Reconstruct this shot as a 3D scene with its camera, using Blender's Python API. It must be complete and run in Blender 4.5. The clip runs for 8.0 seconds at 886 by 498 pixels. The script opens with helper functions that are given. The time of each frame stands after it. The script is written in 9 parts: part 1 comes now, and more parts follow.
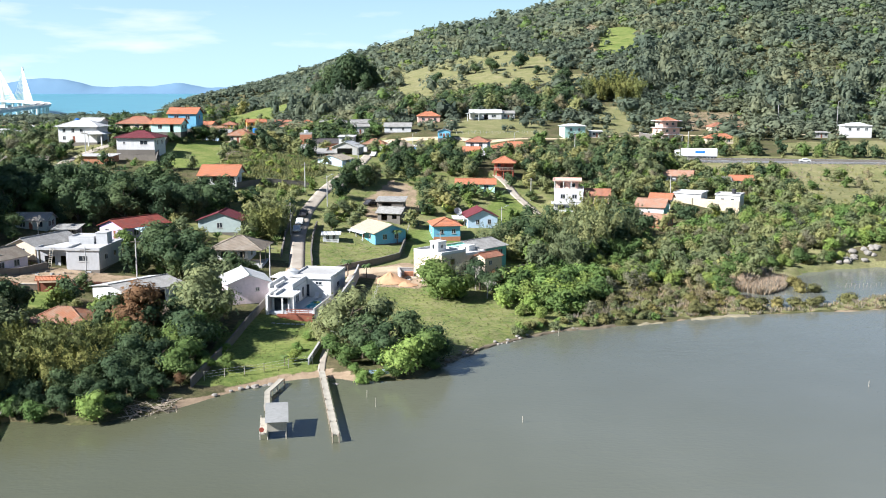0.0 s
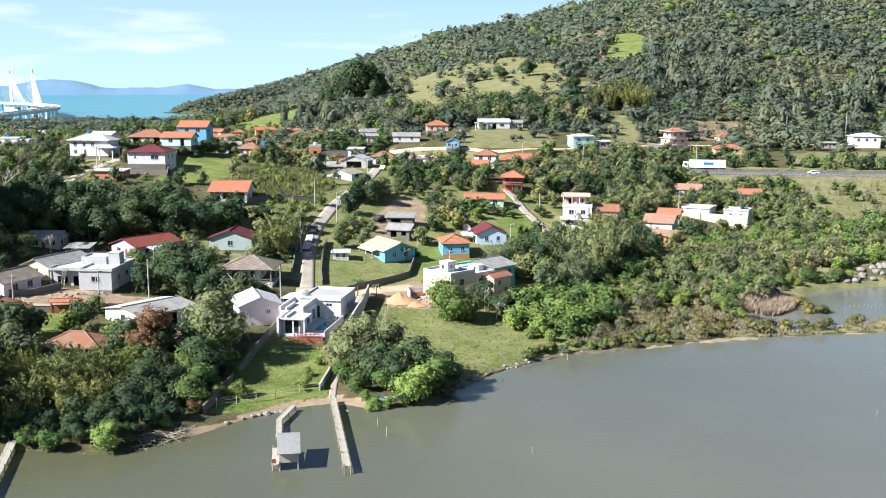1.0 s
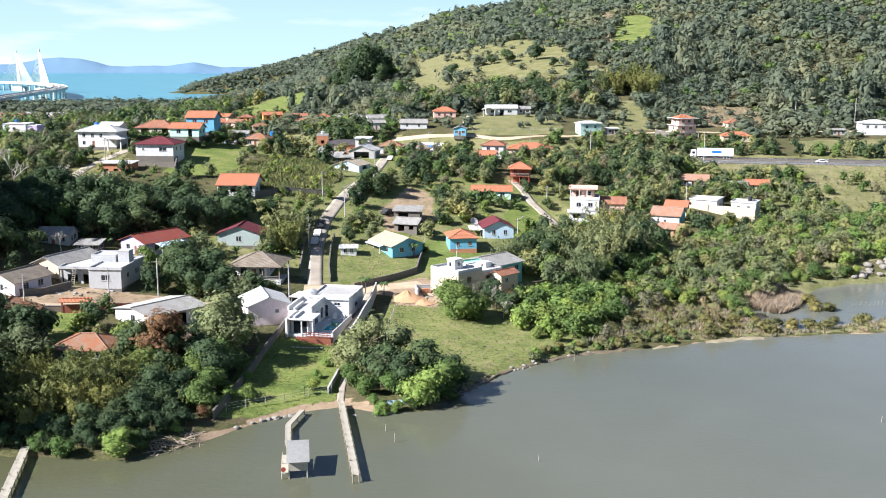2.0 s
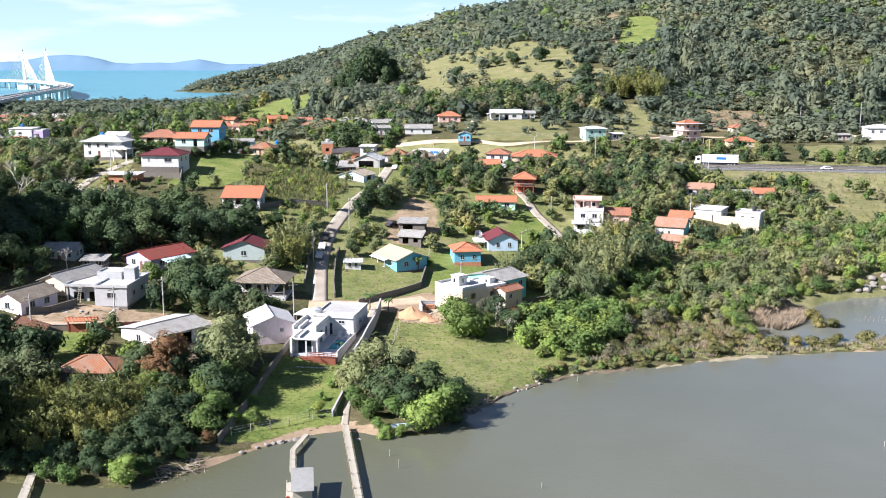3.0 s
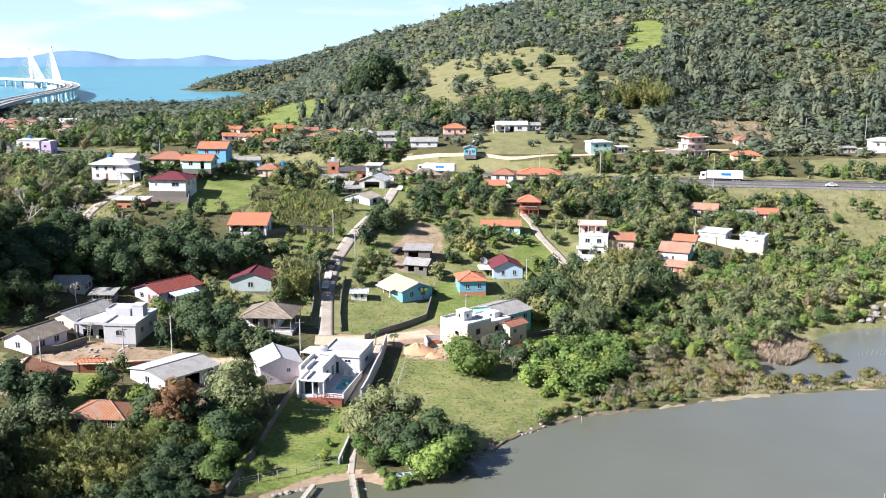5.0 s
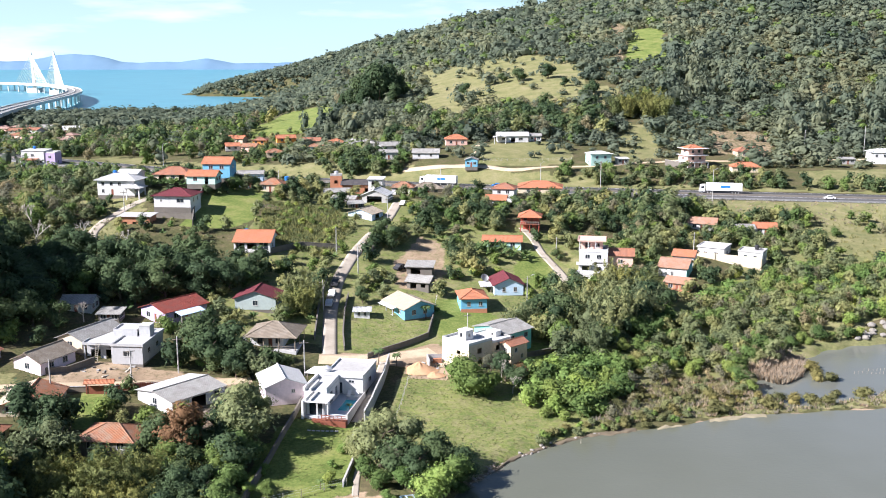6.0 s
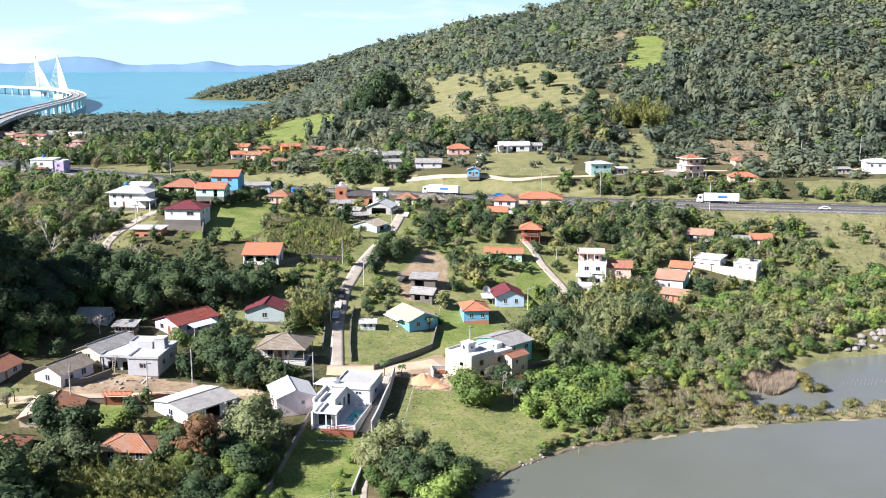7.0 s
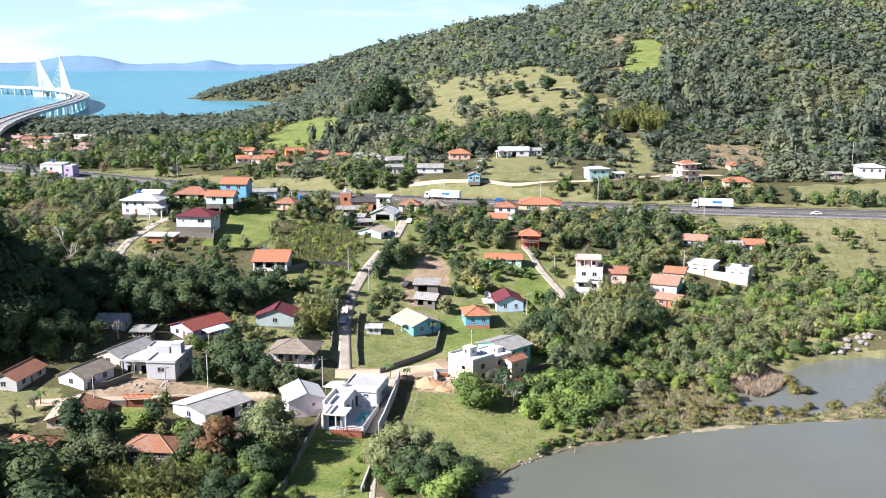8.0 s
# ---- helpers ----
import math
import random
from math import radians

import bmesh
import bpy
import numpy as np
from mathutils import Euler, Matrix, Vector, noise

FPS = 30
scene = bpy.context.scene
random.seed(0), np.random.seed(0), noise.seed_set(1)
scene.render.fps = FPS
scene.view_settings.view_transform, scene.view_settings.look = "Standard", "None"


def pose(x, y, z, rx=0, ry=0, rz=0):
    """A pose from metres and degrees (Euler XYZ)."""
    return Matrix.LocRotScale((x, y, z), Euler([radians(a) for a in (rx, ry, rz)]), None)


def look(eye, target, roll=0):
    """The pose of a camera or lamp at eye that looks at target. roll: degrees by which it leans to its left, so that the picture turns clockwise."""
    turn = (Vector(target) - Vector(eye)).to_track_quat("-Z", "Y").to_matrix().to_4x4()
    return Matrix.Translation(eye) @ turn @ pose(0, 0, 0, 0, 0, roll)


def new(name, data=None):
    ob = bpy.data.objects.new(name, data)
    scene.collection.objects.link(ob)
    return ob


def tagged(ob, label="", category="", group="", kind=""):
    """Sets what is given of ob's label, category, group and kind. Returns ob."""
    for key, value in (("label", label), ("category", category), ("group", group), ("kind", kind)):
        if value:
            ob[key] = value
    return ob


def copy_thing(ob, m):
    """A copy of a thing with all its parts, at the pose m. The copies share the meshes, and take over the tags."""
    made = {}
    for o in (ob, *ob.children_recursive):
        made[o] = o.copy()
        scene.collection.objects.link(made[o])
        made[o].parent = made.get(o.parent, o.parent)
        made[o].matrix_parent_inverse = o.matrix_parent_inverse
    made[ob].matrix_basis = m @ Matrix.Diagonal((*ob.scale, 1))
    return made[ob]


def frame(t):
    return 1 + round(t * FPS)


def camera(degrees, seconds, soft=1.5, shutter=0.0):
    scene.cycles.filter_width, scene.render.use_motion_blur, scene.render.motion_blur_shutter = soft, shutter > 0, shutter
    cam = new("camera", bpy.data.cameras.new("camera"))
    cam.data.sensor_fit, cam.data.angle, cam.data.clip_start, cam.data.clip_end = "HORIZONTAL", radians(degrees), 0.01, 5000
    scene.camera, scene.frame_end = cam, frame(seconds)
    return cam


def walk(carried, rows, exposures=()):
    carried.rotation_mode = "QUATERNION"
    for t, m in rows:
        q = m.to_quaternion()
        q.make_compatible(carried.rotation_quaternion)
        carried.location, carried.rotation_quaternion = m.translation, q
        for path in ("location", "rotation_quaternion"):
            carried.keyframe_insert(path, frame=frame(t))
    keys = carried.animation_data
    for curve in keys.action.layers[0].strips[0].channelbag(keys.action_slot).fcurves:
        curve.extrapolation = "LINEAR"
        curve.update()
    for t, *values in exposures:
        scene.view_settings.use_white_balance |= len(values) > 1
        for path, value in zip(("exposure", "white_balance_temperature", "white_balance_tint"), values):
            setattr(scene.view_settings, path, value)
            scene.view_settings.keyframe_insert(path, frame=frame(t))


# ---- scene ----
cam = camera(48.1, 8.0, soft=1.0)
METRES, EYE, TILT, LEAN, TURN = 46.0, 41.8, -9.3, 0.0, 0.0
ROWS = [
    (0.0, 0.0, 0.0, 0.0, 0.0, 0.0, 0.0),
    (0.5, -0.0051, -0.0112, 0.043, 0.2, 0.12, -0.1),
    (1.0, -0.0104, -0.0235, 0.0863, 0.41, 0.04, -0.15),
    (1.5, -0.0129, -0.0323, 0.13, 0.63, -0.76, -0.2),
    (3.0, -0.0075, -0.0493, 0.2667, 1.12, -1.48, -0.2),
    (3.5, -0.0059, -0.0554, 0.3141, 1.24, -1.65, -0.2),
    (4.0, -0.0053, -0.0619, 0.3597, 1.31, -1.76, -0.19),
    (4.5, -0.0047, -0.0697, 0.4084, 1.39, -1.88, -0.19),
    (6.0, -0.0055, -0.1493, 0.5443, 1.53, -1.73, -0.17),
    (6.5, -0.008, -0.2223, 0.5808, 1.57, -1.69, -0.17),
    (7.0, -0.0106, -0.3195, 0.6158, 1.62, -1.65, -0.2),
    (7.5, -0.0136, -0.4259, 0.6465, 1.63, -1.7, -0.19),
    (8.0, -0.0176, -0.5488, 0.6772, 1.63, -1.77, -0.17),
]
walk(cam, [(t, pose(0, 0, EYE, TILT, LEAN, TURN) @ pose(METRES * x, METRES * y, METRES * z, 90 + pitch, roll, yaw)) for t, x, y, z, yaw, pitch, roll in ROWS], exposures=[(0.0, 1.34, 6080, 9), (1.5, 1.35, 6130, 10), (3.5, 1.40, 6150, 15), (8.0, 1.42, 6150, 15)])

# ---- sky and sun ----
SUN_FROM = Vector((-1.28, -0.58, 1.0)).normalized()
world = bpy.data.worlds.new("sky_world")
scene.world = world
world.use_nodes = True
wn, wl = world.node_tree.nodes, world.node_tree.links
wn.clear()
w_out = wn.new("ShaderNodeOutputWorld")
w_bg = wn.new("ShaderNodeBackground")
w_bg.inputs["Strength"].default_value = 0.072
w_sky = wn.new("ShaderNodeTexSky")
w_sky.sky_type, w_sky.sun_disc = "NISHITA", False
w_sky.sun_elevation = math.asin(SUN_FROM.z)
w_sky.sun_rotation = math.atan2(SUN_FROM.x, SUN_FROM.y)
w_sky.air_density, w_sky.dust_density, w_sky.ozone_density = 1.0, 0.4, 2.0
w_geo = wn.new("ShaderNodeTexCoord")
w_sep = wn.new("ShaderNodeSeparateXYZ")
w_map = wn.new("ShaderNodeMapping")
w_map.inputs["Scale"].default_value = (2.6, 2.6, 15.0)
w_map.inputs["Location"].default_value = (0.3, 0.1, 0.4)
w_noise = wn.new("ShaderNodeTexNoise")
w_noise.inputs["Scale"].default_value, w_noise.inputs["Detail"].default_value = 2.2, 7.0
w_ramp = wn.new("ShaderNodeValToRGB")
w_ramp.color_ramp.elements[0].position, w_ramp.color_ramp.elements[1].position = 0.55, 0.72
w_ramp.color_ramp.elements[1].color = (0.75, 0.75, 0.75, 1)
w_mix = wn.new("ShaderNodeMixRGB")
w_mix.inputs[2].default_value = (6.4, 6.5, 6.6, 1)
wl.new(w_geo.outputs["Generated"], w_map.inputs["Vector"])
wl.new(w_map.outputs[0], w_noise.inputs["Vector"])
wl.new(w_noise.outputs[0], w_ramp.inputs[0])
wl.new(w_ramp.outputs[0], w_mix.inputs[0])
w_tint = wn.new("ShaderNodeMixRGB")
w_tint.blend_type = "MULTIPLY"
w_tint.inputs[0].default_value = 1.0
w_tint.inputs[2].default_value = (0.30, 0.40, 0.52, 1)
wl.new(w_sky.outputs[0], w_tint.inputs[1])
w_haze = wn.new("ShaderNodeMixRGB")
w_haze.inputs[2].default_value = (4.25, 5.9, 6.5, 1)
w_low = wn.new("ShaderNodeValToRGB")
w_low.color_ramp.elements[0].position, w_low.color_ramp.elements[1].position = 0.0, 0.26
w_low.color_ramp.elements[0].color, w_low.color_ramp.elements[1].color = (0.92, 0.92, 0.92, 1), (0, 0, 0, 1)
wl.new(w_geo.outputs["Generated"], w_sep.inputs[0])
wl.new(w_sep.outputs["Z"], w_low.inputs[0])
wl.new(w_low.outputs[0], w_haze.inputs[0])
wl.new(w_tint.outputs[0], w_haze.inputs[1])
wl.new(w_haze.outputs[0], w_mix.inputs[1])
wl.new(w_mix.outputs[0], w_bg.inputs["Color"])
wl.new(w_bg.outputs[0], w_out.inputs["Surface"])
sun_data = bpy.data.lights.new("sun", "SUN")
sun_data.energy, sun_data.angle, sun_data.color = 5.0, radians(0.5), (1.0, 0.955, 0.92)
sun = new("sun", sun_data)
sun.matrix_world = look(SUN_FROM * 300, (0, 0, 0))

# ---- materials ----
def material(name, rough=0.8, metal=0.0, spec=0.3):
    m = bpy.data.materials.new(name)
    m.use_nodes = True
    b = m.node_tree.nodes["Principled BSDF"]
    b.inputs["Roughness"].default_value = rough
    b.inputs["Metallic"].default_value = metal
    b.inputs["Specular IOR Level"].default_value = spec
    return m, m.node_tree.nodes, m.node_tree.links, b


def noise_node(n, l, scale, detail=4.0, rough=0.55, space="Object", stretch=None):
    co = n.new("ShaderNodeTexCoord")
    t = n.new("ShaderNodeTexNoise")
    t.inputs["Scale"].default_value, t.inputs["Detail"].default_value, t.inputs["Roughness"].default_value = scale, detail, rough
    if stretch:
        mp = n.new("ShaderNodeMapping")
        mp.inputs["Scale"].default_value = stretch
        l.new(co.outputs[space], mp.inputs["Vector"])
        l.new(mp.outputs[0], t.inputs["Vector"])
    else:
        l.new(co.outputs[space], t.inputs["Vector"])
    return t.outputs[0]


def ramp_node(n, l, fac, stops):
    r = n.new("ShaderNodeValToRGB")
    while len(r.color_ramp.elements) < len(stops):
        r.color_ramp.elements.new(0.5)
    for e, (p, c) in zip(r.color_ramp.elements, stops):
        e.position, e.color = p, (*c, 1)
    l.new(fac, r.inputs[0])
    return r.outputs[0]


def mix_node(n, l, fac, a, b, blend="MIX"):
    x = n.new("ShaderNodeMixRGB")
    x.blend_type = blend
    for slot, v in ((0, fac), (1, a), (2, b)):
        if isinstance(v, (int, float)):
            x.inputs[slot].default_value = v
        elif isinstance(v, tuple):
            x.inputs[slot].default_value = (*v, 1)
        else:
            l.new(v, x.inputs[slot])
    return x.outputs[0]


def bump_node(n, l, b, height, strength, distance):
    bp = n.new("ShaderNodeBump")
    bp.inputs["Strength"].default_value, bp.inputs["Distance"].default_value = strength, distance
    l.new(height, bp.inputs["Height"])
    l.new(bp.outputs[0], b.inputs["Normal"])


def shade(c, k):
    return tuple(min(1.0, v * k) for v in c)


MATS = {}


def surface(name, color, rough=0.85, grain=3.0, stain=0.35, dark=0.7, spec=0.25, metal=0.0, bump=0.3):
    """Painted, rendered or bare surface with grain and large stains."""
    if name in MATS:
        return MATS[name]
    m, n, l, b = material(name, rough, metal, spec)
    fine = noise_node(n, l, grain, 6)
    big = noise_node(n, l, grain * 0.12, 3, 0.6)
    streak = noise_node(n, l, 1.2, 3, 0.6, stretch=(1.6, 1.6, 0.22))
    c1 = ramp_node(n, l, fine, [(0.3, shade(color, 0.88)), (0.7, shade(color, 1.06))])
    f2 = ramp_node(n, l, big, [(0.45, (0, 0, 0)), (0.75, (stain, stain, stain))])
    c2 = mix_node(n, l, f2, c1, shade(color, dark))
    f3 = ramp_node(n, l, streak, [(0.55, (0, 0, 0)), (0.8, (stain, stain, stain))])
    c3 = mix_node(n, l, f3, c2, tuple(0.6 * v + 0.4 * w for v, w in zip(shade(color, dark * 0.8), (0.12, 0.11, 0.09))))
    l.new(c3, b.inputs["Base Color"])
    if bump:
        bump_node(n, l, b, fine, bump, 0.03)
    MATS[name] = m
    return m


def tile_roof(name, color, worn, period=0.24, rough=0.8, amount=0.5):
    """Rows of tiles or corrugations running down the slope, with worn and mossy patches."""
    if name in MATS:
        return MATS[name]
    m, n, l, b = material(name, rough, 0, 0.2)
    uv = n.new("ShaderNodeUVMap")
    sep = n.new("ShaderNodeSeparateXYZ")
    l.new(uv.outputs[0], sep.inputs[0])
    wave = n.new("ShaderNodeMath")
    wave.operation = "MULTIPLY"
    wave.inputs[1].default_value = 2 * math.pi / period
    l.new(sep.outputs[0], wave.inputs[0])
    si = n.new("ShaderNodeMath")
    si.operation = "SINE"
    l.new(wave.outputs[0], si.inputs[0])
    row = n.new("ShaderNodeMath")
    row.operation = "MULTIPLY"
    row.inputs[1].default_value = 1 / 0.38
    l.new(sep.outputs[1], row.inputs[0])
    fr = n.new("ShaderNodeMath")
    fr.operation = "FRACT"
    l.new(row.outputs[0], fr.inputs[0])
    hsum = n.new("ShaderNodeMath")
    hsum.operation = "ADD"
    l.new(si.outputs[0], hsum.inputs[0])
    l.new(fr.outputs[0], hsum.inputs[1])
    patch = noise_node(n, l, 0.55, 5, 0.65)
    fine = noise_node(n, l, 5.0, 4, 0.7)
    c1 = ramp_node(n, l, fine, [(0.25, shade(color, 0.7)), (0.75, shade(color, 1.15))])
    f = ramp_node(n, l, patch, [(0.42, (0, 0, 0)), (0.68, (amount, amount, amount))])
    c2 = mix_node(n, l, f, c1, worn)
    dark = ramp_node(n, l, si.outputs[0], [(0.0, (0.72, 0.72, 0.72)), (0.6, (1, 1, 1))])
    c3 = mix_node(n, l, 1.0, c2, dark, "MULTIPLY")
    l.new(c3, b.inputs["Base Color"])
    bump_node(n, l, b, hsum.outputs[0], 0.6, 0.05)
    MATS[name] = m
    return m


def foliage(name, dark, mid, light, shine=0.12, joined=False, grain=6.5, gaps=0.0, glow=0.24):
    """Leaves: each leaf clump and each plant differ."""
    m, n, l, b = material(name, 0.7, 0, shine)
    dark = tuple(0.35 * p + 0.65 * q for p, q in zip(dark, mid))
    light = tuple(0.4 * p + 0.6 * q for p, q in zip(light, mid))
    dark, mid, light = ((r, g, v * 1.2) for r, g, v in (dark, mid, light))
    info = n.new("ShaderNodeObjectInfo")
    geo = n.new("ShaderNodeNewGeometry")
    c = ramp_node(n, l, geo.outputs["Random Per Island"], [(0.0, dark), (0.55, mid), (1.0, light)])
    own = info.outputs["Random"]
    if joined:
        at = n.new("ShaderNodeAttribute")
        at.attribute_name = "tone"
        own = at.outputs["Fac"]
    whole = ramp_node(n, l, own, [(0.0, (0.58, 0.66, 0.70)), (0.5, (0.95, 1.0, 0.98)), (0.85, (1.2, 1.16, 1.0) if joined else (1.12, 1.1, 1.0)), (1.0, (1.34, 1.21, 1.0) if joined else (1.2, 1.13, 1.02))])
    patch = noise_node(n, l, 0.045, 3, 0.6, space="Object")
    tone = ramp_node(n, l, patch, [(0.3, (0.75, 0.8, 0.78)), (0.7, (1.2, 1.12, 1.05))])
    c2 = mix_node(n, l, 1.0, c, whole, "MULTIPLY")
    c3 = mix_node(n, l, 1.0, c2, tone, "MULTIPLY")
    # leaf mottle: grain plus a little leaflet shading put into the colour
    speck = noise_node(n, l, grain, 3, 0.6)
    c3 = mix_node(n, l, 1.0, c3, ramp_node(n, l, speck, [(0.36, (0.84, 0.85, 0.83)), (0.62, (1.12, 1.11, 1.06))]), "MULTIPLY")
    l.new(c3, b.inputs["Base Color"])
    bump_node(n, l, b, speck, 0.7, 0.35 / grain)
    tr = n.new("ShaderNodeBsdfTranslucent")
    l.new(c3, tr.inputs["Color"])
    mx = n.new("ShaderNodeMixShader")
    mx.inputs[0].default_value = glow
    l.new(b.outputs[0], mx.inputs[1])
    l.new(tr.outputs[0], mx.inputs[2])
    if gaps:
        hole = noise_node(n, l, grain * 0.8, 2, 0.6)
        mask = ramp_node(n, l, hole, [(gaps - 0.02, (0, 0, 0)), (gaps + 0.02, (1, 1, 1))])
        clear = n.new("ShaderNodeBsdfTransparent")
        cut = n.new("ShaderNodeMixShader")
        l.new(mask, cut.inputs[0])
        l.new(clear.outputs[0], cut.inputs[1])
        l.new(mx.outputs[0], cut.inputs[2])
        l.new(cut.outputs[0], n["Material Output"].inputs["Surface"])
    else:
        l.new(mx.outputs[0], n["Material Output"].inputs["Surface"])
    return m


LEAVES = {
    "green": ((0.067, 0.106, 0.029), (0.125, 0.184, 0.049), (0.207, 0.263, 0.078)),
    "fresh": ((0.138, 0.178, 0.042), (0.242, 0.295, 0.069), (0.363, 0.395, 0.126)),
    "dark": ((0.038, 0.062, 0.028), (0.076, 0.112, 0.046), (0.13, 0.168, 0.072)),
    "olive": ((0.112, 0.132, 0.055), (0.199, 0.218, 0.09), (0.302, 0.309, 0.133)),
    "bright": ((0.094, 0.152, 0.037), (0.185, 0.272, 0.066), (0.302, 0.385, 0.11)),
    "bamboo": ((0.096, 0.108, 0.029), (0.172, 0.184, 0.054), (0.280, 0.275, 0.098)),
    "rust": ((0.095, 0.056, 0.026), (0.200, 0.108, 0.050), (0.290, 0.150, 0.070)),
    "grey": ((0.118, 0.110, 0.062), (0.198, 0.186, 0.108), (0.285, 0.268, 0.165)),
    "palm": ((0.062, 0.098, 0.032), (0.124, 0.180, 0.058), (0.215, 0.262, 0.100)),
    # far leaves are paler and bluer, with some distance haze in the colour
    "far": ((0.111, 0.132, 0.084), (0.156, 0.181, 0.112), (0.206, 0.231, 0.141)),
    "marsh": ((0.098, 0.097, 0.034), (0.174, 0.160, 0.056), (0.272, 0.240, 0.092)),
    "reed": ((0.23, 0.18, 0.12), (0.36, 0.29, 0.20), (0.48, 0.39, 0.29)),
    "grass": ((0.11, 0.125, 0.045), (0.19, 0.20, 0.075), (0.30, 0.28, 0.125)),
}
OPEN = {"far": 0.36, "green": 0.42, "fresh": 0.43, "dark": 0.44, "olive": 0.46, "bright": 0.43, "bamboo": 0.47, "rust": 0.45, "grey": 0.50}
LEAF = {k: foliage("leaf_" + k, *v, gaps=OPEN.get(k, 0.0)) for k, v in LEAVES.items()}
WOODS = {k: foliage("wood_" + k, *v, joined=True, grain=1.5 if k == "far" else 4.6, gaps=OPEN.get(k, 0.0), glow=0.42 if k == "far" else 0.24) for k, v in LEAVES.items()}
BARK = surface("bark", (0.13, 0.10, 0.075), 0.9, 4.0, 0.5, 0.6)
BANK_EARTH = surface("bank_earth", (0.15, 0.12, 0.08), 0.95, 1.6, 0.5, 0.6)
BANK_SAND = surface("bank_sand", (0.27, 0.235, 0.155), 0.95, 1.6, 0.4, 0.6)
BARK_PALE = surface("bark_pale", (0.42, 0.38, 0.33), 0.9, 4.0, 0.4, 0.6)
WHITE = surface("white_plaster", (0.60, 0.595, 0.58), 0.85, 2.0, 0.4, 0.7)
CREAM = surface("cream_plaster", (0.57, 0.475, 0.345), 0.85, 2.0, 0.3, 0.75)
PINK = surface("pink_plaster", (0.80, 0.67, 0.69), 0.85, 2.0, 0.3, 0.75)
SALMON = surface("salmon_plaster", (0.68, 0.44, 0.36), 0.85, 2.0, 0.3, 0.75)
BLUE = surface("blue_paint", (0.15, 0.40, 0.56), 0.7, 2.0, 0.25, 0.75)
PALE_BLUE = surface("pale_blue_paint", (0.50, 0.64, 0.76), 0.8, 2.0, 0.3, 0.75)
TEAL = surface("teal_paint", (0.22, 0.58, 0.52), 0.75, 2.0, 0.3, 0.75)
MINT = surface("mint_paint", (0.50, 0.74, 0.66), 0.8, 2.0, 0.25, 0.75)
LILAC = surface("lilac_plaster", (0.48, 0.38, 0.58), 0.85, 2.0, 0.3, 0.7)
GREY_GREEN = surface("grey_green_plaster", (0.38, 0.44, 0.42), 0.85, 2.0, 0.35, 0.7)
ORANGE = surface("orange_plaster", (0.72, 0.30, 0.08), 0.85, 2.0, 0.3, 0.75)
RED_WOOD = surface("red_painted_boards", (0.34, 0.08, 0.05), 0.7, 2.0, 0.35, 0.7)
PALE_CONCRETE = surface("pale_new_render", (0.43, 0.43, 0.43), 0.9, 1.4, 0.35, 0.75)
CONCRETE = surface("raw_concrete", (0.42, 0.41, 0.39), 0.9, 1.4, 0.5, 0.6)
SLAB = surface("pale_screed", (0.48, 0.475, 0.46), 0.9, 1.4, 0.4, 0.7)
BRICK = surface("hollow_brick", (0.46, 0.21, 0.12), 0.9, 5.0, 0.45, 0.7)
RENDER_WALL = surface("stained_render", (0.17, 0.152, 0.13), 0.92, 1.2, 0.6, 0.55)
WOOD = surface("weathered_wood", (0.30, 0.25, 0.19), 0.85, 5.0, 0.5, 0.6)
WOOD_RED = surface("red_deck_wood", (0.22, 0.075, 0.045), 0.7, 5.0, 0.4, 0.7)
WOOD_PALE = surface("pale_boards", (0.40, 0.365, 0.295), 0.85, 5.0, 0.5, 0.65)
STONE = surface("granite", (0.25, 0.23, 0.20), 0.9, 1.5, 0.5, 0.6, bump=0.8)
FRAME = surface("window_trim", (0.46, 0.45, 0.43), 0.6, 3.0, 0.3, 0.7)
OLD_STEEL = surface("dull_galvanised_steel", (0.22, 0.22, 0.22), 0.7, 3.0, 0.4, 0.7)
METAL = surface("painted_steel", (0.55, 0.56, 0.57), 0.5, 3.0, 0.3, 0.7, 0.5, 0.4)
DARK = surface("dark_trim", (0.04, 0.04, 0.045), 0.6, 3.0, 0.2, 0.7)
PLASTIC_BLUE = surface("blue_plastic", (0.02, 0.17, 0.52), 0.4, 3.0, 0.15, 0.8, 0.5)
BRIDGE_PAINT = surface("bridge_concrete", (0.66, 0.66, 0.62), 0.85, 0.1, 0.2, 0.8, bump=0)
STAY_PAINT = surface("pale_yellow_stays", (0.78, 0.78, 0.62), 0.7, 0.1, 0.1, 0.9, bump=0)
LINE_PAINT = surface("road_marking", (0.72, 0.71, 0.68), 0.8, 2.0, 0.4, 0.7)
TRUCK_WHITE = surface("truck_white", (0.82, 0.82, 0.82), 0.4, 1.0, 0.1, 0.9, 0.5, bump=0)
RUBBER = surface("rubber", (0.02, 0.02, 0.02), 0.85, 3.0, 0.2, 0.8)
ROOF_ORANGE = tile_roof("orange_clay_tiles", (0.43, 0.185, 0.11), (0.30, 0.17, 0.125), amount=0.75)
ROOF_BRIGHT = tile_roof("new_orange_tiles", (0.54, 0.205, 0.105), (0.42, 0.20, 0.13), amount=0.7)
ROOF_RED = tile_roof("dark_red_tiles", (0.30, 0.07, 0.05), (0.20, 0.085, 0.07), amount=0.8)
ROOF_OLD = tile_roof("weathered_clay_tiles", (0.40, 0.17, 0.09), (0.30, 0.24, 0.18), amount=0.8)
ROOF_DARK = tile_roof("dark_slate_sheets", (0.085, 0.08, 0.082), (0.14, 0.12, 0.11), period=0.30, amount=0.6)
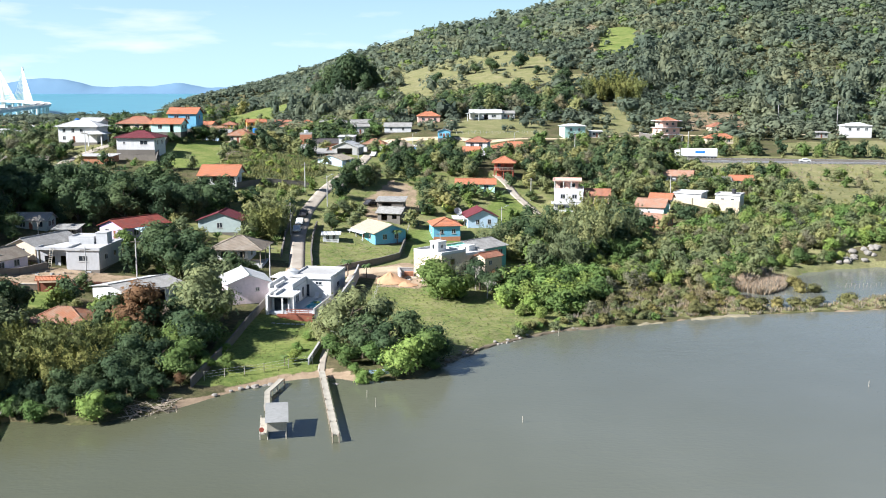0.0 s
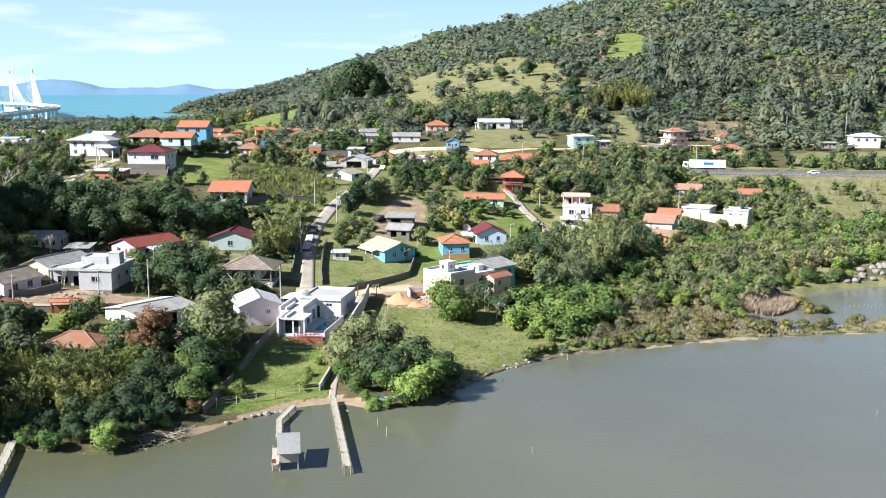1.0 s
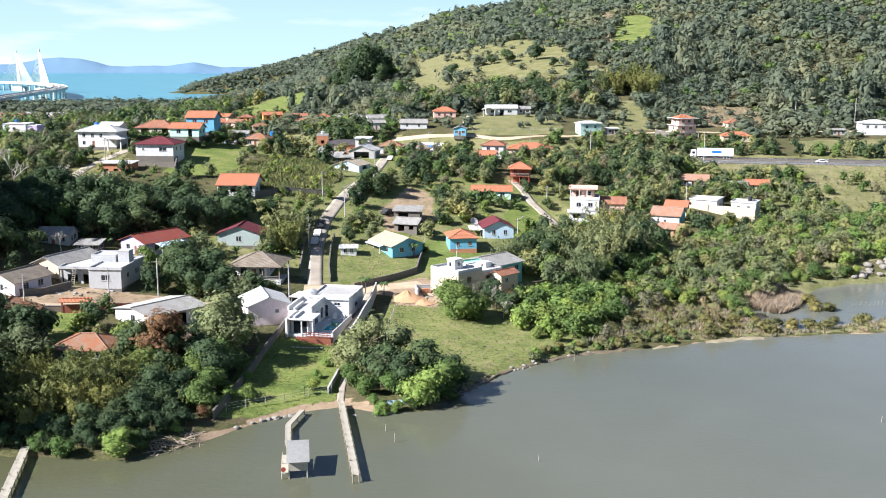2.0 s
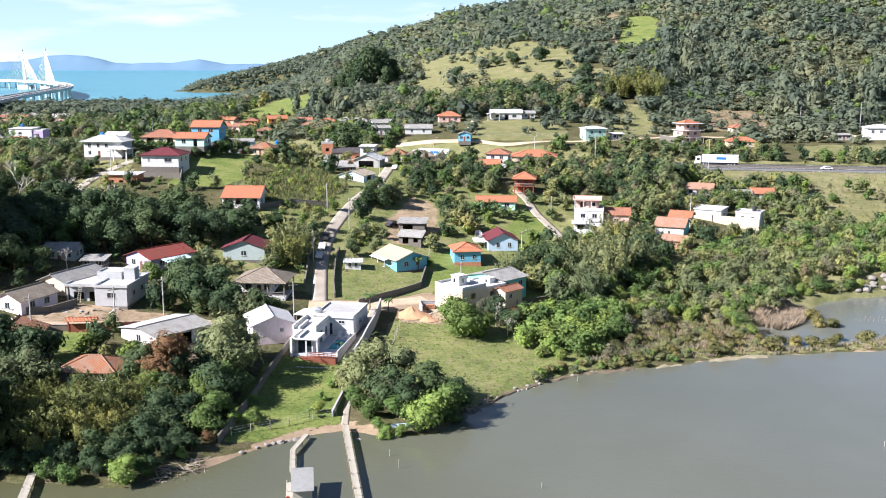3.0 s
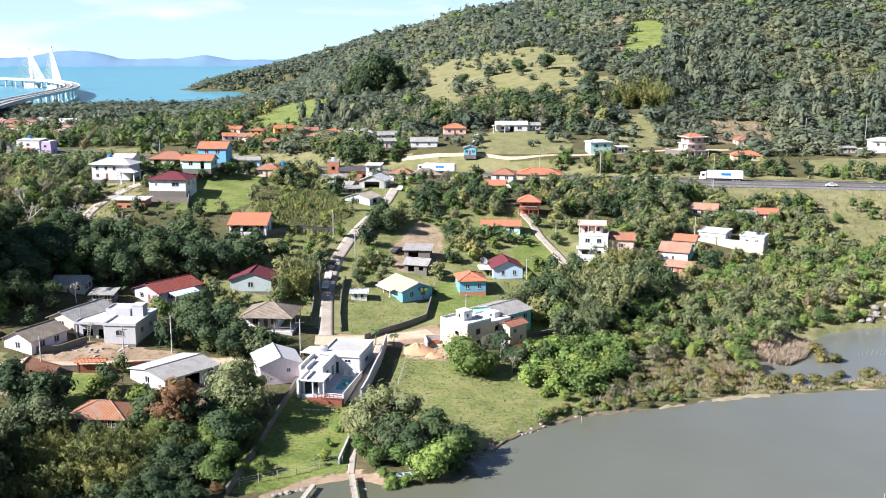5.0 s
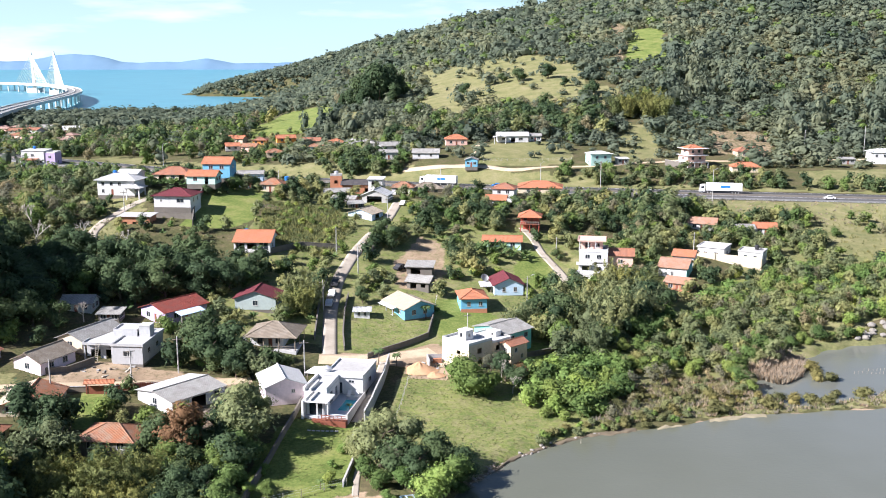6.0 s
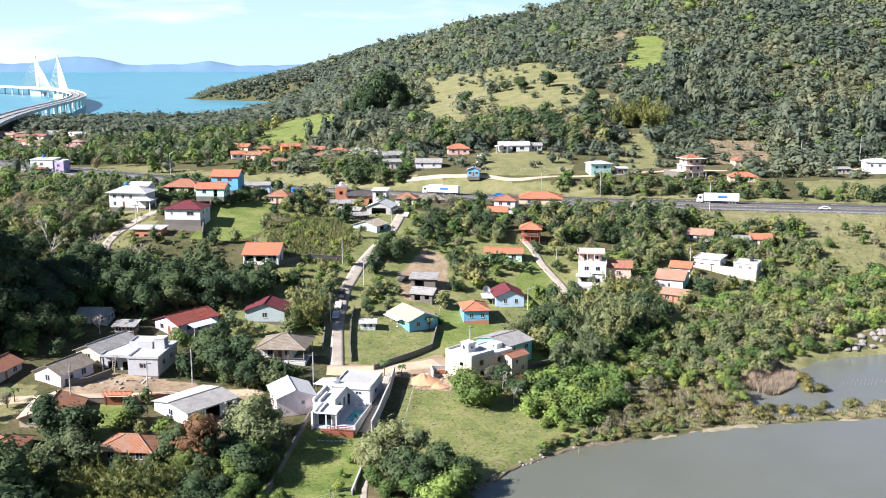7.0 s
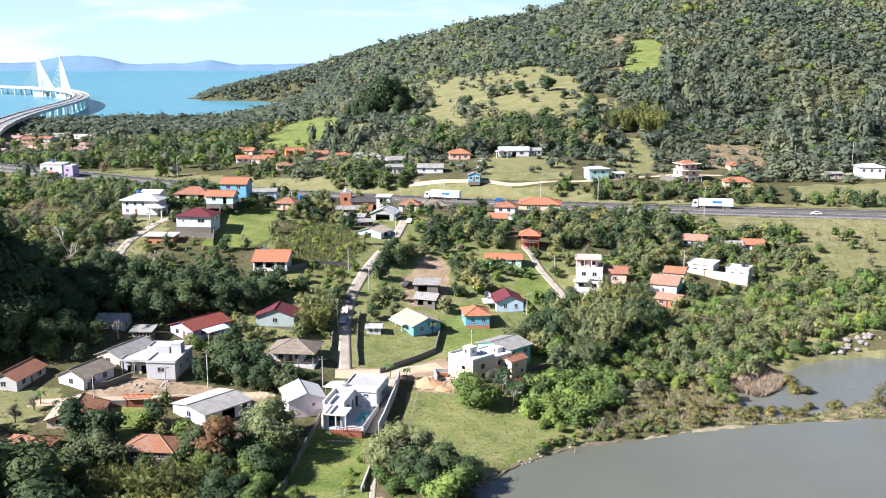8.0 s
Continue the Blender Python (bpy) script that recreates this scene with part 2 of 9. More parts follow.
ROOF_CLAY = tile_roof("sun_bleached_clay_tiles", (0.47, 0.25, 0.16), (0.40, 0.30, 0.23), amount=0.8)
ROOF_PALE = tile_roof("faded_pink_tiles", (0.44, 0.26, 0.20), (0.42, 0.34, 0.29), amount=0.8)
ROOF_MAROON = tile_roof("maroon_tiles", (0.185, 0.042, 0.052), (0.14, 0.05, 0.05), amount=0.6)
ROOF_GREY = tile_roof("grey_weathered_tiles", (0.27, 0.22, 0.165), (0.38, 0.34, 0.28), amount=0.6)
ROOF_SHEET = tile_roof("fibre_cement_sheets", (0.40, 0.39, 0.36), (0.24, 0.22, 0.20), period=0.30, amount=0.7)
ROOF_BEIGE = tile_roof("beige_sheets", (0.52, 0.44, 0.33), (0.40, 0.345, 0.275), period=0.30, amount=0.6)
ROOF_WHITE = tile_roof("white_sheets", (0.66, 0.66, 0.64), (0.48, 0.465, 0.43), period=0.30, amount=0.35)


def glass_material():
    m, n, l, b = material("window_glass", 0.08, 0, 0.6)
    d = noise_node(n, l, 0.6, 2)
    l.new(ramp_node(n, l, d, [(0.3, (0.012, 0.016, 0.02)), (0.7, (0.04, 0.05, 0.06))]), b.inputs["Base Color"])
    return m


GLASS = glass_material()


def ground_material():
    """Grass, soil, sand and woodland floor, spread by where the ground is lawn, bare, sandy or pasture."""
    m, n, l, b = material("earth_and_grass", 0.95, 0, 0.1)
    at = n.new("ShaderNodeVertexColor")
    at.layer_name = "cover"
    sep = n.new("ShaderNodeSeparateColor")
    l.new(at.outputs[0], sep.inputs[0])
    fine = noise_node(n, l, 1.6, 8, 0.7)
    mid = noise_node(n, l, 0.16, 6, 0.65)
    big = noise_node(n, l, 0.03, 4, 0.6)
    wood = ramp_node(n, l, mid, [(0.3, (0.040, 0.046, 0.020)), (0.48, (0.075, 0.082, 0.032)), (0.58, (0.105, 0.088, 0.048)), (0.74, (0.165, 0.130, 0.078))])
    wood = mix_node(n, l, 0.4, wood, ramp_node(n, l, fine, [(0.38, (0.024, 0.027, 0.013)), (0.64, (0.18, 0.155, 0.075))]))
    lawn = ramp_node(n, l, mid, [(0.30, (0.066, 0.098, 0.024)), (0.44, (0.120, 0.160, 0.042)), (0.54, (0.172, 0.200, 0.058)), (0.63, (0.245, 0.240, 0.088)), (0.74, (0.25, 0.20, 0.115))])
    lawn = mix_node(n, l, 0.42, lawn, ramp_node(n, l, fine, [(0.36, (0.045, 0.072, 0.016)), (0.5, (0.125, 0.165, 0.040)), (0.64, (0.25, 0.26, 0.085))]))
    past = ramp_node(n, l, big, [(0.3, (0.125, 0.145, 0.055)), (0.5, (0.185, 0.182, 0.09)), (0.7, (0.225, 0.205, 0.122))])
    past = mix_node(n, l, 0.5, past, ramp_node(n, l, mid, [(0.38, (0.07, 0.095, 0.03)), (0.52, (0.22, 0.20, 0.09)), (0.64, (0.32, 0.265, 0.16))]))
    past = mix_node(n, l, 0.4, past, ramp_node(n, l, fine, [(0.37, (0.07, 0.085, 0.025)), (0.64, (0.275, 0.255, 0.115))]))
    dirt = ramp_node(n, l, mid, [(0.25, (0.14, 0.105, 0.065)), (0.5, (0.29, 0.215, 0.14)), (0.75, (0.44, 0.34, 0.235))])
    dirt = mix_node(n, l, 0.3, dirt, ramp_node(n, l, fine, [(0.3, (0.20, 0.13, 0.08)), (0.75, (0.48, 0.37, 0.26))]))
    edge = n.new("ShaderNodeMath")
    edge.operation = "SUBTRACT"
    edge.inputs[1].default_value = 0.5
    l.new(noise_node(n, l, 0.7, 6, 0.75), edge.inputs[0])

    def soft(channel):
        a = n.new("ShaderNodeMath")
        a.operation = "MULTIPLY_ADD"
        a.inputs[1].default_value = 1.1
        l.new(edge.outputs[0], a.inputs[0])
        l.new(sep.outputs[channel], a.inputs[2])
        return ramp_node(n, l, a.outputs[0], [(0.38, (0, 0, 0)), (0.62, (1, 1, 1))])

    c = mix_node(n, l, soft(1), wood, past)
    c = mix_node(n, l, soft(0), c, lawn)
    c = mix_node(n, l, soft(2), c, dirt)
    l.new(c, b.inputs["Base Color"])
    bump_node(n, l, b, fine, 0.8, 0.12)
    return m


def water_material(name, deep, shoal, rough, wave, strength, reflect_tint=False):
    m, n, l, b = material(name, rough, 0, 0.5)
    b.inputs["IOR"].default_value = 1.33
    big = noise_node(n, l, 0.012, 4, 0.6)
    c = ramp_node(n, l, big, [(0.35, deep), (0.68, shoal)])
    # tint across x puts tree and sky reflections into the water colour
    if reflect_tint:
        co = n.new("ShaderNodeTexCoord")
        sp = n.new("ShaderNodeSeparateXYZ")
        l.new(co.outputs["Object"], sp.inputs[0])
        mr = n.new("ShaderNodeMapRange")
        mr.inputs[1].default_value, mr.inputs[2].default_value = -70.0, 70.0
        l.new(sp.outputs[0], mr.inputs[0])
        c = mix_node(n, l, mr.outputs[0], mix_node(n, l, 1.0, c, (0.62, 0.66, 0.50), "MULTIPLY"), mix_node(n, l, 1.0, c, (1.06, 1.16, 1.54), "MULTIPLY"))
    l.new(c, b.inputs["Base Color"])
    w1 = noise_node(n, l, wave, 3, 0.55, stretch=(1.0, 1.6, 1.0))
    w2 = noise_node(n, l, wave * 0.18, 3, 0.5, stretch=(1.0, 2.0, 1.0))
    bump_node(n, l, b, mix_node(n, l, 0.5, w1, w2), strength, 0.25)
    return m


EARTH = ground_material()
LAGOON = water_material("lagoon_water", (0.116, 0.111, 0.068), (0.142, 0.137, 0.091), 0.10, 1.1, 0.26, True)
SEA = water_material("bay_water", (0.075, 0.235, 0.30), (0.10, 0.285, 0.345), 0.32, 0.25, 0.35)


def road_material(name, a, b_, patch):
    m, n, l, b = material(name, 0.92, 0, 0.2)
    fine = noise_node(n, l, 2.2, 7, 0.7)
    mid = noise_node(n, l, 0.22, 5, 0.65)
    c = mix_node(n, l, 0.5, ramp_node(n, l, fine, [(0.3, a), (0.7, b_)]), ramp_node(n, l, mid, [(0.35, patch), (0.65, b_)]))
    l.new(c, b.inputs["Base Color"])
    bump_node(n, l, b, fine, 0.4, 0.04)
    return m


ASPHALT = road_material("worn_asphalt", (0.075, 0.073, 0.07), (0.12, 0.118, 0.115), (0.06, 0.06, 0.06))
BRIDGE_ROAD = road_material("pale_bridge_road", (0.20, 0.20, 0.195), (0.26, 0.26, 0.25), (0.17, 0.17, 0.165))
LANE = road_material("pale_concrete_lane", (0.30, 0.26, 0.21), (0.42, 0.37, 0.30), (0.23, 0.195, 0.155))
ORANGE_SAND = road_material("orange_building_sand", (0.40, 0.235, 0.12), (0.54, 0.33, 0.19), (0.32, 0.18, 0.10))
TRACK = road_material("sandy_track", (0.42, 0.32, 0.21), (0.58, 0.46, 0.32), (0.34, 0.25, 0.16))

# ---- the lie of the land ----
# swells of the ground: x, y, reach, height
SHORE_SWELLS = [
    (-29, 170, 40, -1.9), (-75, 195, 45, 3.7), (-45, 230, 35, -1.7), (-100, 285, 45, 2.4),
    (-55, 275, 35, 6.1), (-15, 235, 30, 0.4), (-28, 300, 30, -0.9), (15, 270, 35, -1.4),
    (60, 275, 40, -1.2), (140, 280, 70, -0.4), (-200, 220, 80, 4.9),
]
VILLAGE_SWELLS = [
    (-140, 330, 70, 12.2), (10, 330, 45, 12.7), (75, 350, 45, 0.9), (130, 390, 50, 2.7),
    (10, 385, 40, -2.5), (20, 470, 45, 5.8), (90, 460, 45, -0.7), (-60, 440, 60, 6.2),
    (-130, 450, 70, -3.8), (190, 470, 80, 3.2), (60, 560, 80, 4.1), (-90, 610, 90, 4.7),
    # the (-158, 214) rise is unseen, added to lift the shade trees
    (200, 560, 90, -8.4), (600, 500, 260, 12.0), (330, 380, 120, -12.6), (-300, 350, 140, 8.6), (-158, 214, 26, 20.0),
    (-95, 317, 15, 5.4), (-64, 320, 12, 2.6),
]
HILL_SWELLS = [
    (140, 650, 110, 8.3), (20, 720, 110, 16.3), (-100, 800, 160, -9.1), (60, 900, 160, 9.8),
    (260, 850, 190, 7.4), (-280, 650, 190, 6.6), (-400, 950, 220, -12.6), (100, 1200, 260, 20.6),
    (-150, 1300, 200, -8.3), (400, 1150, 330, 124.0), (430, 650, 200, 18.2), (130, 1550, 280, 90.8),
    (-350, 1500, 160, -1.8),
]

SWELLS = np.array(SHORE_SWELLS + VILLAGE_SWELLS + HILL_SWELLS, float)
SHORE_X = [-400, -120, -62, -44, -36, -28, -18, -11, -3.6, 0, 9, 20, 37, 48, 65, 84, 140, 400]
SHORE_Y = [100, 110, 121, 119, 124, 134, 140, 137, 139, 147, 158.5, 167.5, 172.5, 177, 181, 184, 190, 210]
BAY_Y = [900, 1000, 1050, 1090, 1150, 1300, 1550, 1640, 1720, 1790, 2100, 2300, 3000]
BAY_X = [-4000, -2500, -560, -340, -285, -255, -240, -320, -500, -535, -535, -300, 0]
RIDGE_X = [-540, -515, -460, -400, -330, -250, -190, -128, -64, 0, 120, 400]
RIDGE_H = [0, 3, 12, 25, 42, 62, 82, 97, 108, 118, 128, 120]
HIGHWAY_X = [-3000, -420, -215, -100, -10, 95, 165, 600, 3000]
HIGHWAY_Y = [2600, 640, 508, 440, 411, 389, 377, 330, 60]
HIGHWAY_Z = 13.4
LANE_X = [-29.6, -30.8, -33.4, -34.2, -31.6, -26.6, -24.8, -24.0]
LANE_Y = [197.0, 206.0, 226.0, 245.0, 266.0, 290.0, 304.0, 322.0]


def smooth(t):
    t = np.clip(t, 0, 1)
    return t * t * (3 - 2 * t)


def wobble(x, y, size):
    """Gentle unevenness, about -1 to 1."""
    a, b = x / size, y / size
    return 0.45 * np.sin(a * 1.9 + 1.3 * np.sin(b * 1.1)) + 0.35 * np.sin(b * 2.3 + 1.7 * np.sin(a * 0.7 + 2)) + 0.2 * np.sin(a * 4.1 - b * 3.3)


def pond(x, y):
    """1 inside the tidal pool beside the marsh, falling to 0 at its rim."""
    a = ((x - 84) / 26) ** 2 + ((y - 207 - 0.6 * (x - 84)) / 15.5) ** 2
    b = ((x - 114) / 32) ** 2 + ((y - 212) / 18) ** 2
    c = ((x - 72) / 14) ** 2 + ((y - 194.6) / 4.4) ** 2
    return smooth((1.25 - np.minimum(np.minimum(a, b), c) + 0.16 * wobble(x, y, 3.0)) / 0.5)


def highway_off(x, y):
    return np.abs(y - np.interp(x, HIGHWAY_X, HIGHWAY_Y)) * 0.95


def ground_z(x, y):
    x, y = np.asarray(x, float), np.asarray(y, float)
    inland = y - np.interp(x, SHORE_X, SHORE_Y) - 0.6 * wobble(x, y, 4.0)
    rise = smooth(inland / 45)
    z = np.zeros(np.broadcast(x, y).shape)
    for sx, sy, r, h in SWELLS:
        z = z + h * np.exp(-((x - sx) ** 2 + (y - sy) ** 2) / (2 * r * r))
    z = z * rise + 0.25 * wobble(x, y, 9.0) * rise + 1.2 * wobble(x, y, 55.0) * smooth((y - 480) / 200)
    flat = smooth((1.35 - ((x - 92) / 50) ** 2 - ((y - 206) / 27) ** 2) / 0.5)
    z = z * (1 - flat) + 0.12 * z * flat
    z = z - 9.0 * smooth((y - 760) / 350) * smooth((z - 12) / 25) - 13.0 * smooth((x + 30) / 110) * smooth((y - 950) / 250)
    z = np.maximum(z, np.interp(x, RIDGE_X, RIDGE_H) * np.exp(-((y - 1800) / 210) ** 2))
    z = np.where((x < -60) & (y > 430), np.maximum(z, 6.0 * smooth((y - 430) / 80)), z)
    z = np.where((x < -140) & (y > 800), 5.0 + (z - 5.0) * np.maximum(smooth((x + 330) / 190), smooth((y - 1450) / 150)), z)
    sea = smooth((x - np.interp(y, BAY_Y, BAY_X)) / 80)
    z = np.where(y > 950, z * sea + (sea - 1) * 4, z)
    z = z + np.clip(inland / 5, 0, 1) * 1.0 * np.where(y > 950, sea, 1)
    hw = smooth((30 - highway_off(x, y)) / 17)
    z = z * (1 - hw) + HIGHWAY_Z * hw
    z = np.where(inland < 0, np.maximum(-3.0, 0.35 * inland), z)
    return z * (1 - pond(x, y)) - 0.5 * pond(x, y)


def gz(x, y):
    return float(ground_z(x, y))


def inside(poly, x, y):
    """1 where a point lies in the outline."""
    x, y = np.asarray(x, float), np.asarray(y, float)
    res = np.zeros(np.broadcast(x, y).shape, bool)
    for (ax, ay), (bx, by) in zip(poly, poly[1:] + poly[:1]):
        if ay != by:
            res ^= ((ay > y) != (by > y)) & (x < (bx - ax) * (y - ay) / (by - ay) + ax)
    return res


GARDEN_LAWN = [(-33.5, 132), (-26, 136.5), (-19, 141), (-18.5, 155), (-21, 168), (-33, 168), (-36, 150)]
MEADOW = [(-14, 192), (-15.5, 160), (-8, 140), (0, 148), (10, 160), (20, 168), (30, 174), (24, 184), (14, 190), (4, 192), (-5, 192)]
BLUE_LAWN = [(-27.6, 204.3), (-21.5, 201), (-9.6, 216.2), (-9.0, 228.5), (-22.4, 236), (-28.2, 223.7)]
KNOLL_LAWN = [(-82, 272), (-68, 271), (-63, 284), (-68, 326), (-86, 324), (-84, 290)]
SCRUB_LAWN = [(66, 258), (78, 262), (84, 272), (74, 274), (64, 266)]
BUNGALOW_LAWN = [(-73.5, 170), (-66.5, 171.5), (-63.5, 155.5), (-68.5, 156.5)]
WEST_YARD = [(-101, 158), (-86, 157), (-84, 166), (-86, 176), (-102, 174)]
TEAL_LAWN = [(12, 202), (18, 199), (21, 211), (15, 216), (11, 210)]
BRUSH_YARD = [(-50, 159), (-41.5, 159), (-43, 170), (-51, 168)]
VILLAGE_GREEN = [(-60, 201), (-34, 206), (-24, 200), (12, 206), (30, 240), (60, 262), (62, 302), (20, 300), (-20, 330), (-64, 310), (-62, 262)]
SCRUB = [(10, 190), (40, 190), (62, 198), (100, 238), (140, 258), (130, 300), (96, 318), (60, 256), (40, 240), (20, 214)]
COTTAGE_LAWN = [(-8.5, 222), (-6, 214), (4, 226), (6, 233), (-2, 244), (-9, 240)]
PATH_LAWN = [(12, 254), (18, 256), (23, 270), (18, 284), (12, 268)]
YARD = [(-27.5, 202), (-30.5, 197), (-14, 196), (-12, 190), (-4, 190), (-2, 208), (-8, 212), (-19, 203)]
YARD_LEFT = [(-80, 171), (-46, 175), (-44, 168), (-41, 176), (-46, 183), (-63, 184), (-64, 186), (-75, 185), (-82, 176)]
HOUSE_YARD = [(-19, 244), (-8, 247), (-6, 262), (-8, 282), (-15, 286), (-21, 262)]
HILL_LAWN = [(4, 473), (12, 482), (43, 480), (48, 459), (44, 439), (4, 437)]
HIGH_FIELD = [(102, 668), (132, 672), (151, 806), (128, 814)]
SCAR = [(128, 880), (126, 805), (104, 690), (97, 684), (110, 770), (120, 880)]
BURNT = [(114, 470), (146, 478), (156, 516), (144, 532), (122, 520)]
WEST_FIELD = [(-142, 632), (-130, 594), (-104, 580), (-84, 596), (-94, 690), (-108, 760), (-142, 770)]
WEST_STRIP = [(-90, 648), (-52, 638), (-48, 600), (-74, 590)]
UPPER_PASTURE = [(-65, 915), (-35, 872), (26, 772), (61, 724), (78, 662), (71, 628), (90, 606), (76, 572), (42, 574), (16, 596), (-9, 570), (-38, 628), (-24, 672), (-62, 822)]
FIRE_BREAK = [(82, 537), (99, 533), (94, 500), (89, 462), (69, 456), (74, 490)]
EAST_PASTURE = [(118, 356), (116, 334), (109, 300), (128, 292), (190, 286), (260, 296), (260, 352), (160, 362)]
BANK = [(72, 352), (110, 340), (170, 344), (170, 366), (76, 376)]
NORTH_PASTURE = [(138, 402), (180, 398), (260, 392), (260, 450), (192, 446), (146, 436)]
VERGE = [(-225, 520), (-60, 434), (70, 404), (70, 420), (-20, 440), (-90, 470), (-200, 550)]
MARSH = [(22, 171), (48, 178), (84, 185), (140, 190), (140, 204), (90, 200), (62, 198), (46, 198), (35, 192), (26, 180)]
KNOLL_WEST = [(-114, 262), (-98, 258), (-96, 276), (-99, 300), (-110, 316), (-126, 318), (-124, 300), (-106, 284)]
EARTH_CUT = [(-146, 322), (-138, 316), (-133, 300), (-138, 290), (-144, 300)]
SLOPE = [(-58, 262), (-38, 258), (-34, 286), (-44, 306), (-64, 304)]
LAWNS = [TEAL_LAWN, SCRUB_LAWN, BUNGALOW_LAWN, GARDEN_LAWN, MEADOW, BLUE_LAWN, KNOLL_LAWN, COTTAGE_LAWN, PATH_LAWN, HIGH_FIELD, WEST_FIELD]
PASTURES = [WEST_YARD, HILL_LAWN, UPPER_PASTURE, FIRE_BREAK, EAST_PASTURE, BANK, NORTH_PASTURE, VERGE, MARSH, SLOPE, WEST_STRIP, KNOLL_WEST]
BARE = [EARTH_CUT, BRUSH_YARD, YARD, YARD_LEFT, HOUSE_YARD, SCAR, BURNT]
CLEARED = LAWNS + PASTURES + BARE


def spaced(stops):
    """Even steps between stops of (place, step)."""
    out = []
    for (a, s), (b, _) in zip(stops, stops[1:]):
        out += list(np.arange(a, b - s * 0.25, s))
    return np.array(out + [stops[-1][0]])


def build_ground():
    xs = spaced([(-3800, 260), (-1200, 60), (-420, 14), (-160, 2.4), (-96, 1.3), (60, 1.8), (130, 4), (260, 14), (800, 70), (1800, 300), (3600, 300)])
    ys = spaced([(60, 8), (108, 1.2), (240, 1.8), (330, 3.5), (480, 7), (820, 16), (1300, 24), (2000, 70), (3000, 70)])
    gx, gy = np.meshgrid(xs, ys)
    z = ground_z(gx, gy)
    verts = np.stack([gx, gy, z], -1).reshape(-1, 3)
    nx, ny = len(xs), len(ys)
    i = (np.arange(ny - 1)[:, None] * nx + np.arange(nx - 1)).reshape(-1)
    faces = np.stack([i, i + 1, i + 1 + nx, i + nx], -1)
    me = bpy.data.meshes.new("ground")
    me.from_pydata(verts.tolist(), [], faces.tolist())
    cover = np.zeros((len(verts), 4), np.float32)
    cover[:, 3] = 1
    X, Y = verts[:, 0], verts[:, 1]
    for poly in LAWNS:
        cover[inside(poly, X, Y), 0] = 1
    for poly in (MEADOW, BLUE_LAWN):
        cover[inside(poly, X, Y), 0] = 0.5
    for poly in PASTURES + [SCRUB, MEADOW, BLUE_LAWN, VILLAGE_GREEN]:
        cover[inside(poly, X, Y), 1] = 1
    rough = inside(VILLAGE_GREEN, X, Y) & (cover[:, 0] < 0.5)
    cover[rough, 0] = 0.46
    cover[inside(SCRUB, X, Y) & (cover[:, 0] < 0.5), 0] = 0.4
    for poly in BARE:
        cover[inside(poly, X, Y), 2] = 0.5 if poly in (SCAR, BURNT, EARTH_CUT) else (0.62 if poly in (YARD_LEFT, HOUSE_YARD) else 1)
    off = Y - np.interp(X, SHORE_X, SHORE_Y)
    sandy = (X > -35) & (X < -12)
    cover[(off < np.where(sandy, 2.0, np.where((X > 30) & (X < 64), 0.3, np.where(X < -35, -9.0, -0.2))) + 0.9 * wobble(X, Y, 7)) & (Y < 260), 2] = 0.85
    cover[pond(X, Y) > 0.02, 1] = 1
    cover[np.abs(highway_off(X, Y) - 17) < 3, 1] = 0.9
    layer = me.color_attributes.new("cover", "FLOAT_COLOR", "POINT")
    layer.data.foreach_set("color", cover.reshape(-1))
    me.polygons.foreach_set("use_smooth", np.ones(len(faces), bool))
    me.materials.append(EARTH)
    tagged(new("ground", me), "grassy hillside ground with lawns, bare earth and sandy shore", "ground", kind="structure")


def sheet(name, x0, y0, x1, y1, z, mat, label, category, far_rise=0.0):
    me = bpy.data.meshes.new(name)
    nx, ny = 24, 24
    vx, vy = np.linspace(x0, x1, nx), np.linspace(y0, y1, ny)
    verts = [(x, y, z + far_rise * max(0.0, (y - 2300) / 2030) ** 1.5) for y in vy for x in vx]
    faces = [(j * nx + i, j * nx + i + 1, (j + 1) * nx + i + 1, (j + 1) * nx + i) for j in range(ny - 1) for i in range(nx - 1)]
    me.from_pydata(verts, [], faces)
    me.materials.append(mat)
    return tagged(new(name, me), label, category, kind="structure")


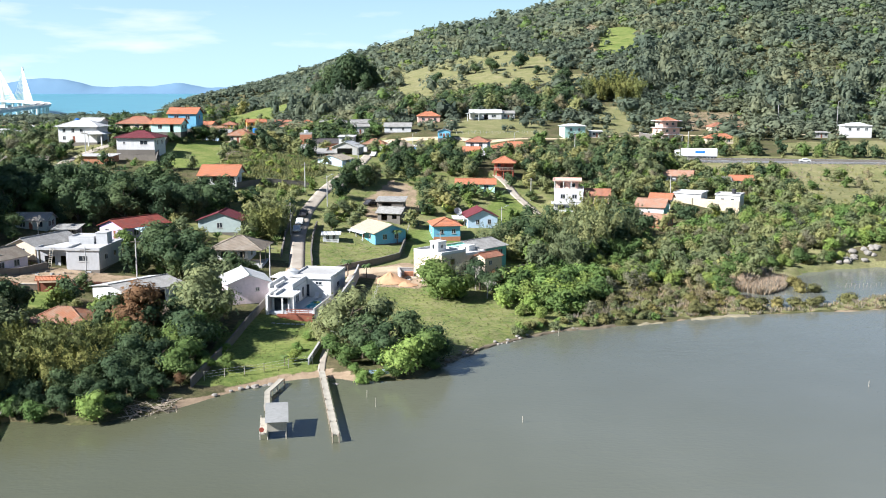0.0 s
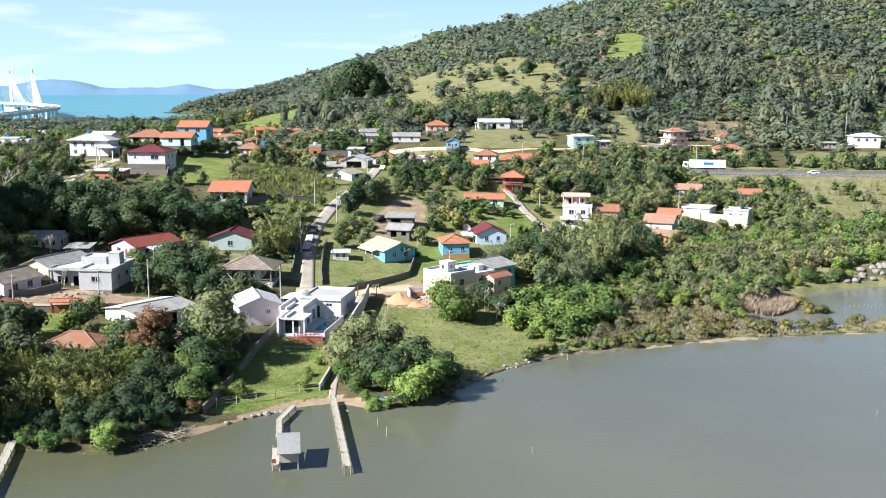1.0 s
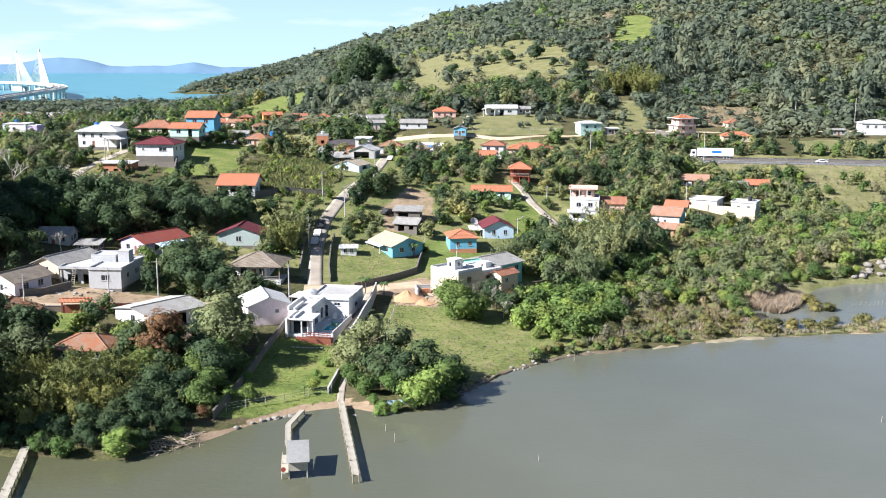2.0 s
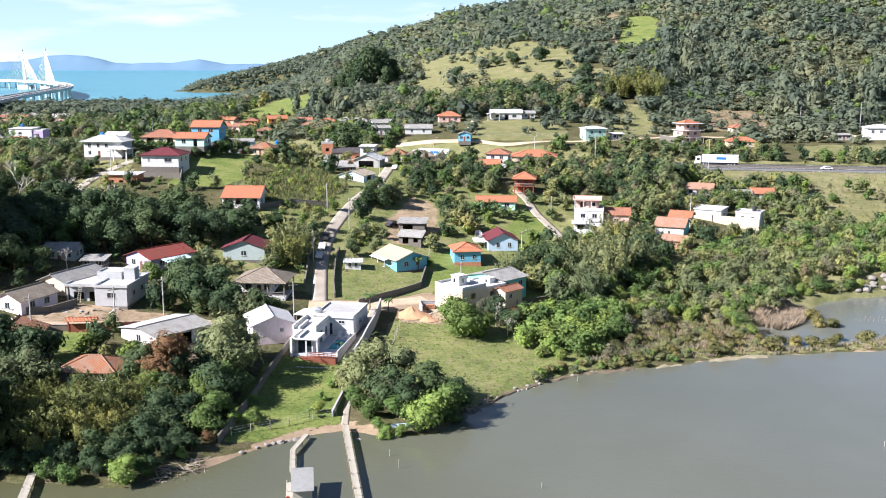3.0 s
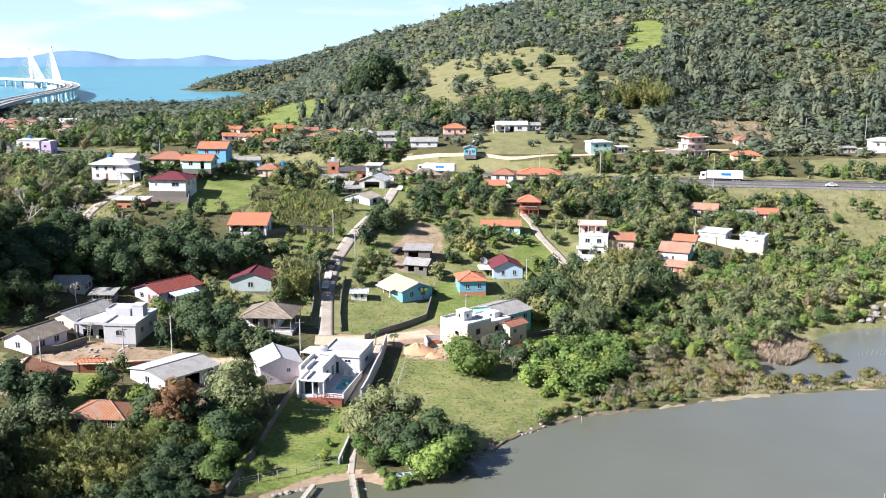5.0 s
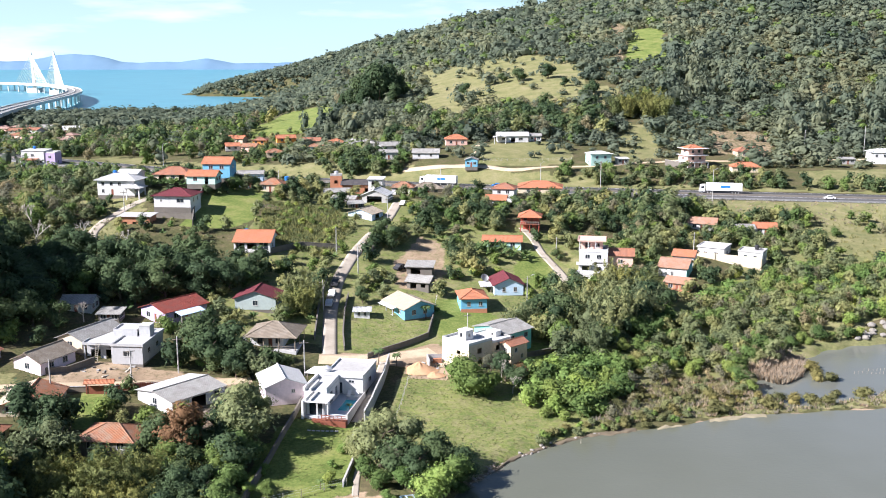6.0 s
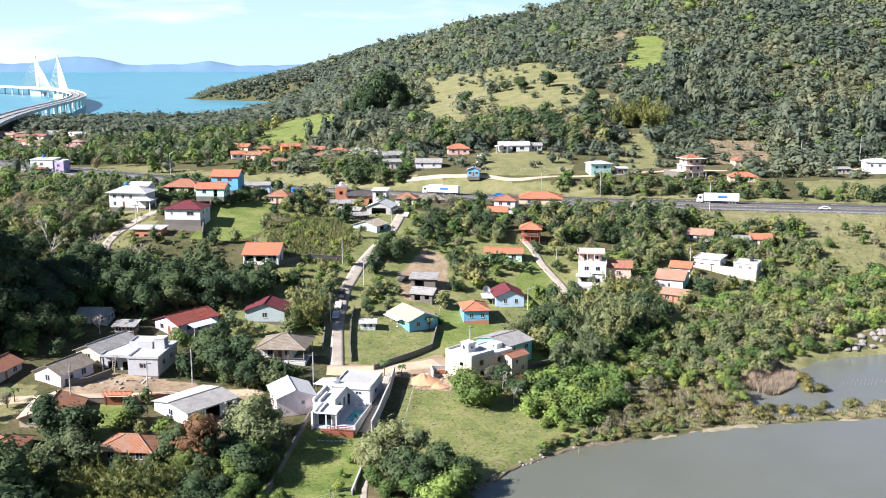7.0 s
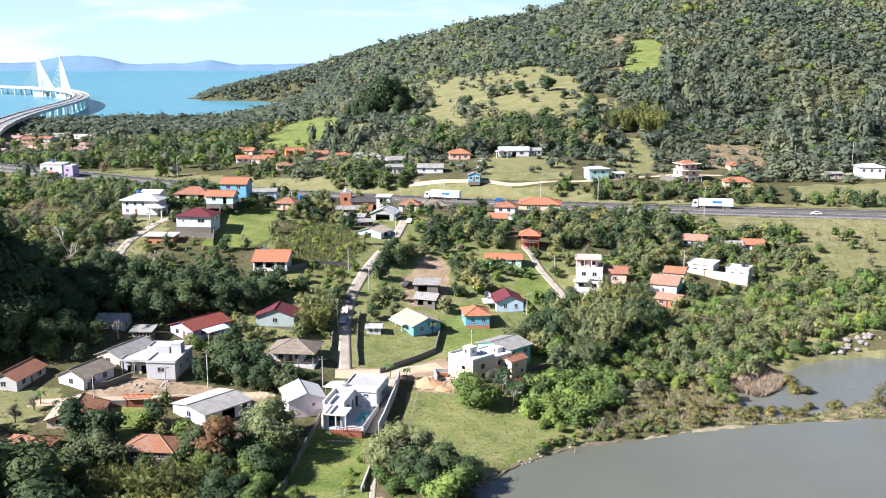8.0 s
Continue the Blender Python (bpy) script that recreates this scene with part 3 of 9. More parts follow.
def ribbon(name, xs, ys, width, mat, label, lift=0.06, step=2.0, zs=None, category="road"):
    """A road laid over the ground, with thickness at its edges."""
    pts = []
    for (ax, ay), (bx, by) in zip(zip(xs, ys), list(zip(xs, ys))[1:]):
        k = max(1, int(math.hypot(bx - ax, by - ay) / step))
        pts += [(ax + (bx - ax) * i / k, ay + (by - ay) * i / k) for i in range(k)]
    pts.append((xs[-1], ys[-1]))
    for _ in range(6):
        pts = [pts[0]] + [((a[0] + 2 * b[0] + c[0]) / 4, (a[1] + 2 * b[1] + c[1]) / 4) for a, b, c in zip(pts, pts[1:], pts[2:])] + [pts[-1]]
    verts, faces = [], []
    for i, p in enumerate(pts):
        a, b = pts[max(0, i - 1)], pts[min(len(pts) - 1, i + 1)]
        d = math.hypot(b[0] - a[0], b[1] - a[1])
        n = (-(b[1] - a[1]) / d, (b[0] - a[0]) / d)
        half = width / 2
        zc = [zs if zs is not None else gz(p[0] + n[0] * half * s, p[1] + n[1] * half * s) for s in (-1, -0.5, 0, 0.5, 1)]
        for s, zz in zip((-1, -1, -0.5, 0, 0.5, 1, 1), (zc[0] - 0.5, *zc, zc[4] - 0.5)):
            verts.append((p[0] + n[0] * half * s, p[1] + n[1] * half * s, zz + lift))
        if i:
            o, q = 7 * (i - 1), 7 * i
            faces += [(o + k, q + k, q + k + 1, o + k + 1) for k in range(6)]
    me = bpy.data.meshes.new(name)
    me.from_pydata(verts, [], faces)
    me.materials.append(mat)
    me.polygons.foreach_set("use_smooth", np.ones(len(faces), bool))
    return tagged(new(name, me), label, category, kind="structure"), pts


build_ground()
sheet("water", -4500, -2500, 4500, 330, 0.0, LAGOON, "calm grey-green lagoon water with faint ripples", "water")
sheet("sea", -3000, 860, 1500, 4330, 0.0, SEA, "pale blue bay water reaching to the horizon", "water", 12.0)

# ---- building kit ----
def link(name, bm, mat, parent=None, at=None, smooth_faces=False):
    me = bpy.data.meshes.new(name)
    bmesh.ops.recalc_face_normals(bm, faces=bm.faces)
    bm.to_mesh(me)
    bm.free()
    for m in (mat if isinstance(mat, (list, tuple)) else [mat]):
        me.materials.append(m)
    if smooth_faces:
        me.polygons.foreach_set("use_smooth", np.ones(len(me.polygons), bool))
    ob = new(name, me)
    if parent is not None:
        ob.parent = parent
    if at is not None:
        ob.matrix_basis = at
    return ob


def part(name, bm, mat, parent, label="", smooth_faces=False):
    ob = link(name, bm, mat, parent, smooth_faces=smooth_faces)
    return tagged(ob, label) if label else ob


def block(bm, x0, y0, z0, x1, y1, z1):
    v = [bm.verts.new(p) for p in ((x0, y0, z0), (x1, y0, z0), (x1, y1, z0), (x0, y1, z0), (x0, y0, z1), (x1, y0, z1), (x1, y1, z1), (x0, y1, z1))]
    for f in ((3, 2, 1, 0), (4, 5, 6, 7), (0, 1, 5, 4), (1, 2, 6, 5), (2, 3, 7, 6), (3, 0, 4, 7)):
        bm.faces.new([v[i] for i in f])
    return bm


def solid(bm, ring0, ring1):
    """A closed body between two rings of points."""
    a, b = [bm.verts.new(p) for p in ring0], [bm.verts.new(p) for p in ring1]
    bm.faces.new(a[::-1])
    bm.faces.new(b)
    for i in range(len(a)):
        j = (i + 1) % len(a)
        bm.faces.new((a[i], a[j], b[j], b[i]))
    return bm


def tube(bm, a, b, r0, r1, sides=8):
    a, b = Vector(a), Vector(b)
    q = (b - a).to_track_quat("Z", "Y").to_matrix()
    ring = lambda c, r: [c + q @ Vector((r * math.cos(2 * math.pi * i / sides), r * math.sin(2 * math.pi * i / sides), 0)) for i in range(sides)]
    return solid(bm, ring(a, r0), ring(b, r1))


def B():
    return bmesh.new()


def holes_wall(bm, length, height, openings, place, thick=0.18):
    """A wall along local x with openings (x0, z0, x1, z1) cut right through; place maps (along, out, up) to the house."""
    edges = sorted({0.0, length, *[o[0] for o in openings], *[o[2] for o in openings]})
    for a, b in zip(edges, edges[1:]):
        mid = (a + b) / 2
        stack = sorted((o[1], o[3]) for o in openings if o[0] < mid < o[2])
        z = 0.0
        for lo, hi in stack + [(height, height)]:
            if lo - z > 0.01:
                solid(bm, [place(a, 0, z), place(b, 0, z), place(b, thick, z), place(a, thick, z)],
                      [place(a, 0, lo), place(b, 0, lo), place(b, thick, lo), place(a, thick, lo)])
            z = hi
    return bm


def fill_opening(root, o, place, kind, frame_mat):
    """A framed window with panes and a sill, or a door leaf, set into an opening."""
    x0, z0, x1, z1 = o
    fw = 0.065
    bm = B()
    for a, b, c, d in ((x0, z0, x0 + fw, z1), (x1 - fw, z0, x1, z1), (x0 + fw, z1 - fw, x1 - fw, z1), (x0 + fw, z0, x1 - fw, z0 + fw)):
        solid(bm, [place(a, -0.03, b), place(c, -0.03, b), place(c, 0.06, b), place(a, 0.06, b)], [place(a, -0.03, d), place(c, -0.03, d), place(c, 0.06, d), place(a, 0.06, d)])
    xm = (x0 + x1) / 2
    if kind == "window":
        solid(bm, [place(xm - 0.04, -0.02, z0 + fw), place(xm + 0.04, -0.02, z0 + fw), place(xm + 0.04, 0.05, z0 + fw), place(xm - 0.04, 0.05, z0 + fw)],
              [place(xm - 0.04, -0.02, z1 - fw), place(xm + 0.04, -0.02, z1 - fw), place(xm + 0.04, 0.05, z1 - fw), place(xm - 0.04, 0.05, z1 - fw)])
    w = part("window_frame" if kind == "window" else "door_frame", bm, frame_mat, root)
    bm = B()
    d0, d1 = (0.02, 0.04) if kind == "window" else (0.0, 0.05)
    solid(bm, [place(x0 + fw, d0, z0 + fw), place(x1 - fw, d0, z0 + fw), place(x1 - fw, d1, z0 + fw), place(x0 + fw, d1, z0 + fw)],
          [place(x0 + fw, d0, z1 - fw), place(x1 - fw, d0, z1 - fw), place(x1 - fw, d1, z1 - fw), place(x0 + fw, d1, z1 - fw)])
    part("pane" if kind == "window" else "door_leaf", bm, GLASS if kind == "window" else WOOD_RED, w)
    if kind == "window":
        bm = B()
        solid(bm, [place(x0 - 0.06, -0.1, z0 - 0.07), place(x1 + 0.06, -0.1, z0 - 0.07), place(x1 + 0.06, -0.002, z0 - 0.07), place(x0 - 0.06, -0.002, z0 - 0.07)],
              [place(x0 - 0.06, -0.1, z0), place(x1 + 0.06, -0.1, z0), place(x1 + 0.06, -0.002, z0), place(x0 - 0.06, -0.002, z0)])
        part("sill", bm, CONCRETE, w)


def set_uv(ob, along):
    """Unwraps a roof so that u runs across the tiles and v down the slope."""
    me = ob.data
    uv = me.uv_layers.new(name="UVMap")
    for p in me.polygons:
        n = p.normal
        down = Vector((n.x, n.y, 0))
        if down.length < 0.02:
            down = Vector((0, -1, 0)) if along == "x" else Vector((1, 0, 0))
        down.normalize()
        side = Vector((-down.y, down.x, 0))
        for li in p.loop_indices:
            c = me.vertices[me.loops[li].vertex_index].co
            uv.data[li].uv = (c.dot(side), c.dot(down) * 1.05)


def slope_slab(bm, a, b, c, d, thick=0.12):
    """A roof plane with thickness; a, b along the eave, c, d along the ridge."""
    a, b, c, d = map(Vector, (a, b, c, d))
    n = (b - a).cross(d - a).normalized()
    if n.z < 0:
        n = -n
    return solid(bm, [p - n * thick for p in (a, b, c, d)], [a, b, c, d])


def roof_on(root, w, d, z, rise, over, kind, ridge, mat, label="", x0=0.0, y0=0.0, gable_mat=None, mat_b=None):
    """Gable, hip or single-pitch roof over a rectangle centred on (x0, y0)."""
    W, D = w / 2 + over, d / 2 + over
    drop = rise * over / ((d if ridge == "x" else w) / 2)
    lo = z - drop

    def P(x, y, h):
        return (x0 + x, y0 + y, h)

    planes = []
    if kind == "gable" and ridge == "x":
        planes = [(P(-W, -D, lo), P(W, -D, lo), P(W, 0, z + rise), P(-W, 0, z + rise)), (P(W, D, lo), P(-W, D, lo), P(-W, 0, z + rise), P(W, 0, z + rise))]
    elif kind == "gable":
        planes = [(P(-W, D, lo), P(-W, -D, lo), P(0, -D, z + rise), P(0, D, z + rise)), (P(W, -D, lo), P(W, D, lo), P(0, D, z + rise), P(0, -D, z + rise))]
    elif kind == "hip":
        if w >= d:
            r = max(0.2, W - D)
            e, f = (-r, 0), (r, 0)
            planes = [(P(-W, -D, lo), P(W, -D, lo), P(r, 0, z + rise), P(-r, 0, z + rise)), (P(W, D, lo), P(-W, D, lo), P(-r, 0, z + rise), P(r, 0, z + rise)),
                      (P(W, -D, lo), P(W, D, lo), P(r, 0.01, z + rise), P(r, -0.01, z + rise)), (P(-W, D, lo), P(-W, -D, lo), P(-r, -0.01, z + rise), P(-r, 0.01, z + rise))]
        else:
            r = max(0.2, D - W)
            planes = [(P(-W, D, lo), P(-W, -D, lo), P(0, -r, z + rise), P(0, r, z + rise)), (P(W, -D, lo), P(W, D, lo), P(0, r, z + rise), P(0, -r, z + rise)),
                      (P(-W, -D, lo), P(W, -D, lo), P(0.01, -r, z + rise), P(-0.01, -r, z + rise)), (P(W, D, lo), P(-W, D, lo), P(-0.01, r, z + rise), P(0.01, r, z + rise))]
    elif kind == "shed":
        planes = [(P(-W, -D, z), P(W, -D, z), P(W, D, z + rise), P(-W, D, z + rise))]
    bm = B()
    for pl in planes:
        slope_slab(bm, *pl)
    bmesh.ops.remove_doubles(bm, verts=bm.verts, dist=0.03)
    roof = part("roof", bm, [mat, mat_b or mat], root, label)
    if mat_b:
        for p in roof.data.polygons:
            side = p.normal.y if ridge == "x" else -p.normal.x
            p.material_index = 1 if side > 0.05 else 0
    set_uv(roof, ridge)
    if kind in ("gable", "hip"):
        bm = B()
        top = z + rise + 0.03
        if kind == "gable":
            e, f = ((-W, 0), (W, 0)) if ridge == "x" else ((0, -D), (0, D))
        else:
            r = max(0.2, abs(W - D))
            e, f = ((-r, 0), (r, 0)) if w >= d else ((0, -r), (0, r))
            for sx in (-1, 1):
                for sy in (-1, 1):
                    end = (sx * (r if w >= d else 0), sy * (0 if w >= d else r))
                    tube(bm, P(sx * W, sy * D, lo + 0.02), P(*end, top), 0.11, 0.11, 5)
        tube(bm, P(*e, top), P(*f, top), 0.13, 0.13, 6)
        part("ridge_cap", bm, mat, roof)
        set_uv(bpy.data.objects[roof.children[0].name], ridge)
    if kind == "gable":
        t = 0.16
        if ridge == "x":
            for sx in (-1, 1):
                bm = B()
                a = sx * (w / 2)
                b = a - sx * t
                solid(bm, [P(a, -d / 2, z), P(a, d / 2, z), P(a, 0, z + rise - 0.13)], [P(b, -d / 2, z), P(b, d / 2, z), P(b, 0, z + rise - 0.13)])
                part("gable", bm, gable_mat or WHITE, root)
        else:
            for sy in (-1, 1):
                bm = B()
                a = sy * (d / 2)
                b = a - sy * t
                solid(bm, [P(-w / 2, a, z), P(w / 2, a, z), P(0, a, z + rise - 0.13)], [P(-w / 2, b, z), P(w / 2, b, z), P(0, b, z + rise - 0.13)])
                part("gable", bm, gable_mat or WHITE, root)
    elif kind == "shed":
        bm = B()
        solid(bm, [P(w / 2, -d / 2, z - 0.05), P(w / 2, d / 2, z - 0.05), P(w / 2, d / 2, z + rise - 0.14)], [P(w / 2 - 0.15, -d / 2, z - 0.05), P(w / 2 - 0.15, d / 2, z - 0.05), P(w / 2 - 0.15, d / 2, z + rise - 0.14)])
        solid(bm, [P(-w / 2, -d / 2, z - 0.05), P(-w / 2, d / 2, z - 0.05), P(-w / 2, d / 2, z + rise - 0.14)], [P(-w / 2 + 0.15, -d / 2, z - 0.05), P(-w / 2 + 0.15, d / 2, z - 0.05), P(-w / 2 + 0.15, d / 2, z + rise - 0.14)])
        block(bm, x0 - w / 2, y0 + d / 2, z - 0.05, x0 + w / 2, y0 + d / 2 + 0.15, z + rise - 0.14)
        bmesh.ops.remove_doubles(bm, verts=bm.verts, dist=0.002)
        part("upper_wall", bm, gable_mat or WHITE, root)
    return roof


FOOTPRINTS = []


def root_at(name, x, y, yaw, label, category, group="", z=None, reach=0.0):
    r = new(name)
    r.empty_display_size = 0.5
    r.matrix_basis = pose(x, y, gz(x, y) if z is None else z, 0, 0, yaw)
    if reach:
        FOOTPRINTS.append((x, y, reach))
    return tagged(r, label, category, group)


def four_walls(root, w, d, z0, h, mat, front=(), right=(), back=(), left=(), x0=0.0, y0=0.0, frame_mat=None, base=0.0):
    """Four walls with through openings; each opening is (centre along the wall, width, sill, height, kind)."""
    frame_mat = frame_mat or FRAME
    sides = (
        (w, front, lambda a, o, u: (x0 - w / 2 + a, y0 - d / 2 + o, z0 + u)),
        (d - 0.36, right, lambda a, o, u: (x0 + w / 2 - o, y0 - d / 2 + 0.18 + a, z0 + u)),
        (w, back, lambda a, o, u: (x0 + w / 2 - a, y0 + d / 2 - o, z0 + u)),
        (d - 0.36, left, lambda a, o, u: (x0 - w / 2 + o, y0 + d / 2 - 0.18 - a, z0 + u)),
    )
    bm = B()
    todo = []
    for length, ops, place in sides:
        rects = []
        for c, ww, sill, hh, kind in ops:
            a, b = max(0.15, c * length - ww / 2), min(length - 0.15, c * length + ww / 2)
            if b - a > 0.3:
                o = (a, sill, b, min(h - 0.15, sill + hh))
                rects.append(o)
                todo.append((o, place, kind))
        holes_wall(bm, length, h, rects, place)
    bmesh.ops.remove_doubles(bm, verts=bm.verts, dist=0.002)
    wall = part("wall", bm, mat, root)
    if base:
        bm = B()
        block(bm, x0 - w / 2 + 0.02, y0 - d / 2 + 0.02, z0 - base, x0 + w / 2 - 0.02, y0 + d / 2 - 0.02, z0 - 0.002)
        part("foundation", bm, RENDER_WALL, root)
    for o, place, kind in todo:
        if kind != "open":
            fill_opening(root, o, place, kind, frame_mat)
    return wall


def win(c, w=1.3, sill=1.0, h=1.2):
    return (c, w, sill, h, "window")


def door(c, w=0.9):
    return (c, w, 0.0, 2.1, "door")


def gap(c, w, sill=0.0, h=2.3):
    return (c, w, sill, h, "open")


def tank_on(root, x, y, z, r=0.55, h=0.9, mat=None):
    bm = B()
    tube(bm, (x, y, z), (x, y, z + h * 0.8), r * 0.85, r, 14)
    tube(bm, (x, y, z + h * 0.82), (x, y, z + h), r * 1.05, r * 0.55, 14)
    part("water_tank", bm, mat or PLASTIC_BLUE, root, "blue plastic roof water tank" if mat is None else "")


def dish_on(root, x, y, z, r=0.6, turn=30):
    bm = B()
    rings = []
    m = pose(x, y, z + r * 0.9, 55, 0, turn)
    for k in range(4):
        rr = r * k / 3
        rings.append([bm.verts.new(m @ Vector((rr * math.cos(a), rr * math.sin(a), 0.35 * rr * rr))) for a in [2 * math.pi * i / 14 for i in range(14)]] if k else [bm.verts.new(m @ Vector((0, 0, 0)))])
    for i in range(14):
        j = (i + 1) % 14
        bm.faces.new((rings[0][0], rings[1][i], rings[1][j]))
        for k in (1, 2):
            bm.faces.new((rings[k][i], rings[k + 1][i], rings[k + 1][j], rings[k][j]))
    bmesh.ops.solidify(bm, geom=bm.faces[:], thickness=0.03)
    tube(bm, (x, y, z - 0.3), (x, y, z + r * 0.85), 0.04, 0.04, 6)
    part("satellite_dish", bm, METAL, root)


def cottage(x, y, yaw, w, d, h, rise, wall, roof, label, kind="gable", ridge="x", over=0.5, front=None, right=None, left=None, base=1.6, z=None, name="house", roof_label="", gable_mat=None, frame_mat=None, clear=True, roof_b=None):
    """A plain one-block house."""
    root = root_at(name, x, y, yaw, label, "house", z=z, reach=max(w, d) * 0.62 if clear else 0)
    if front is None:
        front = [win(0.24), door(0.5), win(0.78)]
    if right is None:
        right = [win(0.3), win(0.72)]
    four_walls(root, w, d, 0, h, wall, front, right, (), left if left is not None else [win(0.5)], base=base, frame_mat=frame_mat)
    roof_on(root, w, d, h, rise, over, kind, ridge, roof, roof_label, gable_mat=gable_mat or wall, mat_b=roof_b)
    return root


def posts(root, pts, z0, z1, mat, r=0.1):
    for x, y in pts:
        bm = B()
        block(bm, x - r, y - r, z0, x + r, y + r, z1)
        part("post", bm, mat, root)


def flat_roof(root, w, d, z, mat, parapet=0.0, x0=0.0, y0=0.0, over=0.0, thick=0.18, top_mat=None):
    bm = B()
    block(bm, x0 - w / 2 - over, y0 - d / 2 - over, z, x0 + w / 2 + over, y0 + d / 2 + over, z + thick)
    part("roof", bm, top_mat or mat, root)
    if parapet:
        bm = B()
        t, a, b = 0.16, w / 2 + over, d / 2 + over
        zt = z + thick + parapet
        zb = z + thick + 0.003
        block(bm, x0 - a, y0 - b, zb, x0 + a, y0 - b + t, zt)
        block(bm, x0 - a, y0 + b - t, zb, x0 + a, y0 + b, zt)
        block(bm, x0 - a, y0 - b + t, zb, x0 - a + t, y0 + b - t, zt)
        block(bm, x0 + a - t, y0 - b + t, zb, x0 + a, y0 + b - t, zt)
        part("parapet", bm, mat, root)

# ---- plants ----


def ico_points():
    t = (1 + 5 ** 0.5) / 2
    v = np.array([(-1, t, 0), (1, t, 0), (-1, -t, 0), (1, -t, 0), (0, -1, t), (0, 1, t), (0, -1, -t), (0, 1, -t), (t, 0, -1), (t, 0, 1), (-t, 0, -1), (-t, 0, 1)], float)
    f = np.array([(0, 11, 5), (0, 5, 1), (0, 1, 7), (0, 7, 10), (0, 10, 11), (1, 5, 9), (5, 11, 4), (11, 10, 2), (10, 7, 6), (7, 1, 8), (3, 9, 4), (3, 4, 2), (3, 2, 6), (3, 6, 8), (3, 8, 9), (4, 9, 5), (2, 4, 11), (6, 2, 10), (8, 6, 7), (9, 8, 1)])
    return v / np.linalg.norm(v[0]), f


OCTA = (np.array([(1, 0, 0), (0, 1, 0), (-1, 0, 0), (0, -1, 0), (0, 0, 1), (0, 0, -1)], float), np.array([(0, 1, 4), (1, 2, 4), (2, 3, 4), (3, 0, 4), (1, 0, 5), (2, 1, 5), (3, 2, 5), (0, 3, 5)]))


def unit(v):
    return v / np.maximum(1e-6, np.linalg.norm(v, axis=-1, keepdims=True))


def leaf_quads(centres, normals, sizes, rng, aspect=0.6, jitter=0.5):
    """Bent leaf-spray faces: four corners each, two triangles."""
    n = len(centres)
    nr = unit(normals + rng.normal(0, jitter, (n, 3)))
    a = unit(np.cross(nr, rng.normal(0, 1, (n, 3))))
    b = np.cross(nr, a)
    s = sizes[:, None]
    p0, p2 = centres - a * s, centres + a * s
    p1 = centres + b * s * aspect + nr * s * 0.18
    p3 = centres - b * s * aspect + nr * s * 0.18
    verts = np.stack([p0, p1, p2, p3], 1).reshape(-1, 3)
    i = np.arange(n) * 4
    faces = np.concatenate([np.stack([i, i + 1, i + 3], -1), np.stack([i + 1, i + 2, i + 3], -1)])
    return verts, faces


def blades(n, height, rng, spread=0.35, width=0.05):
    """A tuft of thin upright blades, one narrow face each."""
    ang = rng.uniform(0, 6.28, n)
    d = np.stack([np.cos(ang), np.sin(ang), np.zeros(n)], -1)
    foot = d * rng.uniform(0, spread, (n, 1)) * height
    side = np.stack([-np.sin(ang + 1.0), np.cos(ang + 1.0), np.zeros(n)], -1) * width * height
    top = foot + d * height * rng.uniform(0.1, 0.5, (n, 1)) + np.array([0, 0, 1.0]) * height * rng.uniform(0.6, 1.1, (n, 1))
    verts = np.stack([foot - side, foot + side, top], 1).reshape(-1, 3)
    return verts, np.arange(3 * n).reshape(-1, 3)


def mesh_from(name, chunks, mat):
    verts, faces, o = [], [], 0
    for v, f in chunks:
        verts.append(v)
        faces.append(f + o)
        o += len(v)
    v, f = np.concatenate(verts), np.concatenate(faces)
    me = bpy.data.meshes.new(name)
    me.vertices.add(len(v))
    me.vertices.foreach_set("co", v.astype(np.float32).reshape(-1))
    me.loops.add(f.size)
    me.loops.foreach_set("vertex_index", f.astype(np.int32).reshape(-1))
    me.polygons.add(len(f))
    me.polygons.foreach_set("loop_start", np.arange(0, f.size, 3, dtype=np.int32))
    me.update(calc_edges=True)
    me.materials.append(mat)
    return me


def crown_mesh(name, seed, mat, radius, height, base, lumps, leaves, leaf, squash=0.8, spread=1.0, core=0.72):
    return mesh_from(name, [crown_chunks(seed, radius, height, base, lumps, leaves, leaf, squash, spread, core)], mat)


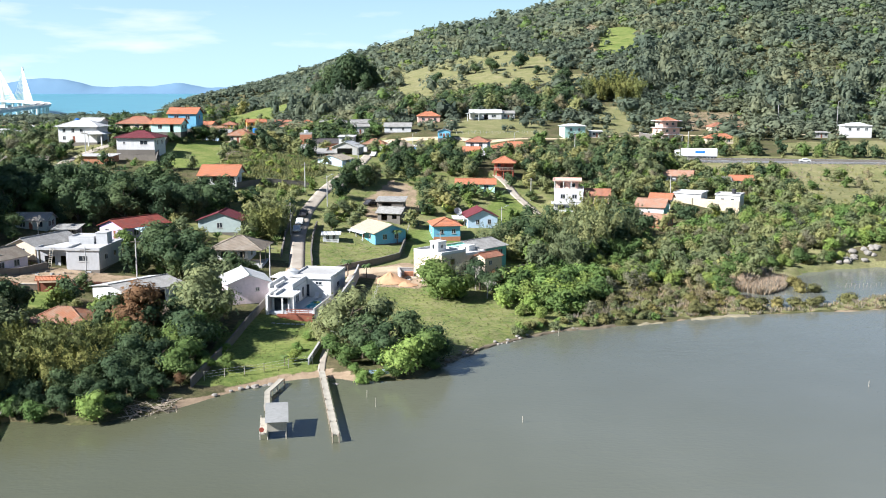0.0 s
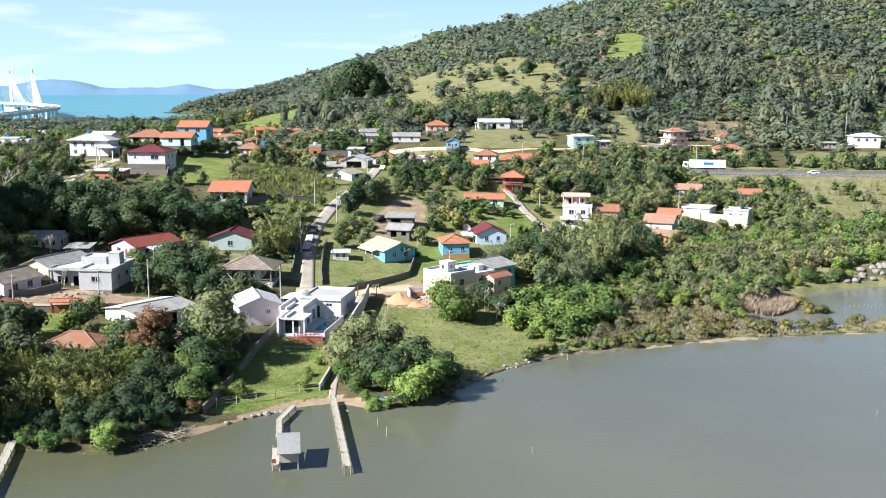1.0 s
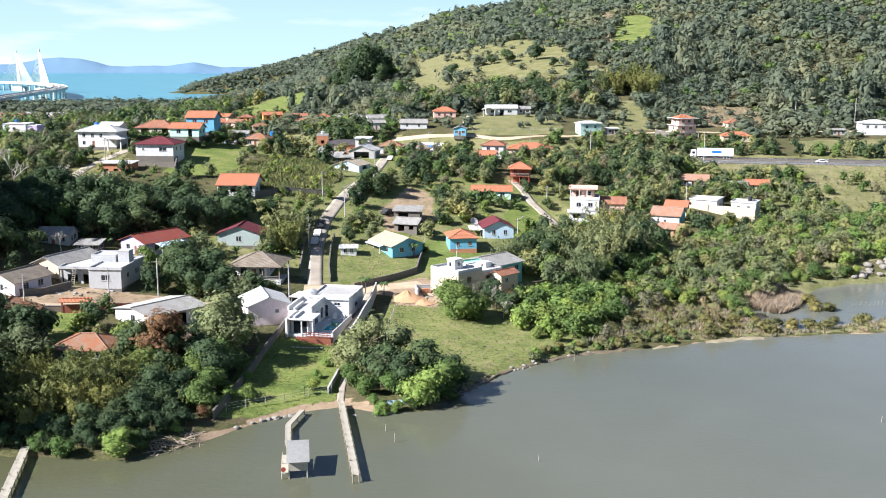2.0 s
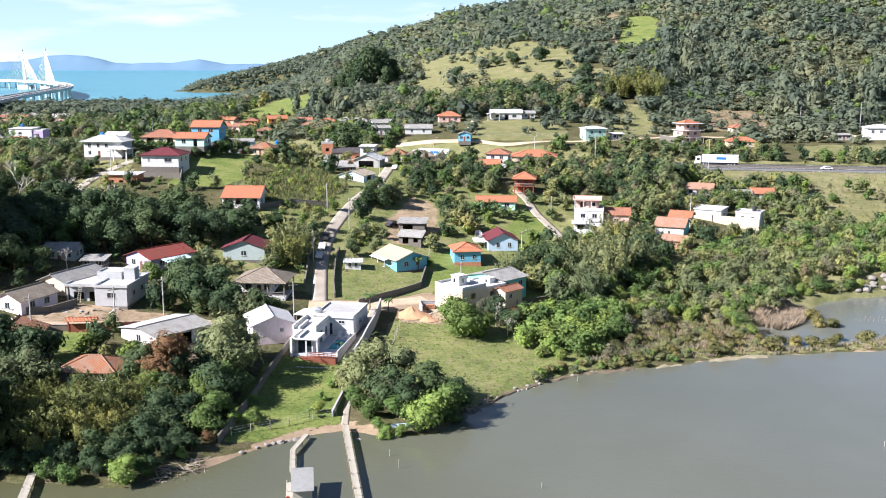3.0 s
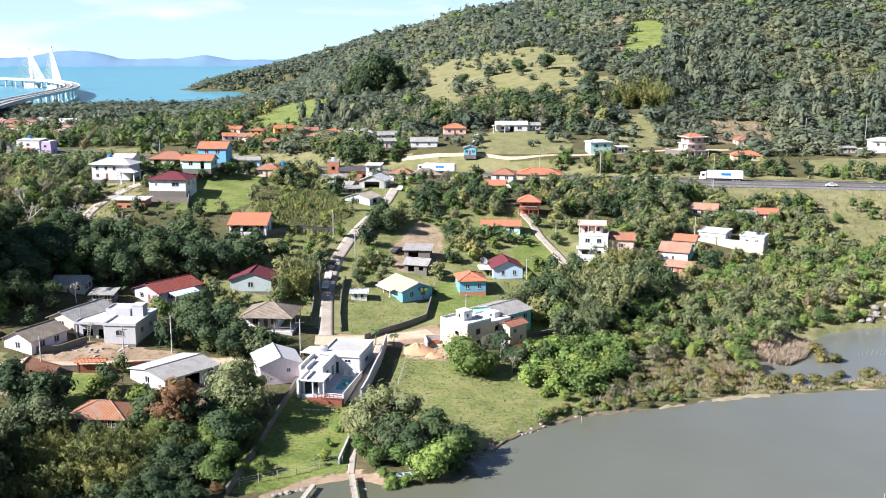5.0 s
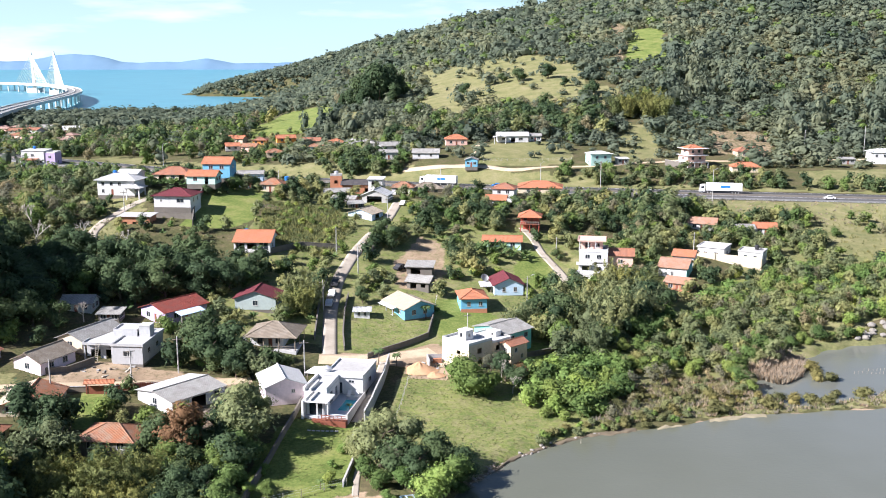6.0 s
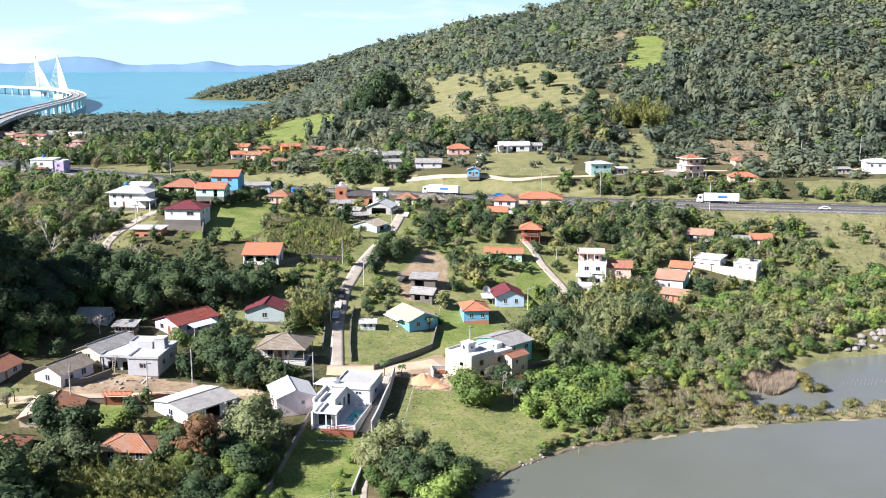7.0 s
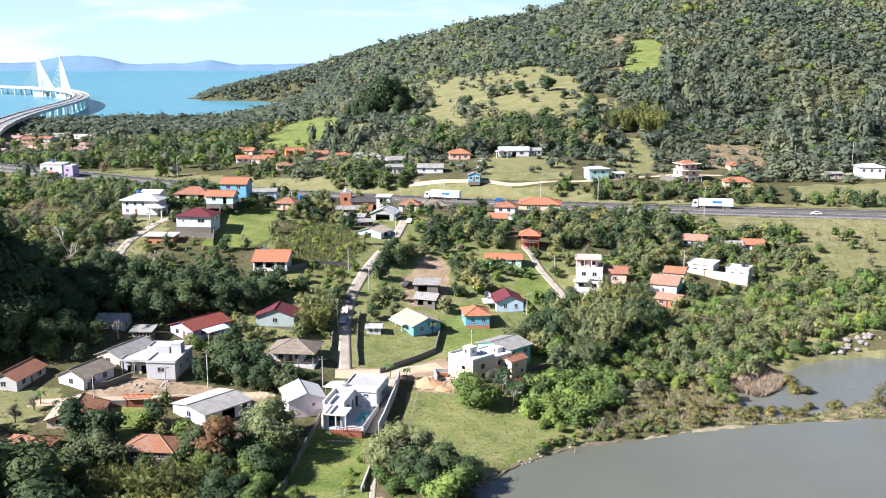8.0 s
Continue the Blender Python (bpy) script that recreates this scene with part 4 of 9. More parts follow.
def crown_chunks(seed, radius, height, base, lumps, leaves, leaf, squash=0.8, spread=1.0, core=0.72, jitter=0.34, round_core=True):
    """Several leafy masses with gaps between: sprays of leaves round inner bodies."""
    rng = np.random.RandomState(seed)
    iv, jf = ico_points() if round_core else OCTA
    chunks = []
    per = leaves // lumps
    for k in range(lumps):
        ang = k * 2.4 + rng.uniform(0, 0.6)
        q = rng.uniform(0, 1) ** 0.6
        zz = base + (height - base) * (0.18 + 0.62 * ((k * 0.618) % 1.0))
        shrink = 1 - 0.55 * abs((zz - base) / (height - base) - 0.42)
        c = np.array([radius * 0.62 * q * math.cos(ang) * spread * shrink, radius * 0.62 * q * math.sin(ang) * spread * shrink, zz])
        r = radius * rng.uniform(0.36, 0.58) * (0.75 + 0.5 * shrink) / 1.05
        body = iv * np.array([r, r, r * squash]) * core * rng.uniform(0.8, 1.15, (len(iv), 1)) + c
        chunks.append((body, jf))
        d = unit(rng.normal(0, 1, (per, 3)) + np.array([0, 0, 0.25]))
        rad = r * rng.uniform(0.72, 1.12, (per, 1))
        pts = c + d * rad * np.array([1, 1, squash])
        lv, lf = leaf_quads(pts, d + np.array([0, 0, 0.55]), leaf * rng.uniform(0.6, 1.3, per), rng, 0.6, jitter)
        chunks.append((lv, lf))
    return joined_chunk(chunks)


def joined_chunk(chunks):
    o, vs, fs = 0, [], []
    for v, f in chunks:
        vs.append(v)
        fs.append(f + o)
        o += len(v)
    return np.concatenate(vs), np.concatenate(fs)


def tube_mesh(segments, sides=6):
    """Tapered limbs: (start, end, r0, r1)."""
    verts, faces, o = [], [], 0
    for a, b, r0, r1 in segments:
        a, b = Vector(a), Vector(b)
        q = (b - a).to_track_quat("Z", "Y").to_matrix()
        for c, r in ((a, r0), (b, r1)):
            verts += [tuple(c + q @ Vector((r * math.cos(2 * math.pi * i / sides), r * math.sin(2 * math.pi * i / sides), 0))) for i in range(sides)]
        for i in range(sides):
            j = (i + 1) % sides
            faces += [(o + i, o + j, o + sides + j), (o + i, o + sides + j, o + sides + i)]
        o += 2 * sides
    return np.array(verts), np.array(faces)


def limbs(seed, height, base, radius, n=6, r0=0.2):
    rng = np.random.RandomState(seed + 50)
    top = height * 0.72
    seg = [((0, 0, -0.6), (0.1, 0.05, base), r0 * 1.25, r0 * 0.9), ((0.1, 0.05, base), (0.0, 0.15, top), r0 * 0.9, r0 * 0.35)]
    for k in range(n):
        z = base * 0.7 + (top - base * 0.7) * rng.uniform(0, 0.8)
        a = k * 2.4 + rng.uniform(-0.4, 0.4)
        e = (radius * 0.6 * math.cos(a), radius * 0.6 * math.sin(a), min(top * 1.1, z + radius * rng.uniform(0.3, 0.7)))
        seg.append(((0.06, 0.05, z), e, r0 * 0.45, r0 * 0.12))
    return seg


def bare_limbs(seed, height, spread):
    rng = np.random.RandomState(seed)
    seg = []

    def grow(p, d, length, r, depth):
        q = p + d * length
        seg.append((tuple(p), tuple(q), r, r * 0.62))
        if depth:
            for _ in range(3 if depth > 1 else 4):
                nd = (d + Vector(rng.normal(0, 0.55, 3)) * spread + Vector((0, 0, 0.15))).normalized()
                grow(q, nd, length * rng.uniform(0.55, 0.78), r * 0.6, depth - 1)

    grow(Vector((0, 0, -0.4)), Vector((0.05, 0, 1)), height * 0.34, height * 0.028, 4)
    return seg


def bamboo_mesh(name, seed, mat, radius, height, culms, per, leaf):
    return mesh_from(name, [bamboo_chunks(seed, radius, height, culms, per, leaf)], mat)


def bamboo_chunks(seed, radius, height, culms, per, leaf):
    rng = np.random.RandomState(seed)
    chunks = []
    for k in range(culms):
        a, q = rng.uniform(0, 6.28), rng.uniform(0, 1) ** 0.5
        x, y = radius * 0.45 * q * math.cos(a), radius * 0.45 * q * math.sin(a)
        hgt = height * rng.uniform(0.65, 1.05) * (1.1 - 0.35 * q)
        lean = radius * rng.uniform(0.35, 0.8)
        t = rng.uniform(0.12, 1.0, per)
        out = lean * t ** 2.4
        z = hgt * (t - 0.22 * np.maximum(0, t - 0.7) ** 1.2 * 2)
        sc = 0.28 + 0.45 * np.sin(np.pi * np.clip(t, 0.05, 0.98))
        pts = np.stack([x + out * math.cos(a) + rng.normal(0, 0.3, per) * sc, y + out * math.sin(a) + rng.normal(0, 0.3, per) * sc, z + rng.normal(0, 0.15, per)], -1)
        nrm = np.stack([np.full(per, math.cos(a)), np.full(per, math.sin(a)), rng.uniform(0.1, 1.0, per)], -1)
        chunks.append(leaf_quads(pts, nrm, leaf * rng.uniform(0.6, 1.3, per), rng, 0.42))
    iv, jf = ico_points()
    chunks.append((iv * np.array([radius * 0.42, radius * 0.42, height * 0.36]) + np.array([0, 0, height * 0.36]), jf))
    return joined_chunk(chunks)


def frond_mesh(seed, fronds, length, droop, width, height, upright=0.5):
    rng = np.random.RandomState(seed)
    verts, faces = [], []
    for k in range(fronds):
        a = k * 2.4 + rng.uniform(-0.3, 0.3)
        up = upright * rng.uniform(0.5, 1.4)
        prev = None
        L = length * rng.uniform(0.75, 1.1)
        steps = 6
        for s in range(steps + 1):
            t = s / steps
            r = L * (t - 0.25 * t * t * droop)
            z = height + L * (up * t - droop * t * t)
            wd = width * (math.sin(math.pi * min(0.98, 0.12 + t * 0.88)) ** 0.7)
            c = Vector((r * math.cos(a), r * math.sin(a), z))
            sd = Vector((-math.sin(a), math.cos(a), 0)) * wd
            o = len(verts)
            sag = Vector((0, 0, -wd * 0.45))
            verts += [tuple(c + sd + sag), tuple(c), tuple(c - sd + sag)]
            if prev is not None:
                faces += [(prev, o, o + 1), (prev, o + 1, prev + 1), (prev + 1, o + 1, o + 2), (prev + 1, o + 2, prev + 2)]
            prev = o
    return np.array(verts), np.array(faces)


def plant(name, trunk_chunks, crown_me, bark, label, category="tree"):
    """The pattern plant: an Empty at the foot with trunk and crown under it."""
    root = new(name)
    root.empty_display_size = 0.3
    tagged(root, label, category)
    if trunk_chunks is not None:
        me = mesh_from("trunk", [trunk_chunks], bark)
        t = new("trunk", me)
        t.parent = root
    if crown_me is not None:
        c = new("crown", crown_me)
        c.parent = root
    return root


SPECIES = {}


def broadleaf(key, mat, label, variants, radius, height, base, lumps, leaves, leaf, squash=0.8, name="tree", category="tree"):
    out = []
    for v in range(variants):
        seed = len(SPECIES) * 31 + v * 7 + 3
        c = crown_mesh("crown", seed, mat, radius, height, base, lumps, leaves, leaf, squash)
        out.append(plant(name, tube_mesh(limbs(seed, height, base, radius, 6, 0.035 * height), 5), c, BARK, label, category))
    SPECIES[key] = out


broadleaf("dark", LEAF["dark"], "dense dark green broadleaf tree on the wooded slope", 3, 3.7, 7.2, 0.5, 13, 920, 0.32)
broadleaf("olive", LEAF["olive"], "olive green broadleaf tree with an open crown", 3, 3.3, 6.8, 0.5, 12, 900, 0.30)
broadleaf("bright", LEAF["bright"], "bright green leafy shore tree with low branches", 2, 3.4, 5.4, 0.5, 12, 1250, 0.27, 0.72)
broadleaf("green", LEAF["green"], "mid-green bushy tree with a dense rounded crown", 2, 3.4, 5.8, 0.4, 12, 1100, 0.29, 0.75)
broadleaf("fresh", LEAF["fresh"], "fresh yellow-green leafy bush in the scrub", 2, 2.6, 4.0, 0.3, 10, 950, 0.245, 0.75, "bush", "bush")
broadleaf("dome", LEAF["green"], "large domed green tree standing alone on the meadow", 1, 5.2, 7.0, 0.2, 22, 3400, 0.27, 0.75)
broadleaf("rust", LEAF["rust"], "broadleaf tree with rusty orange-brown foliage", 1, 3.2, 6.6, 1.6, 9, 850, 0.33)
broadleaf("grey", LEAF["grey"], "half-bare grey-brown tree with thin foliage", 1, 2.9, 6.4, 1.8, 7, 520, 0.24)
broadleaf("shrub", LEAF["olive"], "low olive green shrub in the scrub", 2, 1.7, 2.3, 0.1, 6, 420, 0.24, 0.75, "shrub", "shrub")
broadleaf("green_shrub", LEAF["bright"], "low bright green shrub in the scrub", 2, 1.7, 2.1, 0.1, 6, 420, 0.24, 0.75, "shrub", "shrub")
broadleaf("marsh", LEAF["marsh"], "olive-brown rounded mangrove shrub in the marsh", 2, 2.2, 2.0, 0.0, 7, 480, 0.24, 0.7, "shrub", "shrub")
SPECIES["bamboo"] = [plant("bamboo_clump", None, bamboo_mesh("culms", 11 + v, LEAF["bamboo"], 3.8, 8.5, 30, 44, 0.36), BARK, "yellow-green feathery bamboo clump with arching stems", "bamboo") for v in range(2)]
SPECIES["bamboo_grey"] = [plant("bamboo_clump", None, bamboo_mesh("culms", 15 + v, LEAF["olive"], 3.8, 9.5, 32, 44, 0.36), BARK, "tall olive bamboo clump with arching stems", "bamboo") for v in range(2)]
SPECIES["bare"] = [plant("bare_tree", tube_mesh(bare_limbs(21 + v, 7.0, 0.75), 5), None, BARK_PALE, "leafless pale grey tree with twisting branches", "tree") for v in range(2)]
SPECIES["palm"] = [plant("palm_tree", tube_mesh([((0, 0, -0.4), (0.1, 0, 2.2), 0.2, 0.15), ((0.1, 0, 2.2), (0.05, 0.1, 4.4), 0.15, 0.12)], 7), mesh_from("crown", [frond_mesh(3, 22, 2.6, 0.75, 0.3, 4.3, 0.55)], LEAF["palm"]), BARK, "palm tree with drooping green fronds", "palm")]
SPECIES["banana"] = [plant("banana_plant", tube_mesh([((0, 0, -0.3), (0.05, 0, 1.5), 0.16, 0.1)], 6), mesh_from("crown", [frond_mesh(5 + v, 13, 2.3, 0.55, 0.36, 1.4, 1.0)], LEAF["palm"]), LEAF["palm"], "banana plant with broad arching leaves", "banana plant") for v in range(2)]
SPECIES["pine"] = [plant("tall_tree", tube_mesh(limbs(77, 20, 4, 6, 8, 0.5), 6), crown_mesh("crown", 77, LEAF["dark"], 7.5, 21, 3.5, 14, 1100, 1.0, 0.9, 0.9), BARK, "very tall dark tree standing above the woods", "tree")]
USED = set()
PRNG = np.random.RandomState(5)
COUNTS = {}
WOOD_OF = {"green": "green", "fresh": "fresh", "dark": "dark", "olive": "olive", "bright": "bright", "rust": "rust", "grey": "grey", "shrub": "olive", "green_shrub": "bright", "marsh": "marsh", "bamboo": "bamboo", "bamboo_grey": "olive", "banana": "palm"}
MID, THIN = {}, {}
for key, (leaf_kind, rad, hgt, base_, lumps_, leaves_, size_) in {
    "dark": ("dark", 3.7, 7.2, 0.4, 7, 190, 0.70), "olive": ("olive", 3.3, 6.8, 0.4, 7, 180, 0.68), "bright": ("bright", 3.4, 5.4, 0.4, 9, 270, 0.53),
    "green": ("green", 3.4, 5.8, 0.3, 9, 260, 0.53), "fresh": ("fresh", 2.6, 4.0, 0.2, 7, 190, 0.46),
    "grey": ("grey", 2.9, 6.4, 1.6, 6, 190, 0.45), "shrub": ("olive", 1.7, 2.3, 0.0, 4, 84, 0.48), "green_shrub": ("bright", 1.7, 2.1, 0.0, 4, 84, 0.48),
    "marsh": ("marsh", 2.2, 2.0, 0.0, 5, 150, 0.42), "rust": ("rust", 3.2, 6.6, 1.4, 7, 270, 0.64)}.items():
    MID[key] = [crown_chunks(90 + v * 5 + len(MID), rad, hgt, base_, lumps_, int(leaves_ * 1.35), size_ * 0.8, round_core=False) for v in range(3)]
    THIN[key] = [crown_chunks(60 + v * 5 + len(MID), rad, hgt, base_, lumps_, int(leaves_ * 0.8), size_ * 1.05, round_core=False) for v in range(3)]
for key, hgt in (("bamboo", 8.5), ("bamboo_grey", 9.5)):
    MID[key] = [bamboo_chunks(40 + v, 3.8, hgt, 18, 20, 0.66) for v in range(2)]
MID["banana"] = [frond_mesh(8 + v, 12, 2.3, 0.55, 0.36, 1.2, 1.0) for v in range(2)]


def far_crown(seed, n=22, size=1.2):
    """A far tree: an uneven crown of leafy sprays round a small inner body."""
    rng = np.random.RandomState(seed)
    iv, jf = ico_points()
    tall = rng.uniform(0.7, 1.0)
    body = iv * np.array([2.2, 2.2, 2.2 * tall]) * rng.uniform(0.75, 1.2, (12, 1)) + np.array([0, 0, 3.4 * tall])
    d = unit(rng.normal(0, 1, (n, 3)) + np.array([0, 0, 0.45]))
    lump = 1 + 0.3 * np.sin(d[:, :1] * 3 + seed) + 0.22 * np.sin(d[:, 1:2] * 4 + seed * 2)
    pts = d * np.array([3.2, 3.2, 3.1 * tall]) * lump * rng.uniform(0.8, 1.1, (n, 1)) + np.array([0, 0, 3.5 * tall])
    return joined_chunk([(body, jf), leaf_quads(pts, d + np.array([0, 0, 0.25]), size * rng.uniform(0.6, 1.25, n), rng, 0.7, 0.26)])


FAR = [far_crown(200 + q, 48, 0.95) for q in range(8)]
FARTHEST = [far_crown(220 + q, 17, 1.5) for q in range(8)]
JOINED = {}


def add_joined(kind, chunk, x, y, z, scale, stretch, tone=None):
    v, f = chunk
    a = PRNG.uniform(0, 6.28)
    c, s = math.cos(a) * scale, math.sin(a) * scale
    w = np.stack([v[:, 0] * c - v[:, 1] * s + x, v[:, 0] * s + v[:, 1] * c + y, v[:, 2] * scale * stretch + z], -1)
    tone = PRNG.uniform() if tone is None else min(1.0, max(0.0, tone))
    JOINED.setdefault(kind, []).append((w.astype(np.float32), f, tone))


def put(kind, x, y, scale=1.0, z=None, stretch=1.0, near=None):
    """Stands one plant on the ground. Those nearest the shore are things of their own; the rest join the woods."""
    v = SPECIES[kind][PRNG.randint(len(SPECIES[kind]))]
    name = v.name.split(".")[0]
    zz = (gz(x, y) if z is None else z) - 0.05
    if near is None:
        near = y < 240 and COUNTS.get(name, 0) < 150
    if not near and kind in MID:
        crowns = (THIN if y > 320 and kind in THIN else MID)[kind]
        add_joined(WOOD_OF[kind], crowns[PRNG.randint(len(crowns))], x, y, zz, scale, stretch)
        return None
    COUNTS[name] = COUNTS.get(name, 0) + 1
    m = Matrix.Translation((x, y, zz)) @ Euler((0, 0, PRNG.uniform(0, 6.28))).to_matrix().to_4x4() @ Matrix.Diagonal((scale, scale, scale * stretch, 1))
    if v not in USED:
        USED.add(v)
        v.matrix_basis = m
        return v
    kept = v.matrix_basis.copy()
    v.matrix_basis = Matrix.Identity(4)
    ob = copy_thing(v, m)
    v.matrix_basis = kept
    return ob


def finish_joined():
    words = {"dark": "dark green woodland of many trees on the slopes", "olive": "olive green scrub and woodland on the slopes", "bright": "bright green thicket of bushes and low trees",
             "green": "mid-green woodland thickets", "fresh": "fresh yellow-green scrub bushes", "bamboo": "yellow-green bamboo thickets", "rust": "rusty brown foliage", "grey": "grey half-bare trees in the woods", "palm": "banana groves with broad leaves", "marsh": "olive-brown mangrove scrub in the marsh", "far": "dense distant forest covering the hill",
             "reed": "dry straw-coloured reeds and marsh grass", "grass": "rough green grass tufts and low weeds"}
    for kind, rows in JOINED.items():
        o, vs, fs, ts = 0, [], [], []
        for v, f, t in rows:
            vs.append(v)
            fs.append(f + o)
            ts.append(np.full(len(v), t, np.float32))
            o += len(v)
        me = mesh_from("woods", [(np.concatenate(vs), np.concatenate(fs))], WOODS[kind])
        at = me.attributes.new("tone", "FLOAT", "POINT")
        at.data.foreach_set("value", np.concatenate(ts))
        tagged(new({"reed": "reeds", "grass": "grass"}.get(kind, "woods"), me), words[kind], "woods" if kind not in ("reed", "grass") else kind, kind="stuff")

# ---- shore house with pool ----
def modern_house():
    root = root_at("modern_house", -25.3, 178.0, -9, "white flat-roofed modern house with pool terrace beside the garden", "house", z=3.4, reach=13)
    # rear block: grey screed roof behind a white front band
    four_walls(root, 7.6, 10.4, 0, 3.4, WHITE, [(0.36, 1.7, 0.1, 2.3, "window"), (0.7, 1.2, 2.3, 0.6, "window")], [win(0.5, 2.0, 1.1, 1.0)], (), [win(0.5)], x0=0.6, y0=7.1, base=1.5, frame_mat=METAL)
    flat_roof(root, 7.6, 8.2, 3.4, WHITE, 0.3, 0.6, 8.2, 0.1, 0.18, CONCRETE)
    bm = B()
    block(bm, -3.3, 1.6, 3.42, 4.5, 3.98, 3.95)
    part("front_band", bm, WHITE, root, "broad white roof band over the glazed front")
    # side wing with deep parapets
    four_walls(root, 4.4, 8.6, 0, 3.0, WHITE, [gap(0.5, 2.2)], [(0.3, 1.8, 0.2, 2.3, "window"), (0.72, 1.4, 0.4, 2.0, "window")], (), [win(0.3), win(0.7)], x0=-2.4, y0=-2.2, base=1.5, frame_mat=METAL)
    flat_roof(root, 4.4, 8.6, 3.0, WHITE, 0.0, -2.4, -2.2, 0.0, 0.16, SLAB)
    for x0, x1, y0, y1, h in ((-4.8, -4.4, -6.4, 2.0, 0.75), (-3.6, -3.25, -6.4, -1.2, 0.55), (-0.6, -0.25, -6.4, 1.8, 0.8), (-4.4, -0.6, 1.6, 2.0, 0.6)):
        bm = B()
        block(bm, x0, y0, 3.163, x1, y1, 3.16 + h)
        part("parapet", bm, WHITE, root)
    # entrance block: a thick white roof with a slot in it
    flat_roof(root, 4.6, 4.4, 2.6, WHITE, 0.0, -0.9, -8.7, 0.0, 0.3, WHITE)
    for x0, x1 in ((-3.2, -2.8), (-2.2, -1.8)):
        bm = B()
        block(bm, x0, -10.9, 2.903, x1, -6.5, 3.3)
        part("roof_rib", bm, WHITE, root)
    four_walls(root, 3.4, 3.2, -0.1, 2.7, WHITE, [(0.5, 2.4, 0.1, 2.2, "window")], [win(0.5, 1.0, 0.9, 1.2)], (), (), x0=-1.3, y0=-8.2, base=1.2, frame_mat=DARK)
    posts(root, [(1.2, -10.6), (-0.8, -10.6)], -0.5, 2.6, WHITE, 0.12)
    bm = B()
    block(bm, -3.6, -11.2, -1.6, -3.2, -6.55, 2.9)
    part("side_wall", bm, WHITE, root)
    # round roof tank and the awning over the back yard
    bm = B()
    tube(bm, (-3.2, 3.4, 3.2), (-3.2, 3.4, 4.6), 1.0, 1.0, 18)
    tube(bm, (-3.2, 3.4, 4.61), (-3.2, 3.4, 4.95), 1.08, 0.4, 18)
    part("water_tank", bm, METAL, root, "pale round rooftop water tank")
    bm = B()
    slope_slab(bm, (-8.2, 4.6, 3.0), (-4.4, 3.6, 3.1), (-3.9, 7.4, 3.7), (-7.0, 7.2, 3.5), 0.12)
    part("awning", bm, WHITE, root, "white slanting awning over the back yard")
    posts(root, [(-7.7, 4.8), (-6.8, 7.0)], -0.6, 3.02, WOOD, 0.07)
    # terrace round the pool
    bm = B()
    block(bm, -3.2, -10.6, -1.4, 1.8, -8.3, -0.02)
    block(bm, 4.0, -10.6, -1.4, 4.7, 1.85, -0.02)
    block(bm, 1.8, -10.6, -1.4, 4.0, -7.0, -0.02)
    block(bm, -0.18, -0.8, -1.4, 4.0, 1.85, -0.02)
    block(bm, -0.18, -8.3, -1.4, 1.8, -0.8, -0.02)
    part("terrace", bm, TERRACE, root, "pale pool terrace with bluish shade in its colour")
    bm = B()
    block(bm, 1.8, -7.0, -1.3, 4.0, -0.8, -0.18)
    part("pool_water", bm, POOL, root, "turquoise swimming pool water")
    bm = B()
    block(bm, 4.7, -10.6, -1.6, 4.92, 1.85, 0.75)
    part("pool_wall", bm, CONCRETE, root, "low grey wall beside the pool")
    bm = B()
    block(bm, 0.3, -12.0, -1.6, 4.9, -10.65, -0.25)
    part("deck", bm, WOOD_RED, root, "reddish timber deck front")
    bm = B()
    for x in np.arange(0.4, 4.9, 0.75):
        block(bm, x, -11.95, -0.24, x + 0.09, -11.86, 0.7)
    block(bm, 0.3, -11.97, 0.7, 4.9, -11.84, 0.8)
    for z in (0.05, 0.35):
        block(bm, 0.3, -11.93, z, 4.9, -11.88, z + 0.12)
    part("railing", bm, WOOD_RED, root)
    for i in range(6):
        bm = B()
        block(bm, -1.7, -12.8 + i * 0.36, -1.7 + i * 0.18, 0.2, -12.42 + i * 0.36, -1.3 + i * 0.18)
        part("step", bm, WOOD_RED, root)
    for x in (1.6, 3.1):
        bm = B()
        block(bm, x, -0.2, 0.22, x + 0.75, 0.9, 0.34)
        solid(bm, [(x, 0.7, 0.26), (x + 0.75, 0.7, 0.26), (x + 0.75, 0.78, 0.34), (x, 0.78, 0.34)], [(x, 1.3, 1.0), (x + 0.75, 1.3, 1.0), (x + 0.75, 1.36, 1.08), (x, 1.36, 1.08)])
        for dx in (0.04, 0.65):
            for dy in (-0.15, 0.7):
                block(bm, x + dx, dy, -0.02, x + dx + 0.06, dy + 0.06, 0.22)
        lo = link("sun_lounger", bm, WHITE)
        lo.matrix_basis = root.matrix_basis.copy()
        tagged(lo, "white sun lounger on the pool terrace", "lounger", "pool loungers")
    return root


def pool_material():
    m, n, l, b = material("pool_water", 0.08, 0, 0.6)
    l.new(ramp_node(n, l, noise_node(n, l, 0.8, 3), [(0.3, (0.03, 0.33, 0.38)), (0.7, (0.06, 0.45, 0.48))]), b.inputs["Base Color"])
    bump_node(n, l, b, noise_node(n, l, 2.5, 3), 0.2, 0.05)
    return m


POOL = pool_material()
# slight blue cast keeps the wing's shade in the tile colour
TERRACE = surface("terrace_tiles", (0.46, 0.49, 0.51), 0.6, 2.0, 0.3, 0.7)
modern_house()


